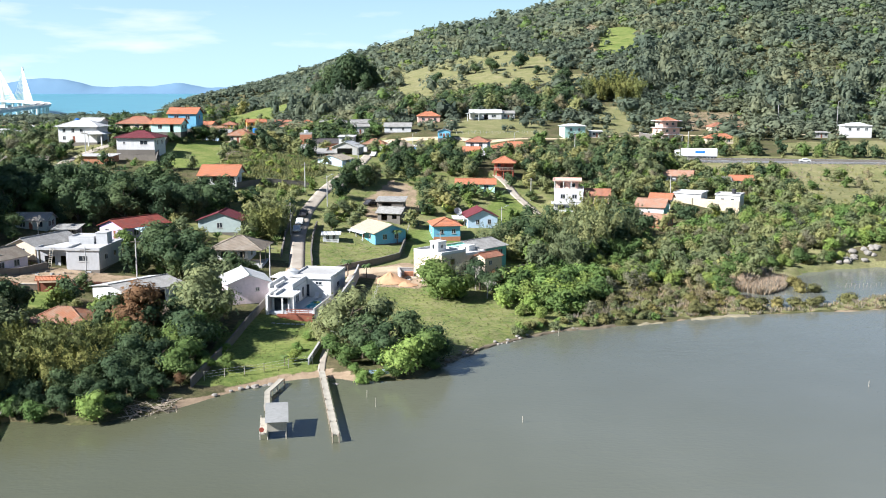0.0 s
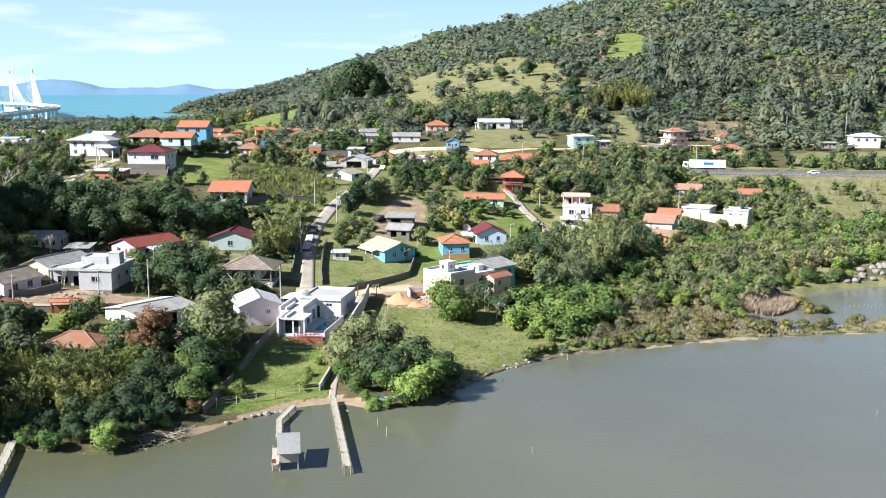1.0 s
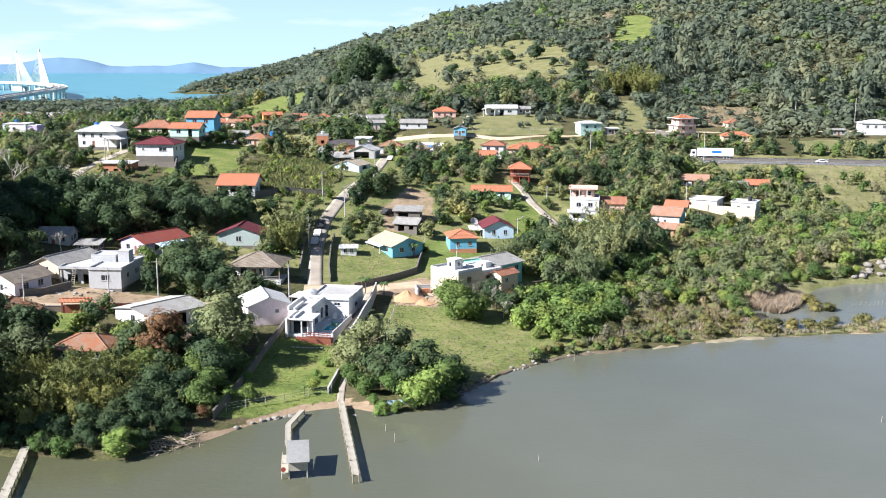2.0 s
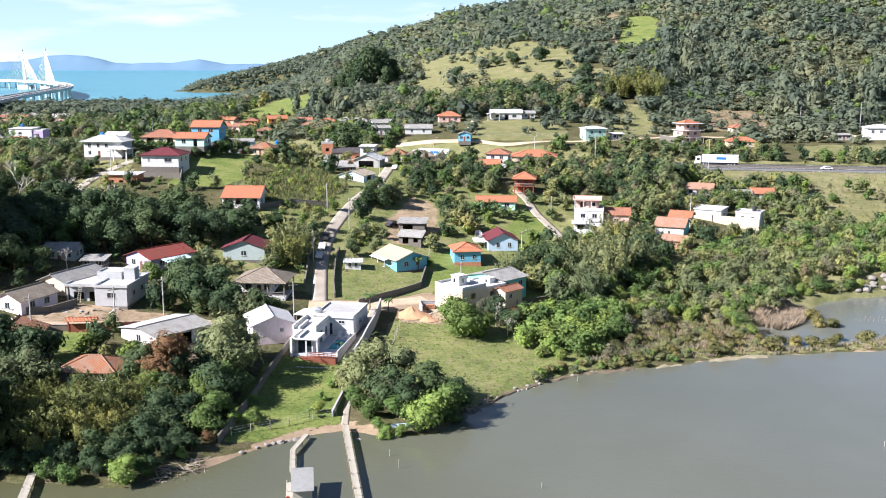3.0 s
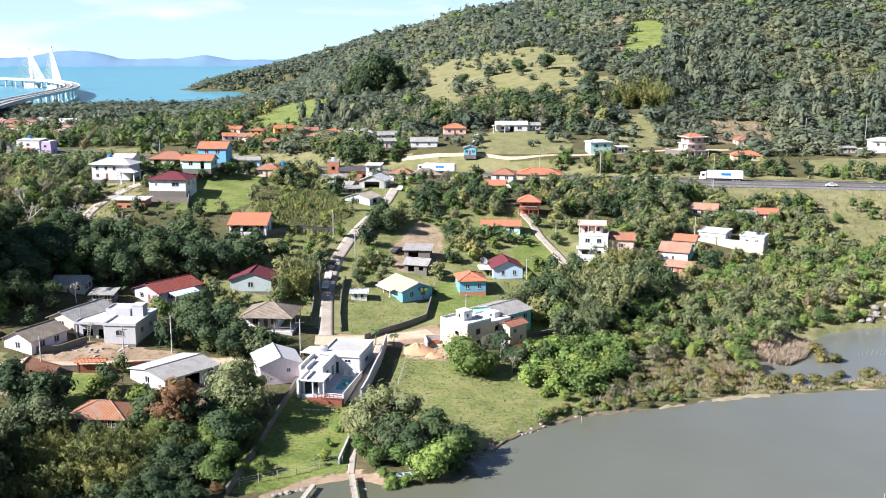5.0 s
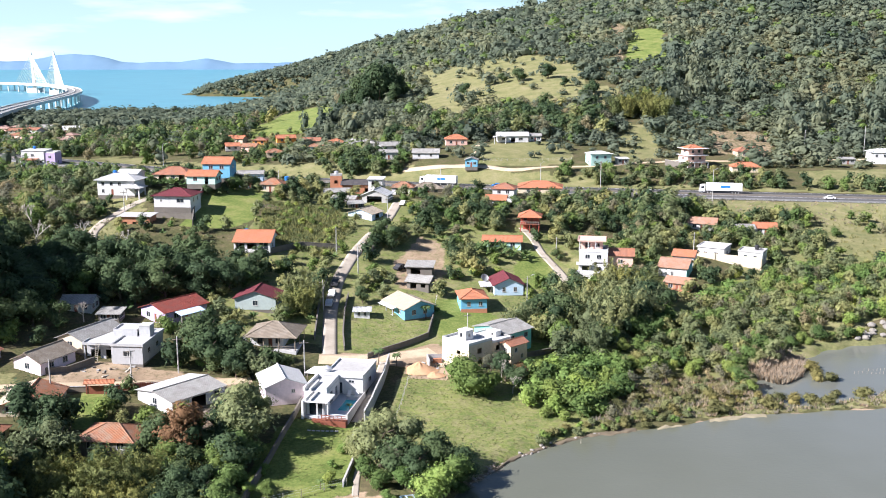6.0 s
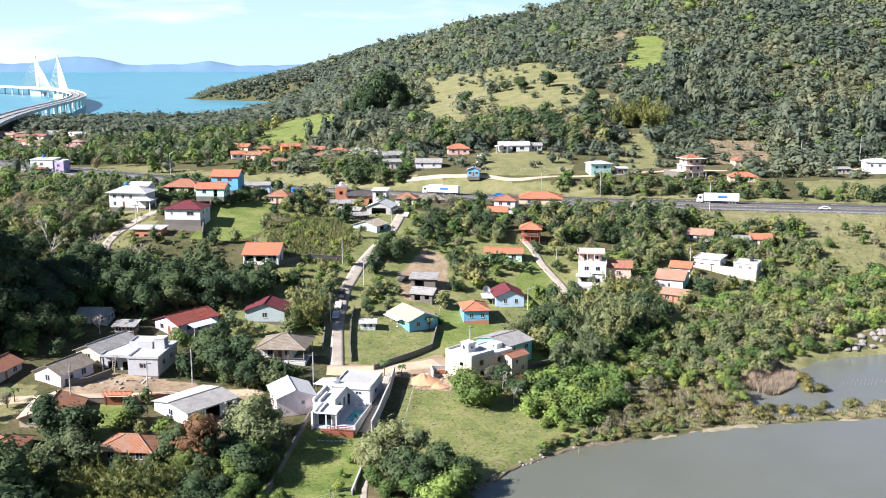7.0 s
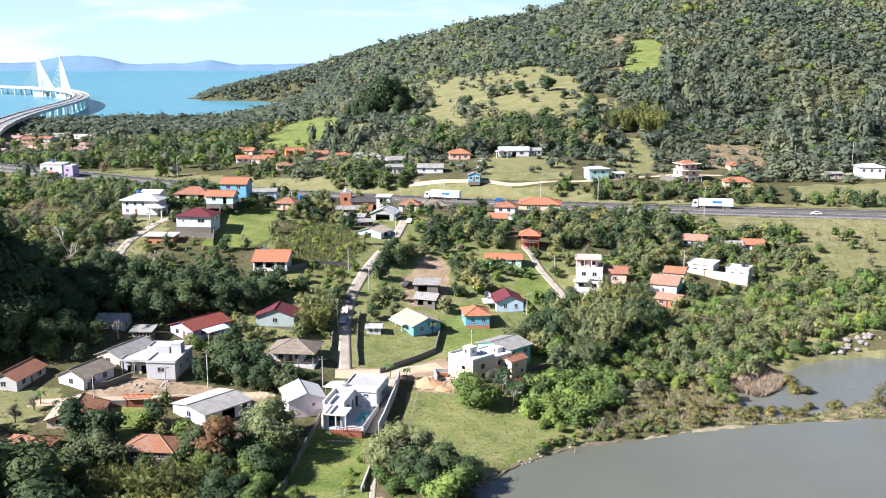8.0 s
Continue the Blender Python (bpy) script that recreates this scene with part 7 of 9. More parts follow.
# scattered bushes between the houses
wood([(-112, 165), (-40, 150), (-36, 200), (-30, 345), (-120, 350)], ["shrub", "green", "olive", "dark", "banana", "green_shrub"], 4.6, 0.45, 0.8, 40, keep=0.85)
wood([(-30, 236), (30, 246), (110, 280), (110, 336), (-22, 350), (-26, 300)], ["shrub", "fresh", "olive", "dark", "banana", "green", "grey"], 4.6, 0.45, 0.8, 41, keep=0.8)
wood([(14, 180), (60, 186), (62, 200), (100, 240), (140, 262), (120, 320), (96, 330), (50, 300), (20, 250)], ["fresh", "shrub", "olive", "marsh", "olive", "green"], 4.2, 0.5, 0.85, 42, keep=0.75)
# the thicket at the head of the jetties
for kind, x, y, s in (("green", -14.2, 142.6, 0.62), ("bright", -11.6, 137.0, 0.4), ("bright", -9.4, 137.8, 0.36), ("bright", -5.2, 140.0, 1.1), ("bright", -10.2, 142.6, 0.66), ("green", -7.2, 138.8, 0.45), ("dark", -8.4, 145.4, 0.9), ("green", -2.6, 144.6, 0.95), ("olive", -14.8, 150.5, 1.5), ("olive", -10.8, 152.0, 1.3),
                      ("rust", -10.6, 148.4, 0.62), ("grey", -11.8, 147.4, 0.95), ("dark", -4.6, 149.0, 1.0), ("dark", -0.8, 147.2, 0.8), ("green", -1.8, 143.6, 0.5), ("olive", -18.6, 153.0, 0.9), ("dark", -12.2, 146.2, 1.0), ("green", -16.4, 145.8, 0.7),
                      ("bright", -12.6, 139.4, 0.36), ("dark", -5.6, 153.0, 0.8)):
    put(kind, x, y, s, near=True)
# round trees on the meadow
for kind, x, y, s in (("dome", -0.2, 183.0, 1.05), ("green", 3.8, 184.6, 0.8), ("dark", 7.2, 191.0, 0.9), ("dark", 9.6, 187.0, 0.7), ("grey", 4.2, 193.6, 0.8), ("rust", 10.4, 191.6, 0.6)):
    put(kind, x, y, s, near=True)
# by the garden wall and the shed
for kind, x, y, s in (("olive", -40.0, 158.4, 1.6), ("olive", -37.8, 153.6, 1.5), ("green", -36.8, 149.6, 1.0), ("dark", -37.4, 145.4, 1.05), ("green", -37.2, 139.6, 0.85), ("green", -36.8, 134.6, 0.8), ("olive", -38.4, 165.0, 1.0), ("dark", -40.5, 155.0, 0.8), ("rust", -47.6, 150.4, 1.4), ("dark", -45.6, 153.6, 0.8), ("bamboo", -62.0, 139.0, 0.85), ("bright", -55.0, 121.4, 0.5), ("bright", -51.4, 119.8, 0.58), ("bright", -44.0, 120.0, 0.7),
                      ("green", -42.4, 122.0, 0.45), ("rust", -36.0, 131.4, 0.32), ("green_shrub", -38.7, 127.0, 0.6), ("shrub", -35.8, 133.2, 0.7), ("dark", -43.5, 129.0, 0.75), ("dark", -40.2, 136.0, 0.75), ("dark", -44.6, 135.5, 0.85)):
    put(kind, x, y, s, near=True)
for kind, x, y, s in (("dark", -52.0, 186.6, 1.2), ("dark", -47.6, 190.6, 1.3), ("dark", -55.0, 193.0, 1.4), ("dark", -46.2, 183.6, 0.85), ("olive", -57.2, 197.5, 0.9), ("bamboo", -38.4, 221.6, 1.2), ("bamboo_grey", -40.4, 226.0, 1.25), ("bamboo_grey", -37.6, 226.6, 1.05), ("bamboo", -42.0, 221.0, 1.0),
                      ("bare", -88.6, 247.0, 1.3), ("bare", -112.0, 246.0, 1.4), ("bare", -120.0, 262.0, 1.3), ("bare", -84.0, 204.0, 0.8), ("bare", -96.0, 214.0, 0.9), ("bare", -104.0, 258.0, 1.0), ("bare", 38.0, 238.0, 0.9), ("bare", -45.0, 165.0, 0.5), ("palm", -19.2, 196.6, 0.75), ("palm", -10.6, 227.4, 0.75), ("dark", -26.4, 233.0, 0.62), ("olive", -21.6, 238.0, 0.6), ("green", -8.6, 232.4, 0.4), ("palm", -15.4, 196.4, 0.6),
                      ("bright", -21.6, 155.4, 0.34), ("bright", -22.6, 149.6, 0.28), ("bright", -33.4, 146.5, 0.36), ("bright", -34.0, 139.5, 0.4), ("palm", -22.4, 172.0, 0.35), ("olive", -24.6, 246.5, 0.62), ("olive", -27.4, 241.0, 0.72),
                      ("dark", -22.0, 272.0, 1.0), ("dark", -25.6, 279.0, 0.9), ("olive", -20.6, 278.0, 0.9), ("bamboo_grey", 27.0, 217.0, 1.2), ("bamboo_grey", 31.0, 215.4, 1.25), ("bamboo_grey", 36.0, 225.0, 1.5), ("bamboo_grey", 41.0, 230.0, 1.5), ("bamboo_grey", 32.0, 222.0, 1.4), ("dark", 15.0, 224.0, 1.15),
                      ("dark", 19.0, 221.4, 1.1), ("dark", 23.0, 226.0, 1.3), ("dark", 17.6, 229.0, 1.2), ("dark", 43.0, 239.0, 1.4), ("dark", 47.0, 236.0, 1.2), ("bamboo", 40.0, 253.0, 1.4), ("bamboo", 45.0, 250.0, 1.25), ("bamboo_grey", 36.0, 254.0, 1.2), ("bare", 6.4, 190.4, 0.9), ("bare", 8.4, 185.0, 0.6), ("dark", -74.4, 154.6, 1.3), ("dark", -71.4, 154.0, 1.15), ("olive", -66.0, 146.0, 1.2), ("olive", -70.0, 143.0, 1.1), ("dark", -84.0, 141.0, 1.0), ("grey", -89.0, 160.0, 0.6), ("palm", -87.4, 168.0, 0.6), ("grey", -87.6, 165.4, 0.55), ("bare", -77.6, 142.0, 0.8), ("fresh", -22.4, 144.4, 0.5), ("palm", -23.4, 142.0, 0.36), ("green", -31.2, 139.0, 0.45), ("green", -35.6, 141.6, 0.4)):
    put(kind, x, y, s, near=True)
for i in range(16):
    put("banana", 2 + (i % 6) * 2.6 + PRNG.uniform(-0.8, 0.8), 275 + (i // 6) * 2.8 + PRNG.uniform(-1, 1), PRNG.uniform(0.8, 1.1))
for i in range(14):
    put("banana", -108 + (i % 7) * 2.6 + PRNG.uniform(-0.9, 0.9), 308 + (i // 7) * 3.2 + PRNG.uniform(-1, 1), PRNG.uniform(0.9, 1.2))
# dark growth hanging over the water's edge, standing in for shaded gaps
for x, y, k in ((-63.0, 121.6, 0.55), (-60.2, 122.4, 0.5), (-57.8, 122.6, 0.48), (-55.2, 124.4, 0.5), (-52.8, 123.6, 0.52), (-50.0, 123.2, 0.5), (-48.0, 121.4, 0.44), (-47.2, 124.6, 0.55), (-44.8, 123.8, 0.5), (-42.4, 125.2, 0.5), (-40.4, 126.0, 0.46), (-39.6, 128.8, 0.5),
                (-46.6, 128.0, 0.6), (-50.4, 126.8, 0.6), (-37.8, 129.2, 0.4), (-54.0, 121.2, 0.36), (-41.2, 123.2, 0.36)):
    put("dark", x, y, k, near=True)
for i in range(26):
    x = 12 + i * 1.2 + PRNG.uniform(-0.5, 0.5)
    y = float(np.interp(x, SHORE_X, SHORE_Y)) + PRNG.uniform(0.8, 4.0)
    put(("shrub", "green_shrub", "marsh")[i % 3], x, y, PRNG.uniform(0.45, 0.85), near=True)
# growth round the far rim of the tidal pool
for i in range(34):
    a = radians(70 + i * 4.0)
    x = 84 + 23 * 1.24 * math.cos(a) + PRNG.uniform(-1.2, 1.2)
    y = 209 + 0.45 * (x - 84) + 13.5 * 1.24 * math.sin(a) + PRNG.uniform(-0.8, 1.2)
    if gz(x, y) > 0.0:
        put(("fresh", "marsh", "green", "shrub")[i % 4], x, y, PRNG.uniform(0.45, 0.8), near=i % 2 == 0)
# planting round the knoll houses
for k, (x, y, s) in enumerate(((-77.4, 309.6, 0.75), (-75.6, 314.4, 0.8), (-73.0, 318.6, 0.7), (-79.2, 305.8, 0.6), (-82.4, 304.4, 0.5), (-70.8, 323.0, 0.75), (-76.6, 322.0, 0.8), (-72.2, 327.6, 0.9), (-60.2, 314.6, 0.6), (-57.4, 319.4, 0.8), (-68.6, 315.4, 0.5),
                               (-114.6, 296.2, 0.5), (-110.2, 295.0, 0.45), (-118.0, 298.4, 0.6), (-119.4, 306.0, 0.8), (-116.2, 292.4, 0.6), (-112.0, 288.6, 0.55), (-108.6, 282.6, 0.5), (-110.8, 276.8, 0.6), (-66.2, 294.6, 0.4), (-63.6, 303.6, 0.5), (-61.4, 309.0, 0.55), (-86.4, 327.4, 0.7), (-92.0, 326.0, 0.8), (-100.4, 324.6, 0.8))):
    put(("dark", "green", "olive", "shrub")[k % 4], x, y, s, near=True)
# marsh islets
for x, y, s in ((73.6, 201.0, 0.95), (76.5, 200.2, 0.9), (74.5, 206.5, 0.9), (75.0, 209.5, 0.8), (79.5, 190.6, 1.0), (73.4, 190.0, 0.7), (61.0, 187.4, 0.9), (64.0, 186.4, 0.9), (67.6, 185.6, 0.95), (70.2, 185.2, 0.8), (58.0, 181.8, 1.0)):
    put("marsh", x, y, s, z=max(0.0, gz(x, y)), near=True)


# ---- the hill's forest ----
def hill_forest():
    rng = np.random.RandomState(33)
    open_land = [HIGH_FIELD, WEST_FIELD, UPPER_PASTURE, FIRE_BREAK, HILL_LAWN, NORTH_PASTURE, VERGE, BANK, EAST_PASTURE, BURNT, SCAR, WEST_STRIP]
    for y0, y1, step, lo, hi in ((446, 600, 5.1, 0.6, 1.1), (600, 800, 6.0, 0.72, 1.25), (800, 1080, 8.0, 0.95, 1.5), (1080, 1440, 11.0, 1.3, 1.95), (1440, 1860, 15.0, 1.6, 2.3)):
        for y in np.arange(y0, y1, step):
            half = 0.46 * (y + 30) + 14
            xs = np.arange(-half - 12, half + 6, step)
            px = xs + rng.uniform(-0.5, 0.5, len(xs)) * step
            py = y + rng.uniform(-0.5, 0.5, len(xs)) * step
            zz = ground_z(px, py)
            sc = rng.uniform(lo, hi, len(xs))
            keep = rng.uniform(0, 1, len(xs))
            for a, b, z, s, k in zip(px, py, zz, sc, keep):
                if z < 1.2 or highway_off(a, b) < 22 or (y < 500 and not free_of(a, b, 3.0)) or (y < 900 and not free_of(a, b, 1.0)):
                    continue
                if in_any(open_land, a + 9 * float(wobble(a, b, 9.0)), b + 16 * float(wobble(b, a, 12.0))):
                    if k > (0.13 + 0.6 * max(0.0, float(wobble(a, b, 17.0)) - 0.15) if b > 560 else 0.07) or inside(HIGH_FIELD, a, b) or inside(WEST_FIELD, a, b):
                        continue
                if a < -250 - (b - 634) * 0.4 and 610 < b < 900 and k > 0.25:
                    continue
                if y < 480 and -20 < a < 120 and k > 0.25:
                    continue
                if a < -130 and b < 548 + 6 * float(wobble(a, b, 14.0)) and k > 0.12:
                    continue
                v, f = (FAR if b < 640 else FARTHEST)[rng.randint(8)]
                patch = 0.5 + 0.5 * float(wobble(a, b, 38.0)) + 0.25 * float(wobble(a + 400, b, 13.0))
                if b > 820 and a < -170:
                    s = s * 0.72
                elif a < -134 and b < 660:
                    own = ("dark", "green", "olive", "far", "grey", "green")[rng.randint(6)]
                    if rng.uniform() < 0.3:
                        add_joined(own if own != "far" else "dark", THIN["dark"][rng.randint(3)], a, b, z - 0.4, rng.uniform(0.7, 1.3), rng.uniform(0.9, 1.3))
                    else:
                        add_joined(own, FAR[rng.randint(8)], a, b, z - 0.4, rng.uniform(0.7, 1.5), rng.uniform(0.8, 1.3), rng.uniform(0.1, 0.8))
                    continue
                elif a < -90 and b < 820:
                    if rng.uniform() < 0.42:
                        continue
                    if b < 620 and (a > -175 or rng.uniform() < 0.4):
                        if rng.uniform() < 0.3:
                            continue
                        own = ("dark", "green", "olive", "green")[rng.randint(4)]
                        add_joined(own, THIN[own][rng.randint(3)], a, b, z - 0.4, rng.uniform(0.4, 0.8), rng.uniform(0.8, 1.1))
                        continue
                    if b < 720:
                        own = ("dark", "green", "olive", "dark", "green", "grey")[rng.randint(6)]
                        add_joined(own, THIN[own][rng.randint(3)], a, b, z - 0.4, rng.uniform(0.8, 1.75), rng.uniform(0.85, 1.25))
                        continue
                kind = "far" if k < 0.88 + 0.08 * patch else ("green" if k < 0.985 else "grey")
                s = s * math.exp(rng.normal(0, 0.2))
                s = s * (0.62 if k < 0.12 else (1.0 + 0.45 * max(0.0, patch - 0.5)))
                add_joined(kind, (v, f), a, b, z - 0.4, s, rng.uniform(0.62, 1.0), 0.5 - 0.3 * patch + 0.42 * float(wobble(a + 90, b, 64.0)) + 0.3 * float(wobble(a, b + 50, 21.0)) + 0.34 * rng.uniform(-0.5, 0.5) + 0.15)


hill_forest()
# low forest on the cape that runs out into the bay
rng = np.random.RandomState(77)
for y in np.arange(840, 1900, 9.0):
    for x in np.arange(-560, -140, 7.0 if y > 1250 else 14.0):
        a, b = x + rng.uniform(-4, 4), y + rng.uniform(-4, 4)
        z = gz(a, b)
        if z > (1.2 if b < 1250 else 0.1) and (a > -250 - (b - 634) * 0.4 or b > 900):
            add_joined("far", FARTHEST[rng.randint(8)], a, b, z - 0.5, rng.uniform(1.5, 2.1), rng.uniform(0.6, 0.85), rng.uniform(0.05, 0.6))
# stands of taller, slender trees on the hill's foot
for poly, count, seed in (([(96, 560), (150, 560), (190, 620), (170, 680), (120, 650)], 90, 71), ([(150, 500), (230, 500), (260, 580), (190, 590)], 70, 72), ([(-40, 690), (10, 800), (60, 860), (0, 900), (-60, 800)], 60, 73), ([(-130, 560), (-60, 548), (-50, 590), (-100, 600)], 30, 74)):
    rng = np.random.RandomState(seed)
    for _ in range(count):
        x, y = rng.uniform(min(p[0] for p in poly), max(p[0] for p in poly)), rng.uniform(min(p[1] for p in poly), max(p[1] for p in poly))
        if inside(poly, x, y) and not in_any([UPPER_PASTURE, HIGH_FIELD, WEST_FIELD, BURNT, FIRE_BREAK], x, y) and free_of(x, y, 4.0):
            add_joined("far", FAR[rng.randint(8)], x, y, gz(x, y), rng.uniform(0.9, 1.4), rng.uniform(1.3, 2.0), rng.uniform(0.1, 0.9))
for x, y, s, t in ((-80, 664, 0.7, 1.0), (-73, 660, 0.9, 1.2), (-66, 652, 1.05, 1.25), (-59, 650, 1.1, 1.3), (-52, 654, 1.0, 1.2), (-46, 660, 0.85, 1.0), (-64, 668, 1.1, 1.2), (-55, 670, 1.05, 1.15), (-70, 645, 0.8, 0.9), (-49, 646, 0.75, 0.9), (-86, 668, 0.5, 1.2)):
    put("pine", x, y, s, stretch=t, near=True)
for x, y, s in ((80, 548, 1.5), (86, 546, 1.5), (92, 552, 1.6), (99, 548, 1.7), (104, 543, 1.5), (97, 542, 1.4)):
    put("bamboo", x, y, s * 1.35, near=True)
for x, y, s in ((50, 645, 1.5), (31, 646, 1.35), (-4, 631, 1.2), (21, 651, 1.0), (68, 583, 1.6), (58, 620, 0.9), (33, 645, 1.1), (74, 600, 1.2)):
    put("dark", x, y, s, near=True)


def tufts(poly, kind, count, lo, hi, seed, avoid=(), wet=False):
    """Rough grass and weeds: small fans of blades."""
    rng = np.random.RandomState(seed)
    xs, ys = [p[0] for p in poly], [p[1] for p in poly]
    x, y = rng.uniform(min(xs), max(xs), count), rng.uniform(min(ys), max(ys), count)
    ok = inside(poly, x, y) & (y - np.interp(x, SHORE_X, SHORE_Y) > 0.3) & ((pond(x, y) < 0.3) | wet) & (highway_off(x, y) > 13)
    for p in avoid:
        ok &= ~inside(p, x, y)
    ok &= ~((y > 194) & (y < 322) & (np.abs(x - np.interp(y, LANE_Y, LANE_X)) < 2.6))
    for hx, hy, hr in FOOTPRINTS:
        ok &= (x - hx) ** 2 + (y - hy) ** 2 > (hr * 0.85) ** 2
    x, y = x[ok], y[ok]
    z = np.maximum(ground_z(x, y), -0.05) if wet else ground_z(x, y)
    for a, b, c in zip(x, y, z):
        s = rng.uniform(lo, hi)
        add_joined(kind, blades(12, s, rng, 0.5, 0.08), a, b, c - 0.02, 1.0, 1.0)


SLOPES = [(-115, 150), (-40, 128), (-36, 200), (-28, 345), (-120, 350)]
tufts(SLOPES, "grass", 2200, 0.35, 0.8, 60, LAWNS + BARE)
tufts([(-30, 214), (20, 180), (110, 270), (118, 340), (-22, 352)], "grass", 2400, 0.3, 0.6, 61, LAWNS + BARE)
tufts(MARSH, "reed", 4200, 0.5, 1.0, 62)
tufts(MARSH, "grass", 4200, 0.4, 0.85, 63)
tufts(EAST_PASTURE, "grass", 2200, 0.4, 0.9, 64)
tufts(MEADOW, "grass", 3000, 0.14, 0.34, 68)
tufts(GARDEN_LAWN, "grass", 1200, 0.10, 0.25, 69)
tufts(SLOPE, "grass", 3200, 0.6, 1.3, 75)
tufts(BLUE_LAWN, "grass", 900, 0.12, 0.3, 70)
tufts([(60, 202), (65, 197.5), (71, 203), (75, 214), (70, 216), (63, 209)], "reed", 2400, 1.0, 1.9, 66, wet=True)
tufts(BANK, "reed", 500, 0.4, 0.9, 65)
tufts([(-160, 255), (-96, 255), (-96, 300), (-110, 330), (-160, 330)], "grass", 900, 0.4, 1.0, 67)
finish_joined()

# ---- roads ----
ribbon("village_lane", LANE_X, LANE_Y, 3.3, LANE, "pale worn concrete lane climbing between the houses")
ribbon("yard_track", [-32.0, -27.0, -21.0, -14.0, -8.0], [198.0, 198.4, 199.5, 203.0, 207.0], 5.2, TRACK, "sandy yard track at the foot of the lane")
ribbon("dirt_path", [16.0, 19.4, 20.6, 24.2, 26.4, 27.4], [300.0, 292.0, 282.0, 273.5, 264.0, 256.0], 2.6, LANE, "pale path descending past the lawns")
ribbon("hill_track", [-30, 3, 21, 42, 63, 82, 98, 118, 140, 186], [441, 437, 431.5, 437, 443, 453, 460, 459, 462, 464], 2.5, TRACK, "sandy track along the foot of the hill")
ribbon("farm_track", [2, 3, 4, 8], [440, 455, 478, 490], 3.0, TRACK, "sandy farm track up the grassy rise")
ribbon("knoll_lane", [-98, -104.5, -105, -103.6, -99, -93.5, -91], [248, 264, 276, 291, 299, 304, 306], 2.8, LANE, "pale lane climbing the knoll")
ribbon("lower_track", [-90, -76, -62, -50, -43], [168, 172.5, 176.5, 180, 183], 3.2, TRACK, "earth track between the lower houses")
ribbon("driveway", [-18.3, -18.8, -19.9, -20.8], [198, 186, 174, 168], 1.7, LANE, "pale garden driveway beside the wall")
HX = list(np.linspace(-420, 600, 60))
HY = list(np.interp(HX, HIGHWAY_X, HIGHWAY_Y))
HIGHWAY = ribbon("highway", HX, HY, 24.0, ASPHALT, "grey asphalt dual carriageway with hard shoulders", 0.08, 6.0, HIGHWAY_Z)[1]


def along(off):
    out = []
    for i, p in enumerate(HIGHWAY):
        a, b = HIGHWAY[max(0, i - 1)], HIGHWAY[min(len(HIGHWAY) - 1, i + 1)]
        d = math.hypot(b[0] - a[0], b[1] - a[1])
        out.append((p[0] - (b[1] - a[1]) / d * off, p[1] + (b[0] - a[0]) / d * off))
    return out


def strip(name, off, width, z0, z1, mat, label):
    bm = B()
    lo = along(off)
    hi = along(off + width)
    rows = [[bm.verts.new((*a, HIGHWAY_Z + z0)), bm.verts.new((*a, HIGHWAY_Z + z1)), bm.verts.new((*b, HIGHWAY_Z + z1)), bm.verts.new((*b, HIGHWAY_Z + z0))] for a, b in zip(lo, hi)]
    for p, q in zip(rows, rows[1:]):
        for k in range(3):
            bm.faces.new((p[k], q[k], q[k + 1], p[k + 1]))
    tagged(link(name, bm, mat), label, "road marking" if z1 < 0.2 else "barrier", kind="structure")


for off in (-11.0, -1.6, 1.4, 10.8):
    strip("edge_line", off, 0.22, 0.05, 0.09, LINE_PAINT, "worn white edge line along the highway")
strip("median_barrier", -0.35, 0.7, 0.0, 0.75, RENDER_WALL, "low concrete median barrier along the highway")
strip("guard_rail", -12.0, 0.16, 0.4, 0.7, OLD_STEEL, "grey steel guard rail along the highway")


# ---- jetties ----
def plank_walk(name, pts, width, z, label, rail=True):
    """Timber walkway on piles, plank by plank."""
    root = new(name)
    root.matrix_basis = pose(pts[0][0], pts[0][1], 0)
    tagged(root, label, "jetty")
    ox, oy = pts[0]
    for (ax, ay), (bx, by) in zip(pts, pts[1:]):
        n = max(1, int(math.hypot(bx - ax, by - ay) / 0.34))
        yaw = math.atan2(by - ay, bx - ax)
        me = None
        for i in range(n):
            t = (i + 0.5) / n
            cx, cy = ax + (bx - ax) * t - ox, ay + (by - ay) * t - oy
            if me is None:
                bm = B()
                block(bm, -0.155, -width / 2, -0.05, 0.155, width / 2, 0.0)
                o = part("plank", bm, WOOD_PALE, root)
                me = o.data
            else:
                o = new("plank", me)
                o.parent = root
            o.matrix_basis = pose(cx, cy, z + 0.012 * math.sin(i * 7.3), 0.8 * math.sin(i * 3.1), 0, math.degrees(yaw) + 1.2 * math.sin(i * 2.3))
        k = max(1, int(math.hypot(bx - ax, by - ay) / 2.2))
        for i in range(k + 1):
            t = i / k
            for s in (-1, 1):
                px = ax + (bx - ax) * t - ox - math.sin(yaw) * s * width * 0.45
                py = ay + (by - ay) * t - oy + math.cos(yaw) * s * width * 0.45
                bm = B()
                tube(bm, (px, py, -2.0), (px, py, z + (0.25 if rail and i % 2 == 0 else -0.03)), 0.075, 0.07, 7)
                part("timber_pole", bm, WOOD, root)
        for s in (-1, 1):
            dx, dy = -math.sin(yaw) * s * width * 0.42, math.cos(yaw) * s * width * 0.42
            bm = B()
            tube(bm, (ax - ox + dx, ay - oy + dy, z - 0.13), (bx - ox + dx, by - oy + dy, z - 0.13), 0.07, 0.07, 4)
            part("bearer", bm, WOOD, root)
    return root


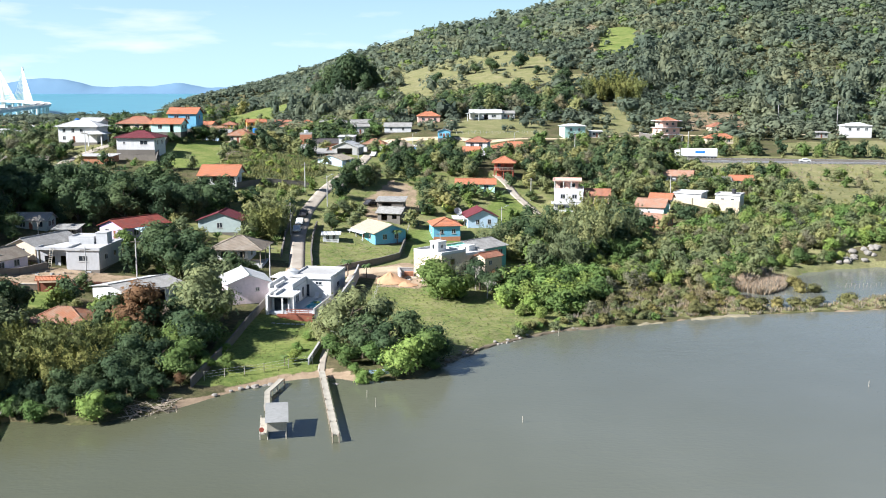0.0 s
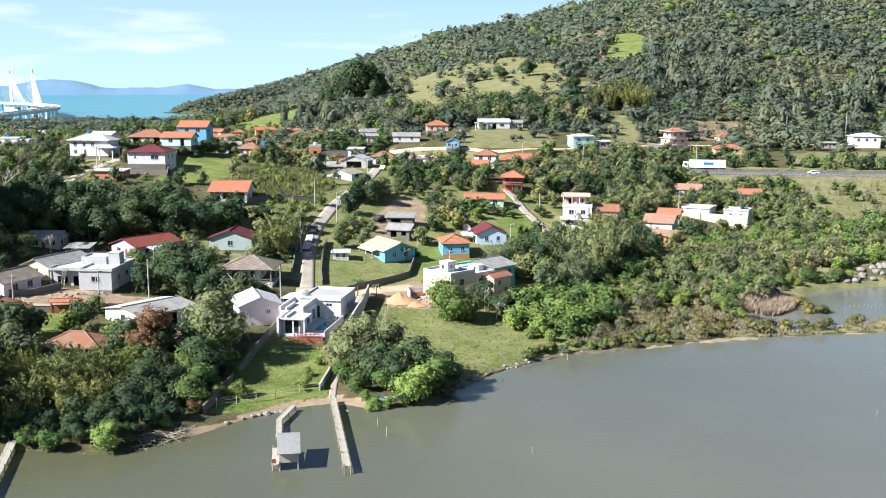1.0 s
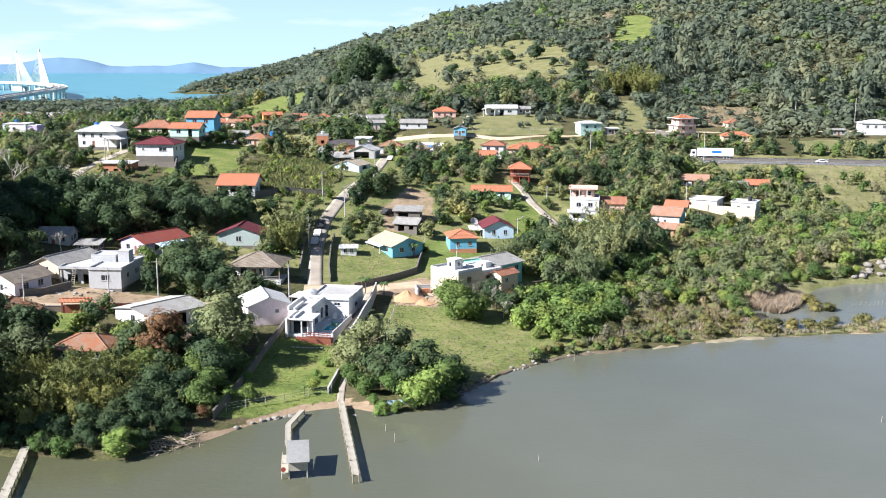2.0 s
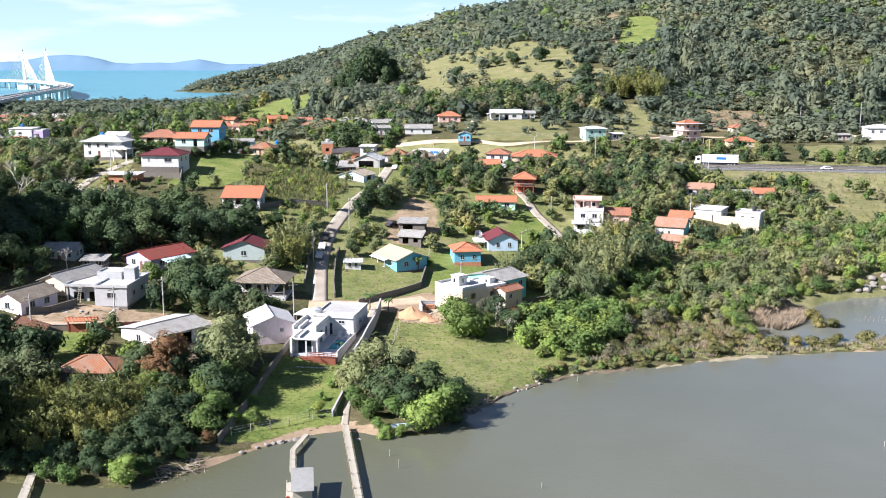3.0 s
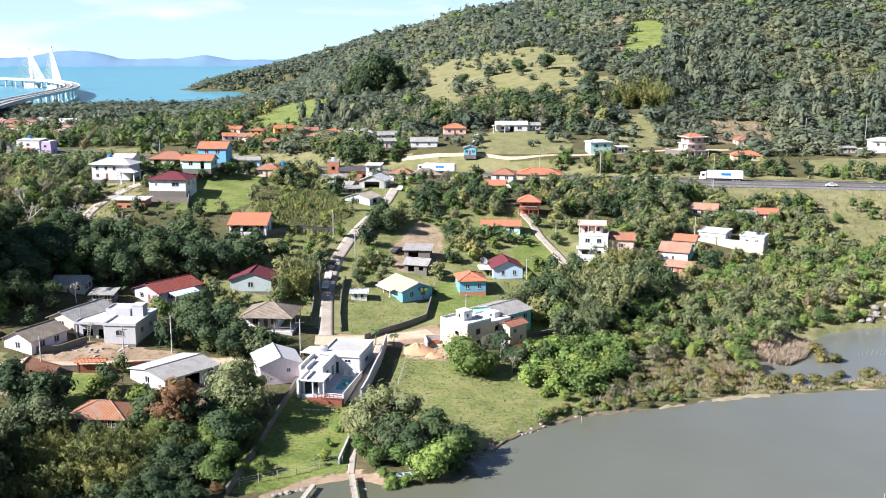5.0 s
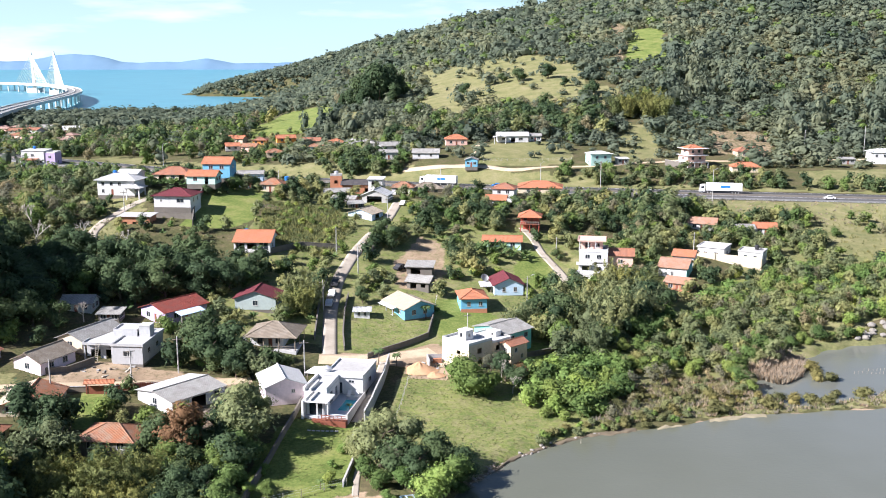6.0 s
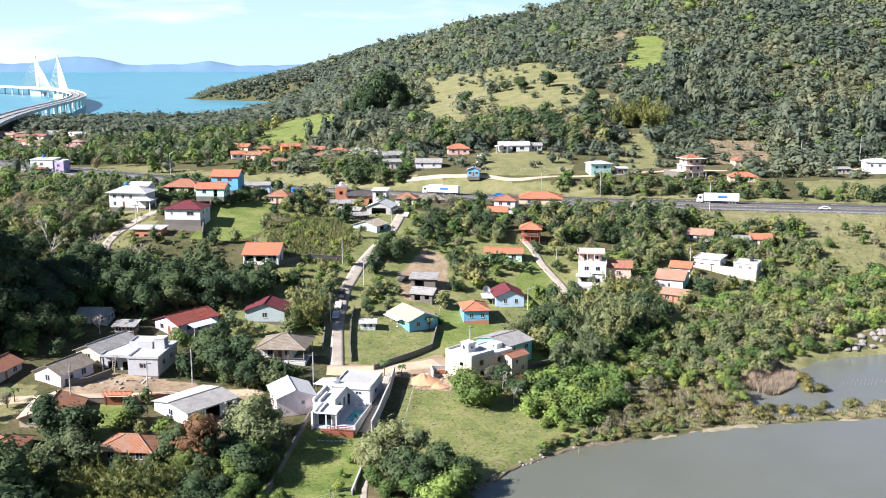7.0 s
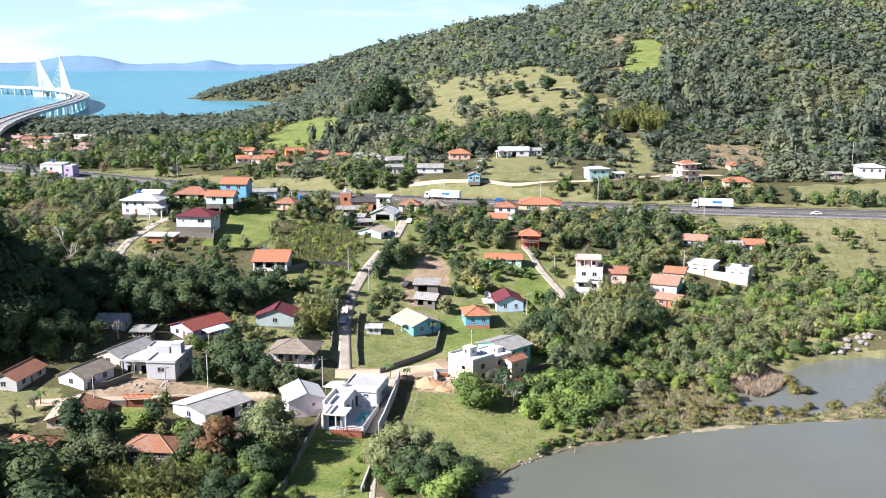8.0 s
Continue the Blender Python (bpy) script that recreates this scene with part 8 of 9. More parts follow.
plank_walk("jetty", [(-17.6, 139.4), (-12.7, 112.7)], 0.85, 1.05, "long straight timber jetty of pale planks on piles")
plank_walk("jetty", [(-22.9, 136.2), (-23.9, 130.2), (-23.0, 124.6), (-21.6, 118.8)], 0.75, 0.85, "crooked narrow timber jetty leading to the boathouse", False)
plank_walk("jetty", [(-56.8, 121.5), (-51.6, 101.5)], 1.1, 0.9, "weathered timber jetty below the thicket")


OLD_SHEET = surface("old_grey_sheet", (0.27, 0.27, 0.255), 0.85, 2.0, 0.5, 0.65)


def boat_shelter():
    root = new("boat_shelter")
    root.matrix_basis = pose(-20.2, 116.4, 0, 0, 0, 9)
    tagged(root, "small open boathouse on stilts with pale sheet roof", "boathouse")
    for x in (-1.2, 1.0):
        for y in (-2.4, 0.2, 2.6):
            bm = B()
            tube(bm, (x, y, -2.2), (x, y, 2.25), 0.09, 0.08, 8)
            part("post", bm, WOOD_PALE, root)
    for i in range(4):
        bm = B()
        y0, y1 = -3.0 + i * 1.55, -3.0 + (i + 1) * 1.55 + 0.12
        slope_slab(bm, (-1.5, y0, 2.3 + i * 0.1 + 0.02 * (i % 2)), (1.3, y0, 2.3 + i * 0.1), (1.3, y1, 2.42 + i * 0.1), (-1.5, y1, 2.42 + i * 0.1 + 0.02 * (i % 2)), 0.05)
        o = part("roof_sheet", bm, OLD_SHEET, root)
        set_uv(o, "x")
    bm = B()
    block(bm, -1.25, -2.5, 1.0, 1.05, -2.44, 2.2)
    part("front_board", bm, WOOD_PALE, root)
    bm = B()
    block(bm, -1.3, -2.4, 0.5, -1.24, 2.6, 2.2)
    part("side_board", bm, WOOD, root)
    bm = B()
    block(bm, -2.2, -2.6, 0.7, -1.35, 3.4, 0.82)
    part("deck", bm, WOOD_PALE, root)
    for y in (-2.4, 0.4, 3.2):
        bm = B()
        tube(bm, (-2.1, y, -2.0), (-2.1, y, 1.2), 0.07, 0.06, 7)
        part("timber_pole", bm, WOOD_PALE, root)
    bm = B()
    tube(bm, (-1.9, -2.75, 1.35), (-1.9, -2.65, 1.35), 0.3, 0.3, 14)
    part("float_ring", bm, RED_WOOD, root, "red round float hung on the front")


boat_shelter()


def row_boat(x, y, z, yaw):
    bm = B()
    rows = []
    for t, w, lift in ((-1.7, 0.12, 0.18), (-1.0, 0.55, 0.05), (0, 0.72, 0), (1.0, 0.62, 0.02), (1.6, 0.45, 0.08)):
        rows.append([bm.verts.new(p) for p in ((t, -w, 0.5 + lift), (t, -w * 0.7, 0.12 + lift), (t, 0, 0.0 + lift), (t, w * 0.7, 0.12 + lift), (t, w, 0.5 + lift))])
    for a, b in zip(rows, rows[1:]):
        for k in range(4):
            bm.faces.new((a[k], b[k], b[k + 1], a[k + 1]))
    bm.faces.new(rows[-1])
    bm.faces.new(rows[0][::-1])
    bmesh.ops.solidify(bm, geom=bm.faces[:], thickness=0.05)
    for t in (-0.6, 0.6):
        block(bm, t - 0.12, -0.6, 0.36, t + 0.12, 0.6, 0.4)
    tagged(link("rowing_boat", bm, PALE_BLUE, at=pose(x, y, z, 0, 0, yaw)), "small pale rowing boat drawn up under the bushes", "boat")


row_boat(-9.2, 140.2, 0.3, 12)

# ---- stones ----
def stone_mesh(seed, sub=2):
    bm = B()
    bmesh.ops.create_icosphere(bm, subdivisions=sub, radius=1.0)
    off = Vector((seed * 3.7, seed * 1.3, 0))
    for v in bm.verts:
        v.co *= 1 + 0.32 * noise.noise(v.co * 1.1 + off) + 0.12 * noise.noise(v.co * 2.7 + off)
        v.co.z *= 0.72
    me = bpy.data.meshes.new("boulder")
    bm.to_mesh(me)
    bm.free()
    me.materials.append(STONE)
    return me


STONES = [stone_mesh(i) for i in range(6)]
SRNG = np.random.RandomState(4)


def boulder(x, y, s, label, group="", z=None):
    o = new("boulder", STONES[SRNG.randint(6)])
    o.matrix_basis = Matrix.Translation((x, y, (max(gz(x, y), -0.3) if z is None else z) + s * 0.2)) @ Euler((0, 0, SRNG.uniform(0, 6.28))).to_matrix().to_4x4() @ Matrix.Diagonal((s, s * SRNG.uniform(0.75, 1.1), s * SRNG.uniform(0.8, 1.1), 1))
    tagged(o, label, "boulder", group)


for x, y, s in ((-28.2, 133.6, 0.5), (-27.4, 134.3, 0.4), (-26.4, 134.8, 0.62), (-25.2, 135.6, 0.4), (-24.4, 135.9, 0.7), (-29.4, 132.6, 0.35), (-15.2, 136.3, 0.6), (-31.2, 130.6, 0.4)):
    boulder(x, y, s, "rounded pale granite boulder at the edge of the lawn", "lawn edge boulders")
for i in range(24):
    a = SRNG.uniform(0, 1)
    boulder(93 + 13 * a + SRNG.uniform(-1.5, 1.5), 229 + 9 * a + SRNG.uniform(-2.5, 2.5), SRNG.uniform(0.4, 1.0), "pale granite boulder heaped beside the tidal pool", "pool boulders")
for i in range(34):
    x = SRNG.uniform(-2, 24)
    y = float(np.interp(x, SHORE_X, SHORE_Y)) + SRNG.uniform(-0.6, 1.2)
    boulder(x, y, SRNG.uniform(0.12, 0.32) * (1.3 if x < 20 else 1.0), "small grey stone on the waterline", "waterline stones")

# ---- walls and fences ----
def wall_run(pts, h, label, mat=None, name="garden_wall", thick=0.22):
    """A masonry wall that follows the ground, with a coping."""
    bm, cap = B(), B()
    for (ax, ay), (bx, by) in zip(pts, pts[1:]):
        n = max(1, int(math.hypot(bx - ax, by - ay) / 3.0))
        d = math.hypot(bx - ax, by - ay)
        nx, ny = -(by - ay) / d * thick / 2, (bx - ax) / d * thick / 2
        for i in range(n):
            p, q = (ax + (bx - ax) * i / n, ay + (by - ay) * i / n), (ax + (bx - ax) * (i + 1) / n, ay + (by - ay) * (i + 1) / n)
            z0, z1 = gz(*p), gz(*q)
            for b, lo0, lo1, hi0, hi1, k in ((bm, z0 - 0.6, z1 - 0.6, z0 + h, z1 + h, 1.0), (cap, z0 + h + 0.002, z1 + h + 0.002, z0 + h + 0.08, z1 + h + 0.08, 1.4)):
                solid(b, [(p[0] - nx * k, p[1] - ny * k, lo0), (q[0] - nx * k, q[1] - ny * k, lo1), (q[0] + nx * k, q[1] + ny * k, lo1), (p[0] + nx * k, p[1] + ny * k, lo0)],
                      [(p[0] - nx * k, p[1] - ny * k, hi0), (q[0] - nx * k, q[1] - ny * k, hi1), (q[0] + nx * k, q[1] + ny * k, hi1), (p[0] + nx * k, p[1] + ny * k, hi0)])
    bmesh.ops.remove_doubles(bm, verts=bm.verts, dist=0.01)
    bmesh.ops.remove_doubles(cap, verts=cap.verts, dist=0.01)
    o = link(name, bm, mat or RENDER_WALL)
    tagged(o, label, "wall")
    part("coping", cap, CONCRETE if mat else RENDER_WALL, o)


wall_run([(-34.6, 131.5), (-33.8, 142), (-32.0, 166), (-31.4, 178), (-30.6, 190)], 1.3, "grey rendered garden wall running up from the shore")
wall_run([(-19.2, 168), (-18.4, 174), (-17.4, 186), (-17.0, 197)], 2.4, "grey rendered wall beside the driveway", CONCRETE)
wall_run([(-21.8, 199.6), (-15.8, 207.6), (-9.6, 215.6), (-8.8, 229)], 1.2, "stained grey wall round the blue house's lawn")
wall_run([(-27.2, 203.2), (-28.6, 212), (-29.9, 226), (-30.2, 236)], 1.0, "stained low wall beside the lane")
wall_run([(-34.4, 208), (-36.2, 226), (-36.8, 246)], 1.1, "stained wall along the other side of the lane")
wall_run([(-28.0, 262), (-24.6, 286)], 1.3, "grey retaining wall beside the climbing lane")
wall_run([(-34.5, 266), (-46.0, 263), (-58.0, 250)], 1.5, "curved grey retaining wall below the orange-roofed house")
wall_run([(-78.5, 272), (-81.4, 284), (-83.6, 300), (-86, 320)], 1.9, "grey block wall beside the knoll lawn")
wall_run([(-93.5, 280.5), (-79.5, 279.0)], 1.6, "grey block wall in front of the white house")
wall_run([(-82, 176.5), (-77.5, 178.5), (-74.5, 184.0)], 1.2, "stained wall between the lower houses")
wall_run([(-78, 169.5), (-66, 172.5), (-58, 176.0)], 1.0, "long stained wall beside the lower track", WOOD)
wall_run([(-8.5, 196.5), (-9.2, 200.8), (-4.6, 201.6)], 1.5, "unfinished pale block wall on the building yard", PALE_CONCRETE)
wall_run([(88, 448), (96, 440)], 2.6, "dark retaining wall beside the three-level house", RENDER_WALL)
wall_run([(10.5, 203.5), (17.5, 208.5), (21, 214)], 1.1, "low block wall behind the teal house")


def fence(pts, label, h=1.3, step=2.6):
    root = new("fence")
    root.matrix_basis = pose(pts[0][0], pts[0][1], gz(*pts[0]))
    tagged(root, label, "fence")
    ox, oy, oz = pts[0][0], pts[0][1], gz(*pts[0])
    tops = []
    for (ax, ay), (bx, by) in zip(pts, pts[1:]):
        n = max(1, int(math.hypot(bx - ax, by - ay) / step))
        for i in range(n + 1):
            x, y = ax + (bx - ax) * i / n, ay + (by - ay) * i / n
            z = gz(x, y)
            tops.append((x - ox, y - oy, z - oz))
            bm = B()
            tube(bm, (x - ox, y - oy, z - oz - 0.4), (x - ox, y - oy, z - oz + h), 0.06, 0.05, 6)
            part("post", bm, WOOD_PALE, root)
    for k in (0.35, 0.7, 1.0):
        for a, b in zip(tops, tops[1:]):
            if (Vector(a) - Vector(b)).length > 0.1:
                bm = B()
                tube(bm, (a[0], a[1], a[2] + h * k * 0.95), (b[0], b[1], b[2] + h * k * 0.95), 0.012, 0.012, 4)
                part("wire", bm, METAL, root)


fence([(-33.5, 134.5), (-26, 139.5), (-19.5, 143.5)], "post and wire fence across the lower lawn")
fence([(-12.4, 190), (-13.2, 174), (-15.0, 158)], "post and wire fence beside the meadow")
fence([(-9.0, 230), (-8.2, 246)], "thin post fence between the cottages")
fence([(6, 442), (46, 448)], "post and wire fence along the hill track")

# ---- poles ----
def utility_pole(x, y, h, label, lamp=False, arm=True):
    root = root_at("utility_pole" if not lamp else "street_lamp", x, y, 20, label, "pole" if not lamp else "street lamp")
    bm = B()
    tube(bm, (0, 0, -0.8), (0, 0, h), 0.15, 0.10, 8)
    part("pole", bm, CONCRETE, root)
    if arm:
        bm = B()
        block(bm, -0.9, -0.06, h - 0.7, 0.9, 0.06, h - 0.56)
        part("crossarm", bm, WOOD, root)
    if lamp:
        bm = B()
        tube(bm, (0, 0, h - 0.3), (1.3, -0.3, h + 0.35), 0.035, 0.03, 6)
        part("bracket", bm, METAL, root)
        bm = B()
        block(bm, 1.15, -0.42, h + 0.28, 1.75, -0.2, h + 0.42)
        part("lamp_head", bm, METAL, root)


for x, y, h, lamp in ((-29.4, 251.0, 8.0, True), (-25.0, 293.5, 8.0, True), (-33.4, 188.5, 7.5, False), (-57.4, 183.0, 7.5, False), (-64.4, 176.2, 7.0, False), (-76.6, 168.4, 7.0, False), (-35.0, 226, 7.5, False), (14.6, 245.6, 6.5, True),
                      (24.8, 279, 6.5, False), (-36.5, 262, 7.5, False), (66, 287, 9.0, False), (-0.6, 214.5, 6.5, False), (-100.5, 280, 8, False), (-66, 336, 8, False)):
    utility_pole(x, y, h, "grey concrete utility pole with street light" if lamp else "grey concrete utility pole with crossarm", lamp)
for x, y, h in ((91.5, 372, 12), (156, 466, 13), (186, 472, 14), (54.5, 412, 11), (-12, 397, 10), (-150, 478, 12), (30, 420, 9)):
    utility_pole(x, y, h, "tall pale highway light pole", True, False)


# ---- traffic and vehicles ----
def truck(x, y, yaw, label):
    root = root_at("truck", x, y, yaw, label, "truck", z=HIGHWAY_Z + 0.1)
    bm = B()
    block(bm, -4.6, -1.28, 1.15, 9.2, 1.28, 4.15)
    bmesh.ops.bevel(bm, geom=bm.edges[:], offset=0.06, segments=1, affect="EDGES")
    part("cargo_box", bm, TRUCK_WHITE, root, "white box trailer body")
    bm = B()
    block(bm, 0.8, -1.295, 2.3, 4.6, -1.283, 3.3)
    part("side_lettering", bm, PLASTIC_BLUE, root, "plain blue panel on the side")
    bm = B()
    solid(bm, [(-7.4, -1.2, 0.7), (-5.0, -1.2, 0.7), (-5.0, 1.2, 0.7), (-7.4, 1.2, 0.7)], [(-7.0, -1.15, 3.4), (-5.0, -1.15, 3.6), (-5.0, 1.15, 3.6), (-7.0, 1.15, 3.4)])
    bmesh.ops.bevel(bm, geom=bm.edges[:], offset=0.1, segments=2, affect="EDGES")
    part("cab", bm, TRUCK_WHITE, root)
    bm = B()
    solid(bm, [(-7.36, -1.0, 2.0), (-7.36, 1.0, 2.0), (-7.22, 1.0, 2.0), (-7.22, -1.0, 2.0)], [(-7.16, -1.0, 3.1), (-7.16, 1.0, 3.1), (-7.0, 1.0, 3.1), (-7.0, -1.0, 3.1)])
    part("windscreen", bm, GLASS, root)
    bm = B()
    block(bm, -6.6, -1.22, 2.0, -5.5, -1.19, 2.9)
    part("side_window", bm, GLASS, root)
    bm = B()
    block(bm, -6.9, -0.9, 0.6, 9.0, 0.9, 1.1)
    part("chassis", bm, DARK, root)
    for wx in (-6.3, -4.0, -3.0, 5.4, 6.6, 7.8):
        for wy in (-1.05, 1.05):
            bm = B()
            tube(bm, (wx, wy - 0.16, 0.5), (wx, wy + 0.16, 0.5), 0.5, 0.5, 14)
            w = part("wheel", bm, RUBBER, root)
            bm = B()
            tube(bm, (wx, wy - 0.18, 0.5), (wx, wy + 0.18, 0.5), 0.24, 0.24, 10)
            part("rim", bm, METAL, w)


def car(x, y, yaw, mat, label, z=None):
    root = root_at("car", x, y, yaw, label, "car", z=z)
    bm = B()
    prof = [(-2.1, 0.35), (-2.1, 0.8), (-1.3, 0.92), (-0.7, 1.45), (0.9, 1.48), (1.6, 1.0), (2.1, 0.9), (2.1, 0.35)]
    solid(bm, [(px, -0.82, pz) for px, pz in prof], [(px, 0.82, pz) for px, pz in prof])
    bmesh.ops.bevel(bm, geom=bm.edges[:], offset=0.05, segments=1, affect="EDGES")
    part("body", bm, mat, root)
    for sy in (-1, 1):
        bm = B()
        solid(bm, [(-1.1, sy * 0.825, 0.95), (1.4, sy * 0.825, 0.98), (0.9, sy * 0.825, 1.38), (-0.65, sy * 0.825, 1.36)], [(-1.1, sy * 0.84, 0.95), (1.4, sy * 0.84, 0.98), (0.9, sy * 0.84, 1.38), (-0.65, sy * 0.84, 1.36)])
        part("side_window", bm, GLASS, root)
        for wx in (-1.3, 1.3):
            bm = B()
            tube(bm, (wx, sy * 0.7, 0.32), (wx, sy * 0.86, 0.32), 0.32, 0.32, 12)
            part("wheel", bm, RUBBER, root)


def on_highway(x, off):
    y = float(np.interp(x, HIGHWAY_X, HIGHWAY_Y))
    y2 = float(np.interp(x + 2, HIGHWAY_X, HIGHWAY_Y))
    a = math.atan2(y2 - y, 2)
    return x - math.sin(a) * off, y + math.cos(a) * off, math.degrees(a)


for x, label in ((-16, "white box truck heading along the far carriageway"), (98, "white box truck on the near stretch of highway")):
    hx, hy, ha = on_highway(x, 5.0)
    truck(hx, hy, ha, label)
for x, off, m, label in ((-178, -5, DARK, "dark car on the distant highway"), (10, 5.5, PLASTIC_BLUE, "blue car on the highway"), (138, -5, WHITE, "white car on the highway")):
    hx, hy, ha = on_highway(x, off)
    car(hx, hy, ha, m, label, HIGHWAY_Z + 0.1)
car(-34.0, 229.0, 92, METAL, "silver car parked along the edge of the lane")
car(-34.2, 235.4, 91, WHITE, "white car parked along the edge of the lane")
car(-34.2, 242.0, 90, DARK, "dark car parked along the edge of the lane")
car(-22.0, 318, 80, WHITE, "white car parked at the top of the lane")
car(-19.0, 258.0, 60, DARK, "dark car parked in the bare yard")

# ---- building yard ----
def sand_heap(x, y, r, h, mat, label):
    bm = B()
    rings = []
    for k in range(7):
        t = k / 6
        rings.append([bm.verts.new((r * t * math.cos(a) * (1 + 0.18 * math.sin(3 * a + 1)), r * t * math.sin(a) * (1 + 0.15 * math.cos(2 * a)), h * (1 - t) ** 1.1 * (1 + 0.12 * math.sin(5 * a + k)) - 0.1)) for a in [2 * math.pi * i / 20 for i in range(20)]] if k else [bm.verts.new((0, 0, h))])
    for i in range(20):
        j = (i + 1) % 20
        bm.faces.new((rings[0][0], rings[1][i], rings[1][j]))
        for k in range(1, 6):
            bm.faces.new((rings[k][i], rings[k + 1][i], rings[k + 1][j], rings[k][j]))
    tagged(link("sand_mound", bm, mat, at=pose(x, y, gz(x, y)), smooth_faces=True), label, "sand heap")


sand_heap(-10.6, 195.0, 3.6, 1.9, ORANGE_SAND, "heap of orange building sand in the yard")
sand_heap(-7.4, 192.6, 2.2, 0.8, ORANGE_SAND, "low spread of building sand in the yard")
sand_heap(-62, 298, 5.0, 0.9, EARTH, "brown heap of cut branches on the knoll lawn")


def brick_stack(x, y, yaw):
    root = root_at("brick_stack", x, y, yaw, "stack of red hollow bricks beside the sand", "bricks")
    me = None
    for k in range(5):
        for i in range(6):
            for j in range(3):
                if me is None:
                    bm = B()
                    block(bm, -0.14, -0.095, 0, 0.14, 0.095, 0.19)
                    o = part("brick", bm, BRICK, root)
                    me = o.data
                else:
                    o = new("brick", me)
                    o.parent = root
                o.matrix_basis = pose(i * 0.3 - 0.75, j * 0.21 - 0.2, k * 0.195, 0, 0, 2 * math.sin(i * 5 + j * 3 + k))


brick_stack(-7.0, 200.3, 12)

# ---- stakes in the lagoon ----
for x, y, h in ((19.6, 164.0, 1.2), (-8.9, 126.0, 1.3), (-10.4, 130.2, 1.0), (60, 135, 0.9), (10, 120, 0.8)):
    bm = B()
    tube(bm, (0, 0, -1.5), (0.05, 0, h), 0.05, 0.04, 6)
    tagged(link("stake", bm, WOOD_PALE, at=pose(x, y, 0)), "thin pale stake standing in the shallow lagoon", "stake", "lagoon stakes")
for i in range(18):
    bm = B()
    tube(bm, (0, 0, -0.8), (0.03, 0, 0.5), 0.035, 0.03, 5)
    tagged(link("stake", bm, WOOD, at=pose(83 + (i % 9) * 0.9 + (i // 9) * 3, 205 + (i // 9) * 2.4 + 0.3 * math.sin(i), 0)), "short dark stake in a row across the tidal pool", "stake", "pool stakes")

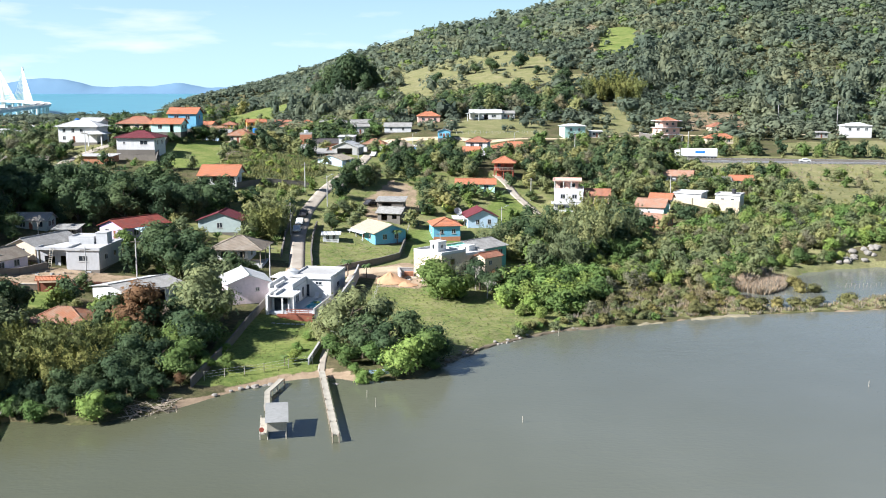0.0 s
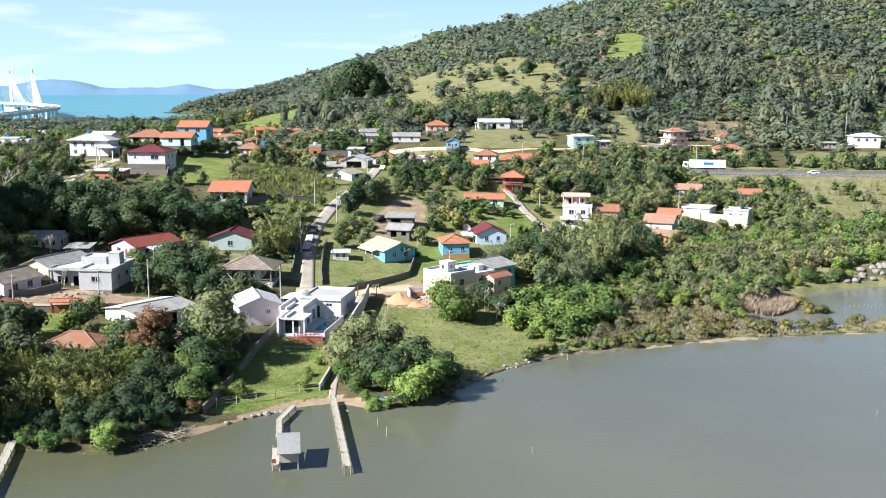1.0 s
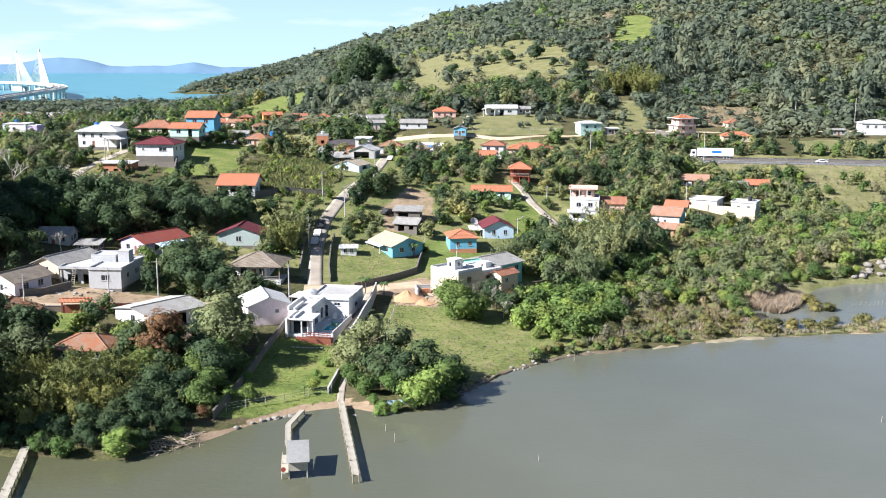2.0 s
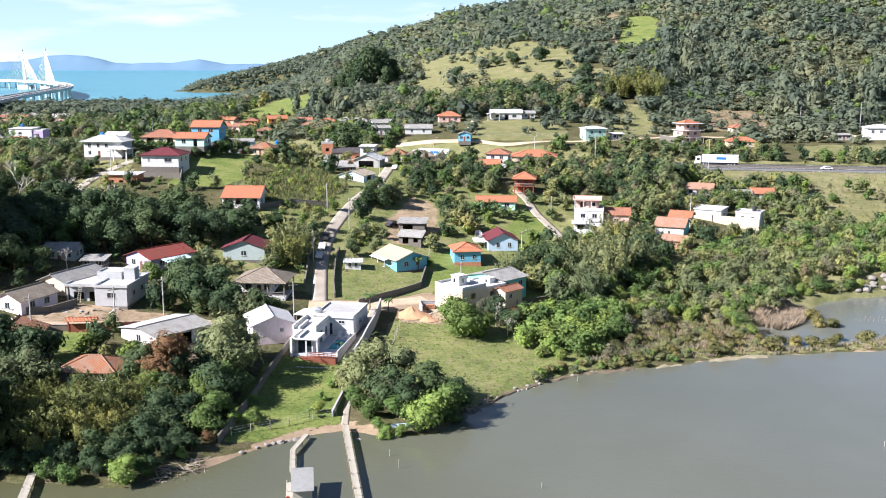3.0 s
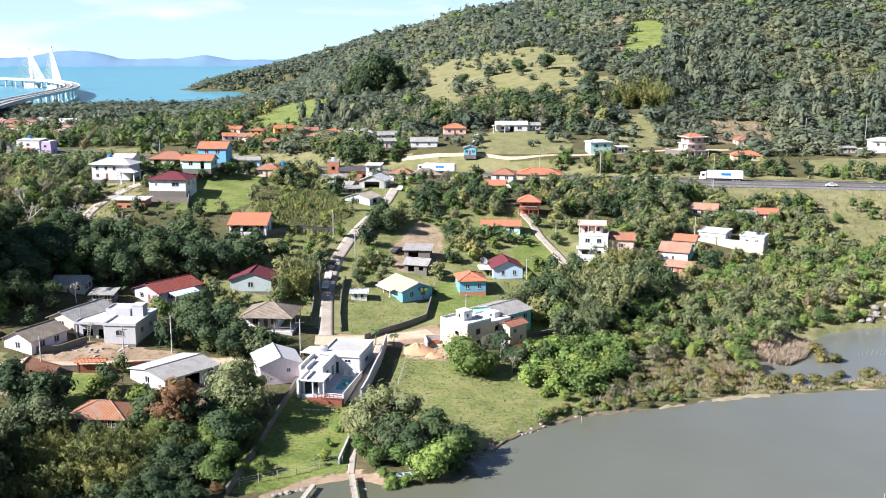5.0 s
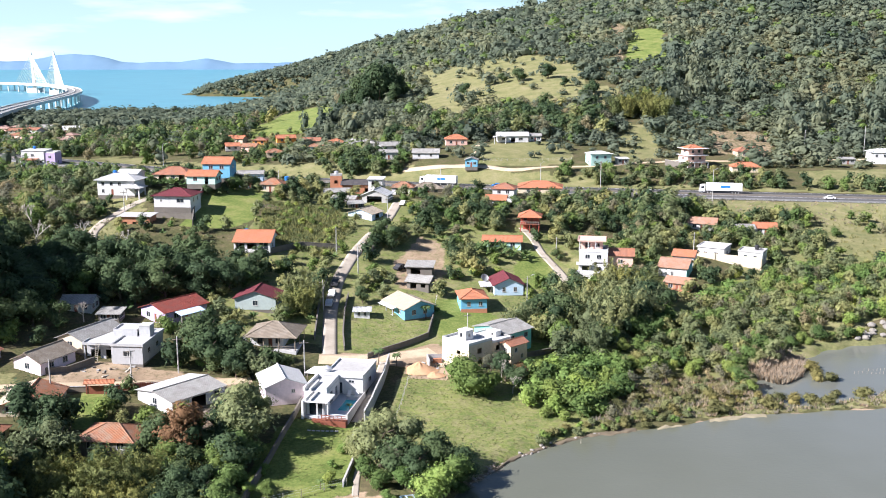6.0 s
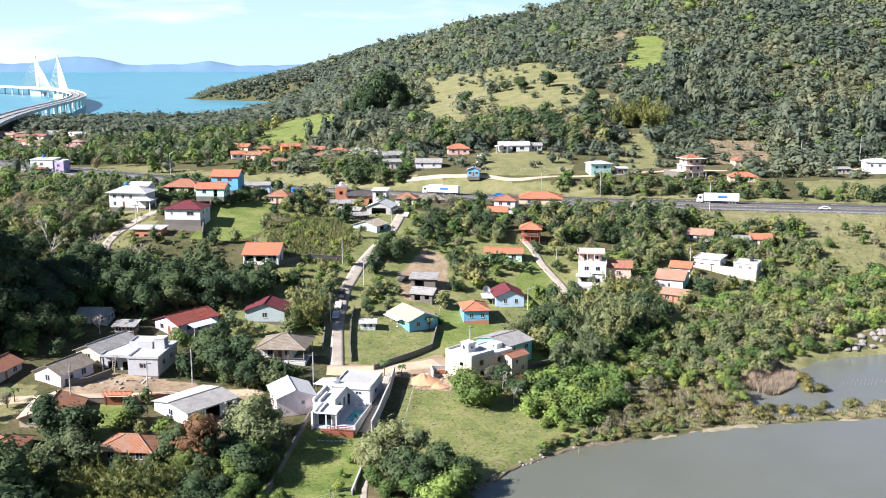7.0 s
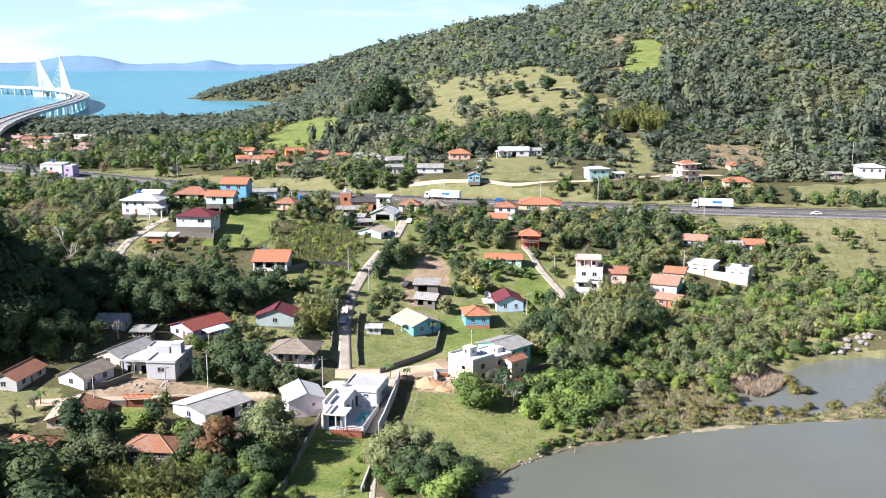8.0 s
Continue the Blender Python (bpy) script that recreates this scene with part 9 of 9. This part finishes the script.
# ---- bridge over the bay ----
def bay_bridge():
    root = new("bridge")
    root.matrix_basis = pose(-587, 1480, 0)
    tagged(root, "curved cable-stayed bridge with two pale pylons crossing the bay", "bridge")
    xs = [-300, -390, -443, -495, -538, -587, -656, -753, -838, -967, -1400, -2000]
    ys = [560, 760, 906, 1097, 1300, 1480, 1640, 1806, 1903, 2012, 2260, 2500]
    pts = []
    for k in range(len(xs) - 1):
        pts += [(xs[k] + (xs[k + 1] - xs[k]) * i / 12, ys[k] + (ys[k + 1] - ys[k]) * i / 12) for i in range(12)]
    for _ in range(30):
        pts = [pts[0]] + [((a[0] + 2 * b[0] + c[0]) / 4, (a[1] + 2 * b[1] + c[1]) / 4) for a, b, c in zip(pts, pts[1:], pts[2:])] + [pts[-1]]
    pts = [(x + 587, y - 1480, 15.0 if y > 820 else 9.5 + 5.5 * max(0.0, (y - 560) / 260)) for x, y in pts]
    for name, off, wd, z0, z1, mat in (("deck", 0, 22, -2.0, 0.0, BRIDGE_PAINT), ("road_surface", 0, 19, 0.004, 0.12, BRIDGE_ROAD), ("parapet", -10.7, 0.6, 0.004, 1.4, BRIDGE_PAINT), ("parapet", 10.7, 0.6, 0.004, 1.4, BRIDGE_PAINT), ("median", 0, 0.8, 0.124, 1.1, BRIDGE_PAINT)):
        bm = B()
        rows = []
        for i, p in enumerate(pts):
            a, b = pts[max(0, i - 1)], pts[min(len(pts) - 1, i + 1)]
            d = math.hypot(b[0] - a[0], b[1] - a[1])
            nx, ny = -(b[1] - a[1]) / d, (b[0] - a[0]) / d
            rows.append([bm.verts.new((p[0] + nx * o, p[1] + ny * o, p[2] + z)) for o, z in ((off - wd / 2, z0), (off - wd / 2, z1), (off + wd / 2, z1), (off + wd / 2, z0))])
        for a, b in zip(rows, rows[1:]):
            for k in range(4):
                bm.faces.new((a[k], b[k], b[(k + 1) % 4], a[(k + 1) % 4]))
        part(name, bm, mat, root)
    run = 0.0
    for a, b in zip(pts, pts[1:]):
        run += math.hypot(b[0] - a[0], b[1] - a[1])
        if run > 36 and b[1] > -560:
            run = 0.0
            for s in (-6, 6):
                bm = B()
                d = math.hypot(b[0] - a[0], b[1] - a[1])
                nx, ny = -(b[1] - a[1]) / d * s, (b[0] - a[0]) / d * s
                tube(bm, (b[0] + nx, b[1] + ny, -4), (b[0] + nx, b[1] + ny, b[2] - 2.05), 1.5, 1.5, 10)
                part("pier", bm, BRIDGE_PAINT, root)
    for px, py, top in ((-832, 1886, 74), (-745, 1764, 76)):
        i = min(range(len(pts)), key=lambda k: (pts[k][0] - 587 - px) ** 2 + (pts[k][1] + 1480 - py) ** 2)
        c = Vector(pts[i])
        bm = B()
        solid(bm, [c + Vector(v) for v in ((-3.4, -3, -15), (3.4, -3, -15), (3.4, 3, -15), (-3.4, 3, -15))], [Vector((c.x - 4, c.y, top)) + Vector(v) for v in ((-1.3, -1.4, 0), (1.3, -1.4, 0), (1.3, 1.4, 0), (-1.3, 1.4, 0))])
        pyl = part("pylon", bm, BRIDGE_PAINT, root)
        bm = B()
        solid(bm, [c + Vector(v) for v in ((-14, -12, -19), (14, -12, -19), (14, 12, -19), (-14, 12, -19))], [c + Vector(v) for v in ((-11, -9, -7), (11, -9, -7), (11, 9, -7), (-11, 9, -7))])
        part("footing", bm, BRIDGE_PAINT, pyl)
        for s in (-1, 1):
            for k in range(1, 12):
                j = min(len(pts) - 1, max(0, i + s * k))
                a = pts[j]
                seg = (Vector(a) - c)
                end = c + seg.normalized() * min(seg.length, 7.4 * k)
                bm = B()
                tube(bm, (end.x, end.y, c.z + 0.5), (c.x - 4 * k / 12, c.y, c.z + (top - c.z) * (0.40 + 0.05 * k)), 0.34, 0.34, 4)
                part("stay_cable", bm, STAY_PAINT, pyl)


bay_bridge()


# ---- far shore ----
def far_range():
    m, n, l, b = material("haze_blue_hills", 1.0, 0, 0.0)
    # blue base colour carries the distance haze over the hills
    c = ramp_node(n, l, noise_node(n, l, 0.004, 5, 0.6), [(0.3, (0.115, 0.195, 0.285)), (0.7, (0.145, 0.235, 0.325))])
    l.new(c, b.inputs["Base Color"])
    xs = np.arange(-2900, 900, 15.0)
    rows = []
    for k, (y, s) in enumerate(((4200, 0.0), (4235, 0.55), (4270, 1.0), (4320, 0.8))):
        hgt = 27 + 34 * np.exp(-((xs + 1690) / 165) ** 4) + 16 * np.exp(-((xs + 1120) / 95) ** 2) + 10 * np.exp(-((xs + 1950) / 150) ** 2) + 6 * np.exp(-((xs + 1400) / 110) ** 2) + 2.5 * np.sin(xs / 70) + 1.6 * np.sin(xs / 31) + 0.8 * np.sin(xs / 13)
        rows.append(np.stack([xs, np.full(len(xs), y + 10.0), 11.0 + hgt * s], -1))
    v = np.concatenate(rows)
    nx = len(xs)
    f = [(j * nx + i, j * nx + i + 1, (j + 1) * nx + i + 1, (j + 1) * nx + i) for j in range(3) for i in range(nx - 1)]
    me = bpy.data.meshes.new("far_hills")
    me.from_pydata(v.tolist(), [], f)
    me.polygons.foreach_set("use_smooth", np.ones(len(f), bool))
    me.materials.append(m)
    tagged(new("backdrop", me), "range of hills across the bay, haze painted as blue", "hills", kind="structure")


far_range()


# ---- at the head of the jetty ----
wall_run([(-20.0, 143.0), (-19.6, 149), (-19.3, 153.6)], 0.9, "low grey wall with a gate gap at the jetty head", PALE_CONCRETE)
ribbon("garden_path", [-17.9, -18.3, -18.2, -19.4], [141.2, 147.0, 152.0, 160.0], 1.1, LANE, "narrow pale gravel path across the garden", 0.04, 1.5, category="path")
cottage(-18.6, 157.4, -4, 2.4, 2.6, 2.3, 0.25, WHITE, SLAB, "small white garden hut with pale flat roof", kind="shed", name="garden_hut", front=[door(0.5)], right=[])
for i in range(7):
    bm = B()
    block(bm, -0.3, -0.22, -0.05, 0.3, 0.22, 0.05)
    x, y = -28.6 + i * 0.8, 163.2 + i * 0.12
    tagged(link("paving_slab", bm, SLAB, at=pose(x, y, gz(x, y), 0, 0, 8 * math.sin(i * 3.0))), "pale square stepping stone set in the lawn", "paving slab", "stepping stones")


def brush_pile(x, y, r, h, count, mat, label, seed):
    """Cut branches thrown on one another."""
    rng = np.random.RandomState(seed)
    bm = B()
    z0 = gz(x, y)
    for _ in range(count):
        a, d, t = rng.uniform(0, 6.28), r * math.sqrt(rng.uniform()), rng.uniform(0, 6.28)
        px, py = d * math.cos(a), d * math.sin(a)
        pz = gz(x + px, y + py) - z0 + h * (1 - d / r) * rng.uniform(0.3, 1)
        q = rng.uniform(0.5, 1.5)
        tube(bm, (px - q * math.cos(t), py - q * math.sin(t), max(pz - rng.uniform(0, 0.5), gz(x + px, y + py) - z0)), (px + q * math.cos(t), py + q * math.sin(t), pz + rng.uniform(0, 0.7)), rng.uniform(0.03, 0.09), 0.02, 4)
    tagged(link("brushwood", bm, mat, at=pose(x, y, z0)), label, "brush pile")


brush_pile(-46.0, 164.6, 4.2, 1.3, 260, WOOD, "heap of cut brown branches and dry palm stems", 3)
brush_pile(-62.0, 298.0, 3.0, 1.0, 120, WOOD, "heap of dry cut branches on the knoll", 4)
brush_pile(-39.0, 122.6, 2.6, 0.5, 70, WOOD, "tangle of driftwood and roots at the waterline", 5)
brush_pile(-36.4, 125.4, 1.8, 0.4, 46, WOOD, "tangle of driftwood on the muddy shore", 6)
brush_pile(-1.2, 145.0, 1.7, 0.4, 46, WOOD, "low tangle of driftwood by the meadow shore", 7)
brush_pile(1.6, 148.6, 1.5, 0.35, 40, WOOD, "grey driftwood washed up below the meadow", 8)
brush_pile(4.8, 152.4, 1.9, 0.35, 52, WOOD, "grey driftwood and roots along the meadow bank", 9)


def shore_bank(x0, x1, height, mat, label, seed):
    """A worn lip of earth along the waterline."""
    rng = np.random.RandomState(seed)
    xs = np.arange(x0, x1, 0.5)
    ys = np.interp(xs, SHORE_X, SHORE_Y) + 0.5 * wobble(xs, xs * 0 + seed, 2.2) - 0.2
    bm = B()
    rows = []
    for x, y in zip(xs, ys):
        h = height * (0.62 + 0.5 * float(wobble(x, seed, 1.7))) * rng.uniform(0.8, 1.15)
        h *= min(1.0, 0.1 + (x - x0) / 2.0, 0.1 + (x1 - x) / 2.0)
        off = rng.uniform(-0.12, 0.12)
        rows.append([bm.verts.new((x + 0.25 * d, y + d + off + 0.35 * float(wobble(x, seed + 3, 0.9)), z)) for d, z in ((-0.75, -0.35), (-0.45, 0.1 * h), (-0.25, 0.8 * h), (0.15, h), (0.75, 0.9 * h), (1.5, gz(x, y + 1.5) - 0.12))])
    for a, b in zip(rows, rows[1:]):
        for k in range(5):
            bm.faces.new((a[k], b[k], b[k + 1], a[k + 1]))
    tagged(link("bank", bm, mat, smooth_faces=True), label, "bank", kind="structure")


shore_bank(-1.0, 14.0, 0.36, BANK_EARTH, "worn brown earth bank along the meadow shore", 3)
shore_bank(14.0, 31.0, 0.34, BANK_EARTH, "brown earth bank with dry grass below the trees", 4)
shore_bank(34.5, 40.0, 0.34, BANK_SAND, "pale sandy bank along the marsh", 5)
shore_bank(45.0, 57.0, 0.3, BANK_SAND, "pale sandy bank below the marsh shrubs", 6)


def rubble(x, y, r, count, label, seed):
    """Builders' waste: broken blocks, boards and bags."""
    rng = np.random.RandomState(seed)
    root = root_at("rubble_heap", x, y, 0, label, "rubble", reach=0.5)
    z0 = gz(x, y)
    mats = (CONCRETE, WOOD_PALE, WOOD, RENDER_WALL)
    for i in range(count):
        bm = B()
        px, py = rng.uniform(-r, r), rng.uniform(-r, r) * 0.6
        s = rng.uniform(0.15, 0.5)
        k = i % 4
        block(bm, -s * (3.0 if k == 1 else 1), -s * 0.5, -0.1, s * (3.0 if k == 1 else 1), s * 0.5, 0.08 if k == 1 else s * 0.5)
        o = part("board" if k == 1 else "broken_block", bm, mats[k], root)
        o.matrix_basis = pose(px, py, gz(x + px, y + py) - z0, rng.uniform(-8, 8), rng.uniform(-8, 8), rng.uniform(0, 180))


rubble(-70.5, 181.2, 5.0, 20, "builders' rubble with boards and broken blocks on bare ground", 8)
rubble(-7.0, 197.8, 3.5, 26, "scattered blocks and boards on the building yard", 9)


def board_fence(pts, h, mat, label):
    """Upright boards between rails."""
    root = new("board_fence")
    ox, oy, oz = pts[0][0], pts[0][1], gz(*pts[0])
    root.matrix_basis = pose(ox, oy, oz)
    tagged(root, label, "fence")
    me = None
    for (ax, ay), (bx, by) in zip(pts, pts[1:]):
        d = math.hypot(bx - ax, by - ay)
        yaw = math.degrees(math.atan2(by - ay, bx - ax))
        n = int(d / 0.3)
        for i in range(n):
            x, y = ax + (bx - ax) * (i + 0.5) / n, ay + (by - ay) * (i + 0.5) / n
            if me is None:
                bm = B()
                block(bm, -0.13, -0.015, -0.3, 0.13, 0.015, h)
                o = part("board", bm, mat, root)
                me = o.data
            else:
                o = new("board", me)
                o.parent = root
            o.matrix_basis = pose(x - ox, y - oy, gz(x, y) - oz + 0.03 * math.sin(i * 5.1), 0, 0, yaw)


board_fence([(-66.0, 172.4), (-60.0, 174.4), (-54.6, 176.6)], 1.4, WOOD_RED, "brown upright board fence along the lower track")
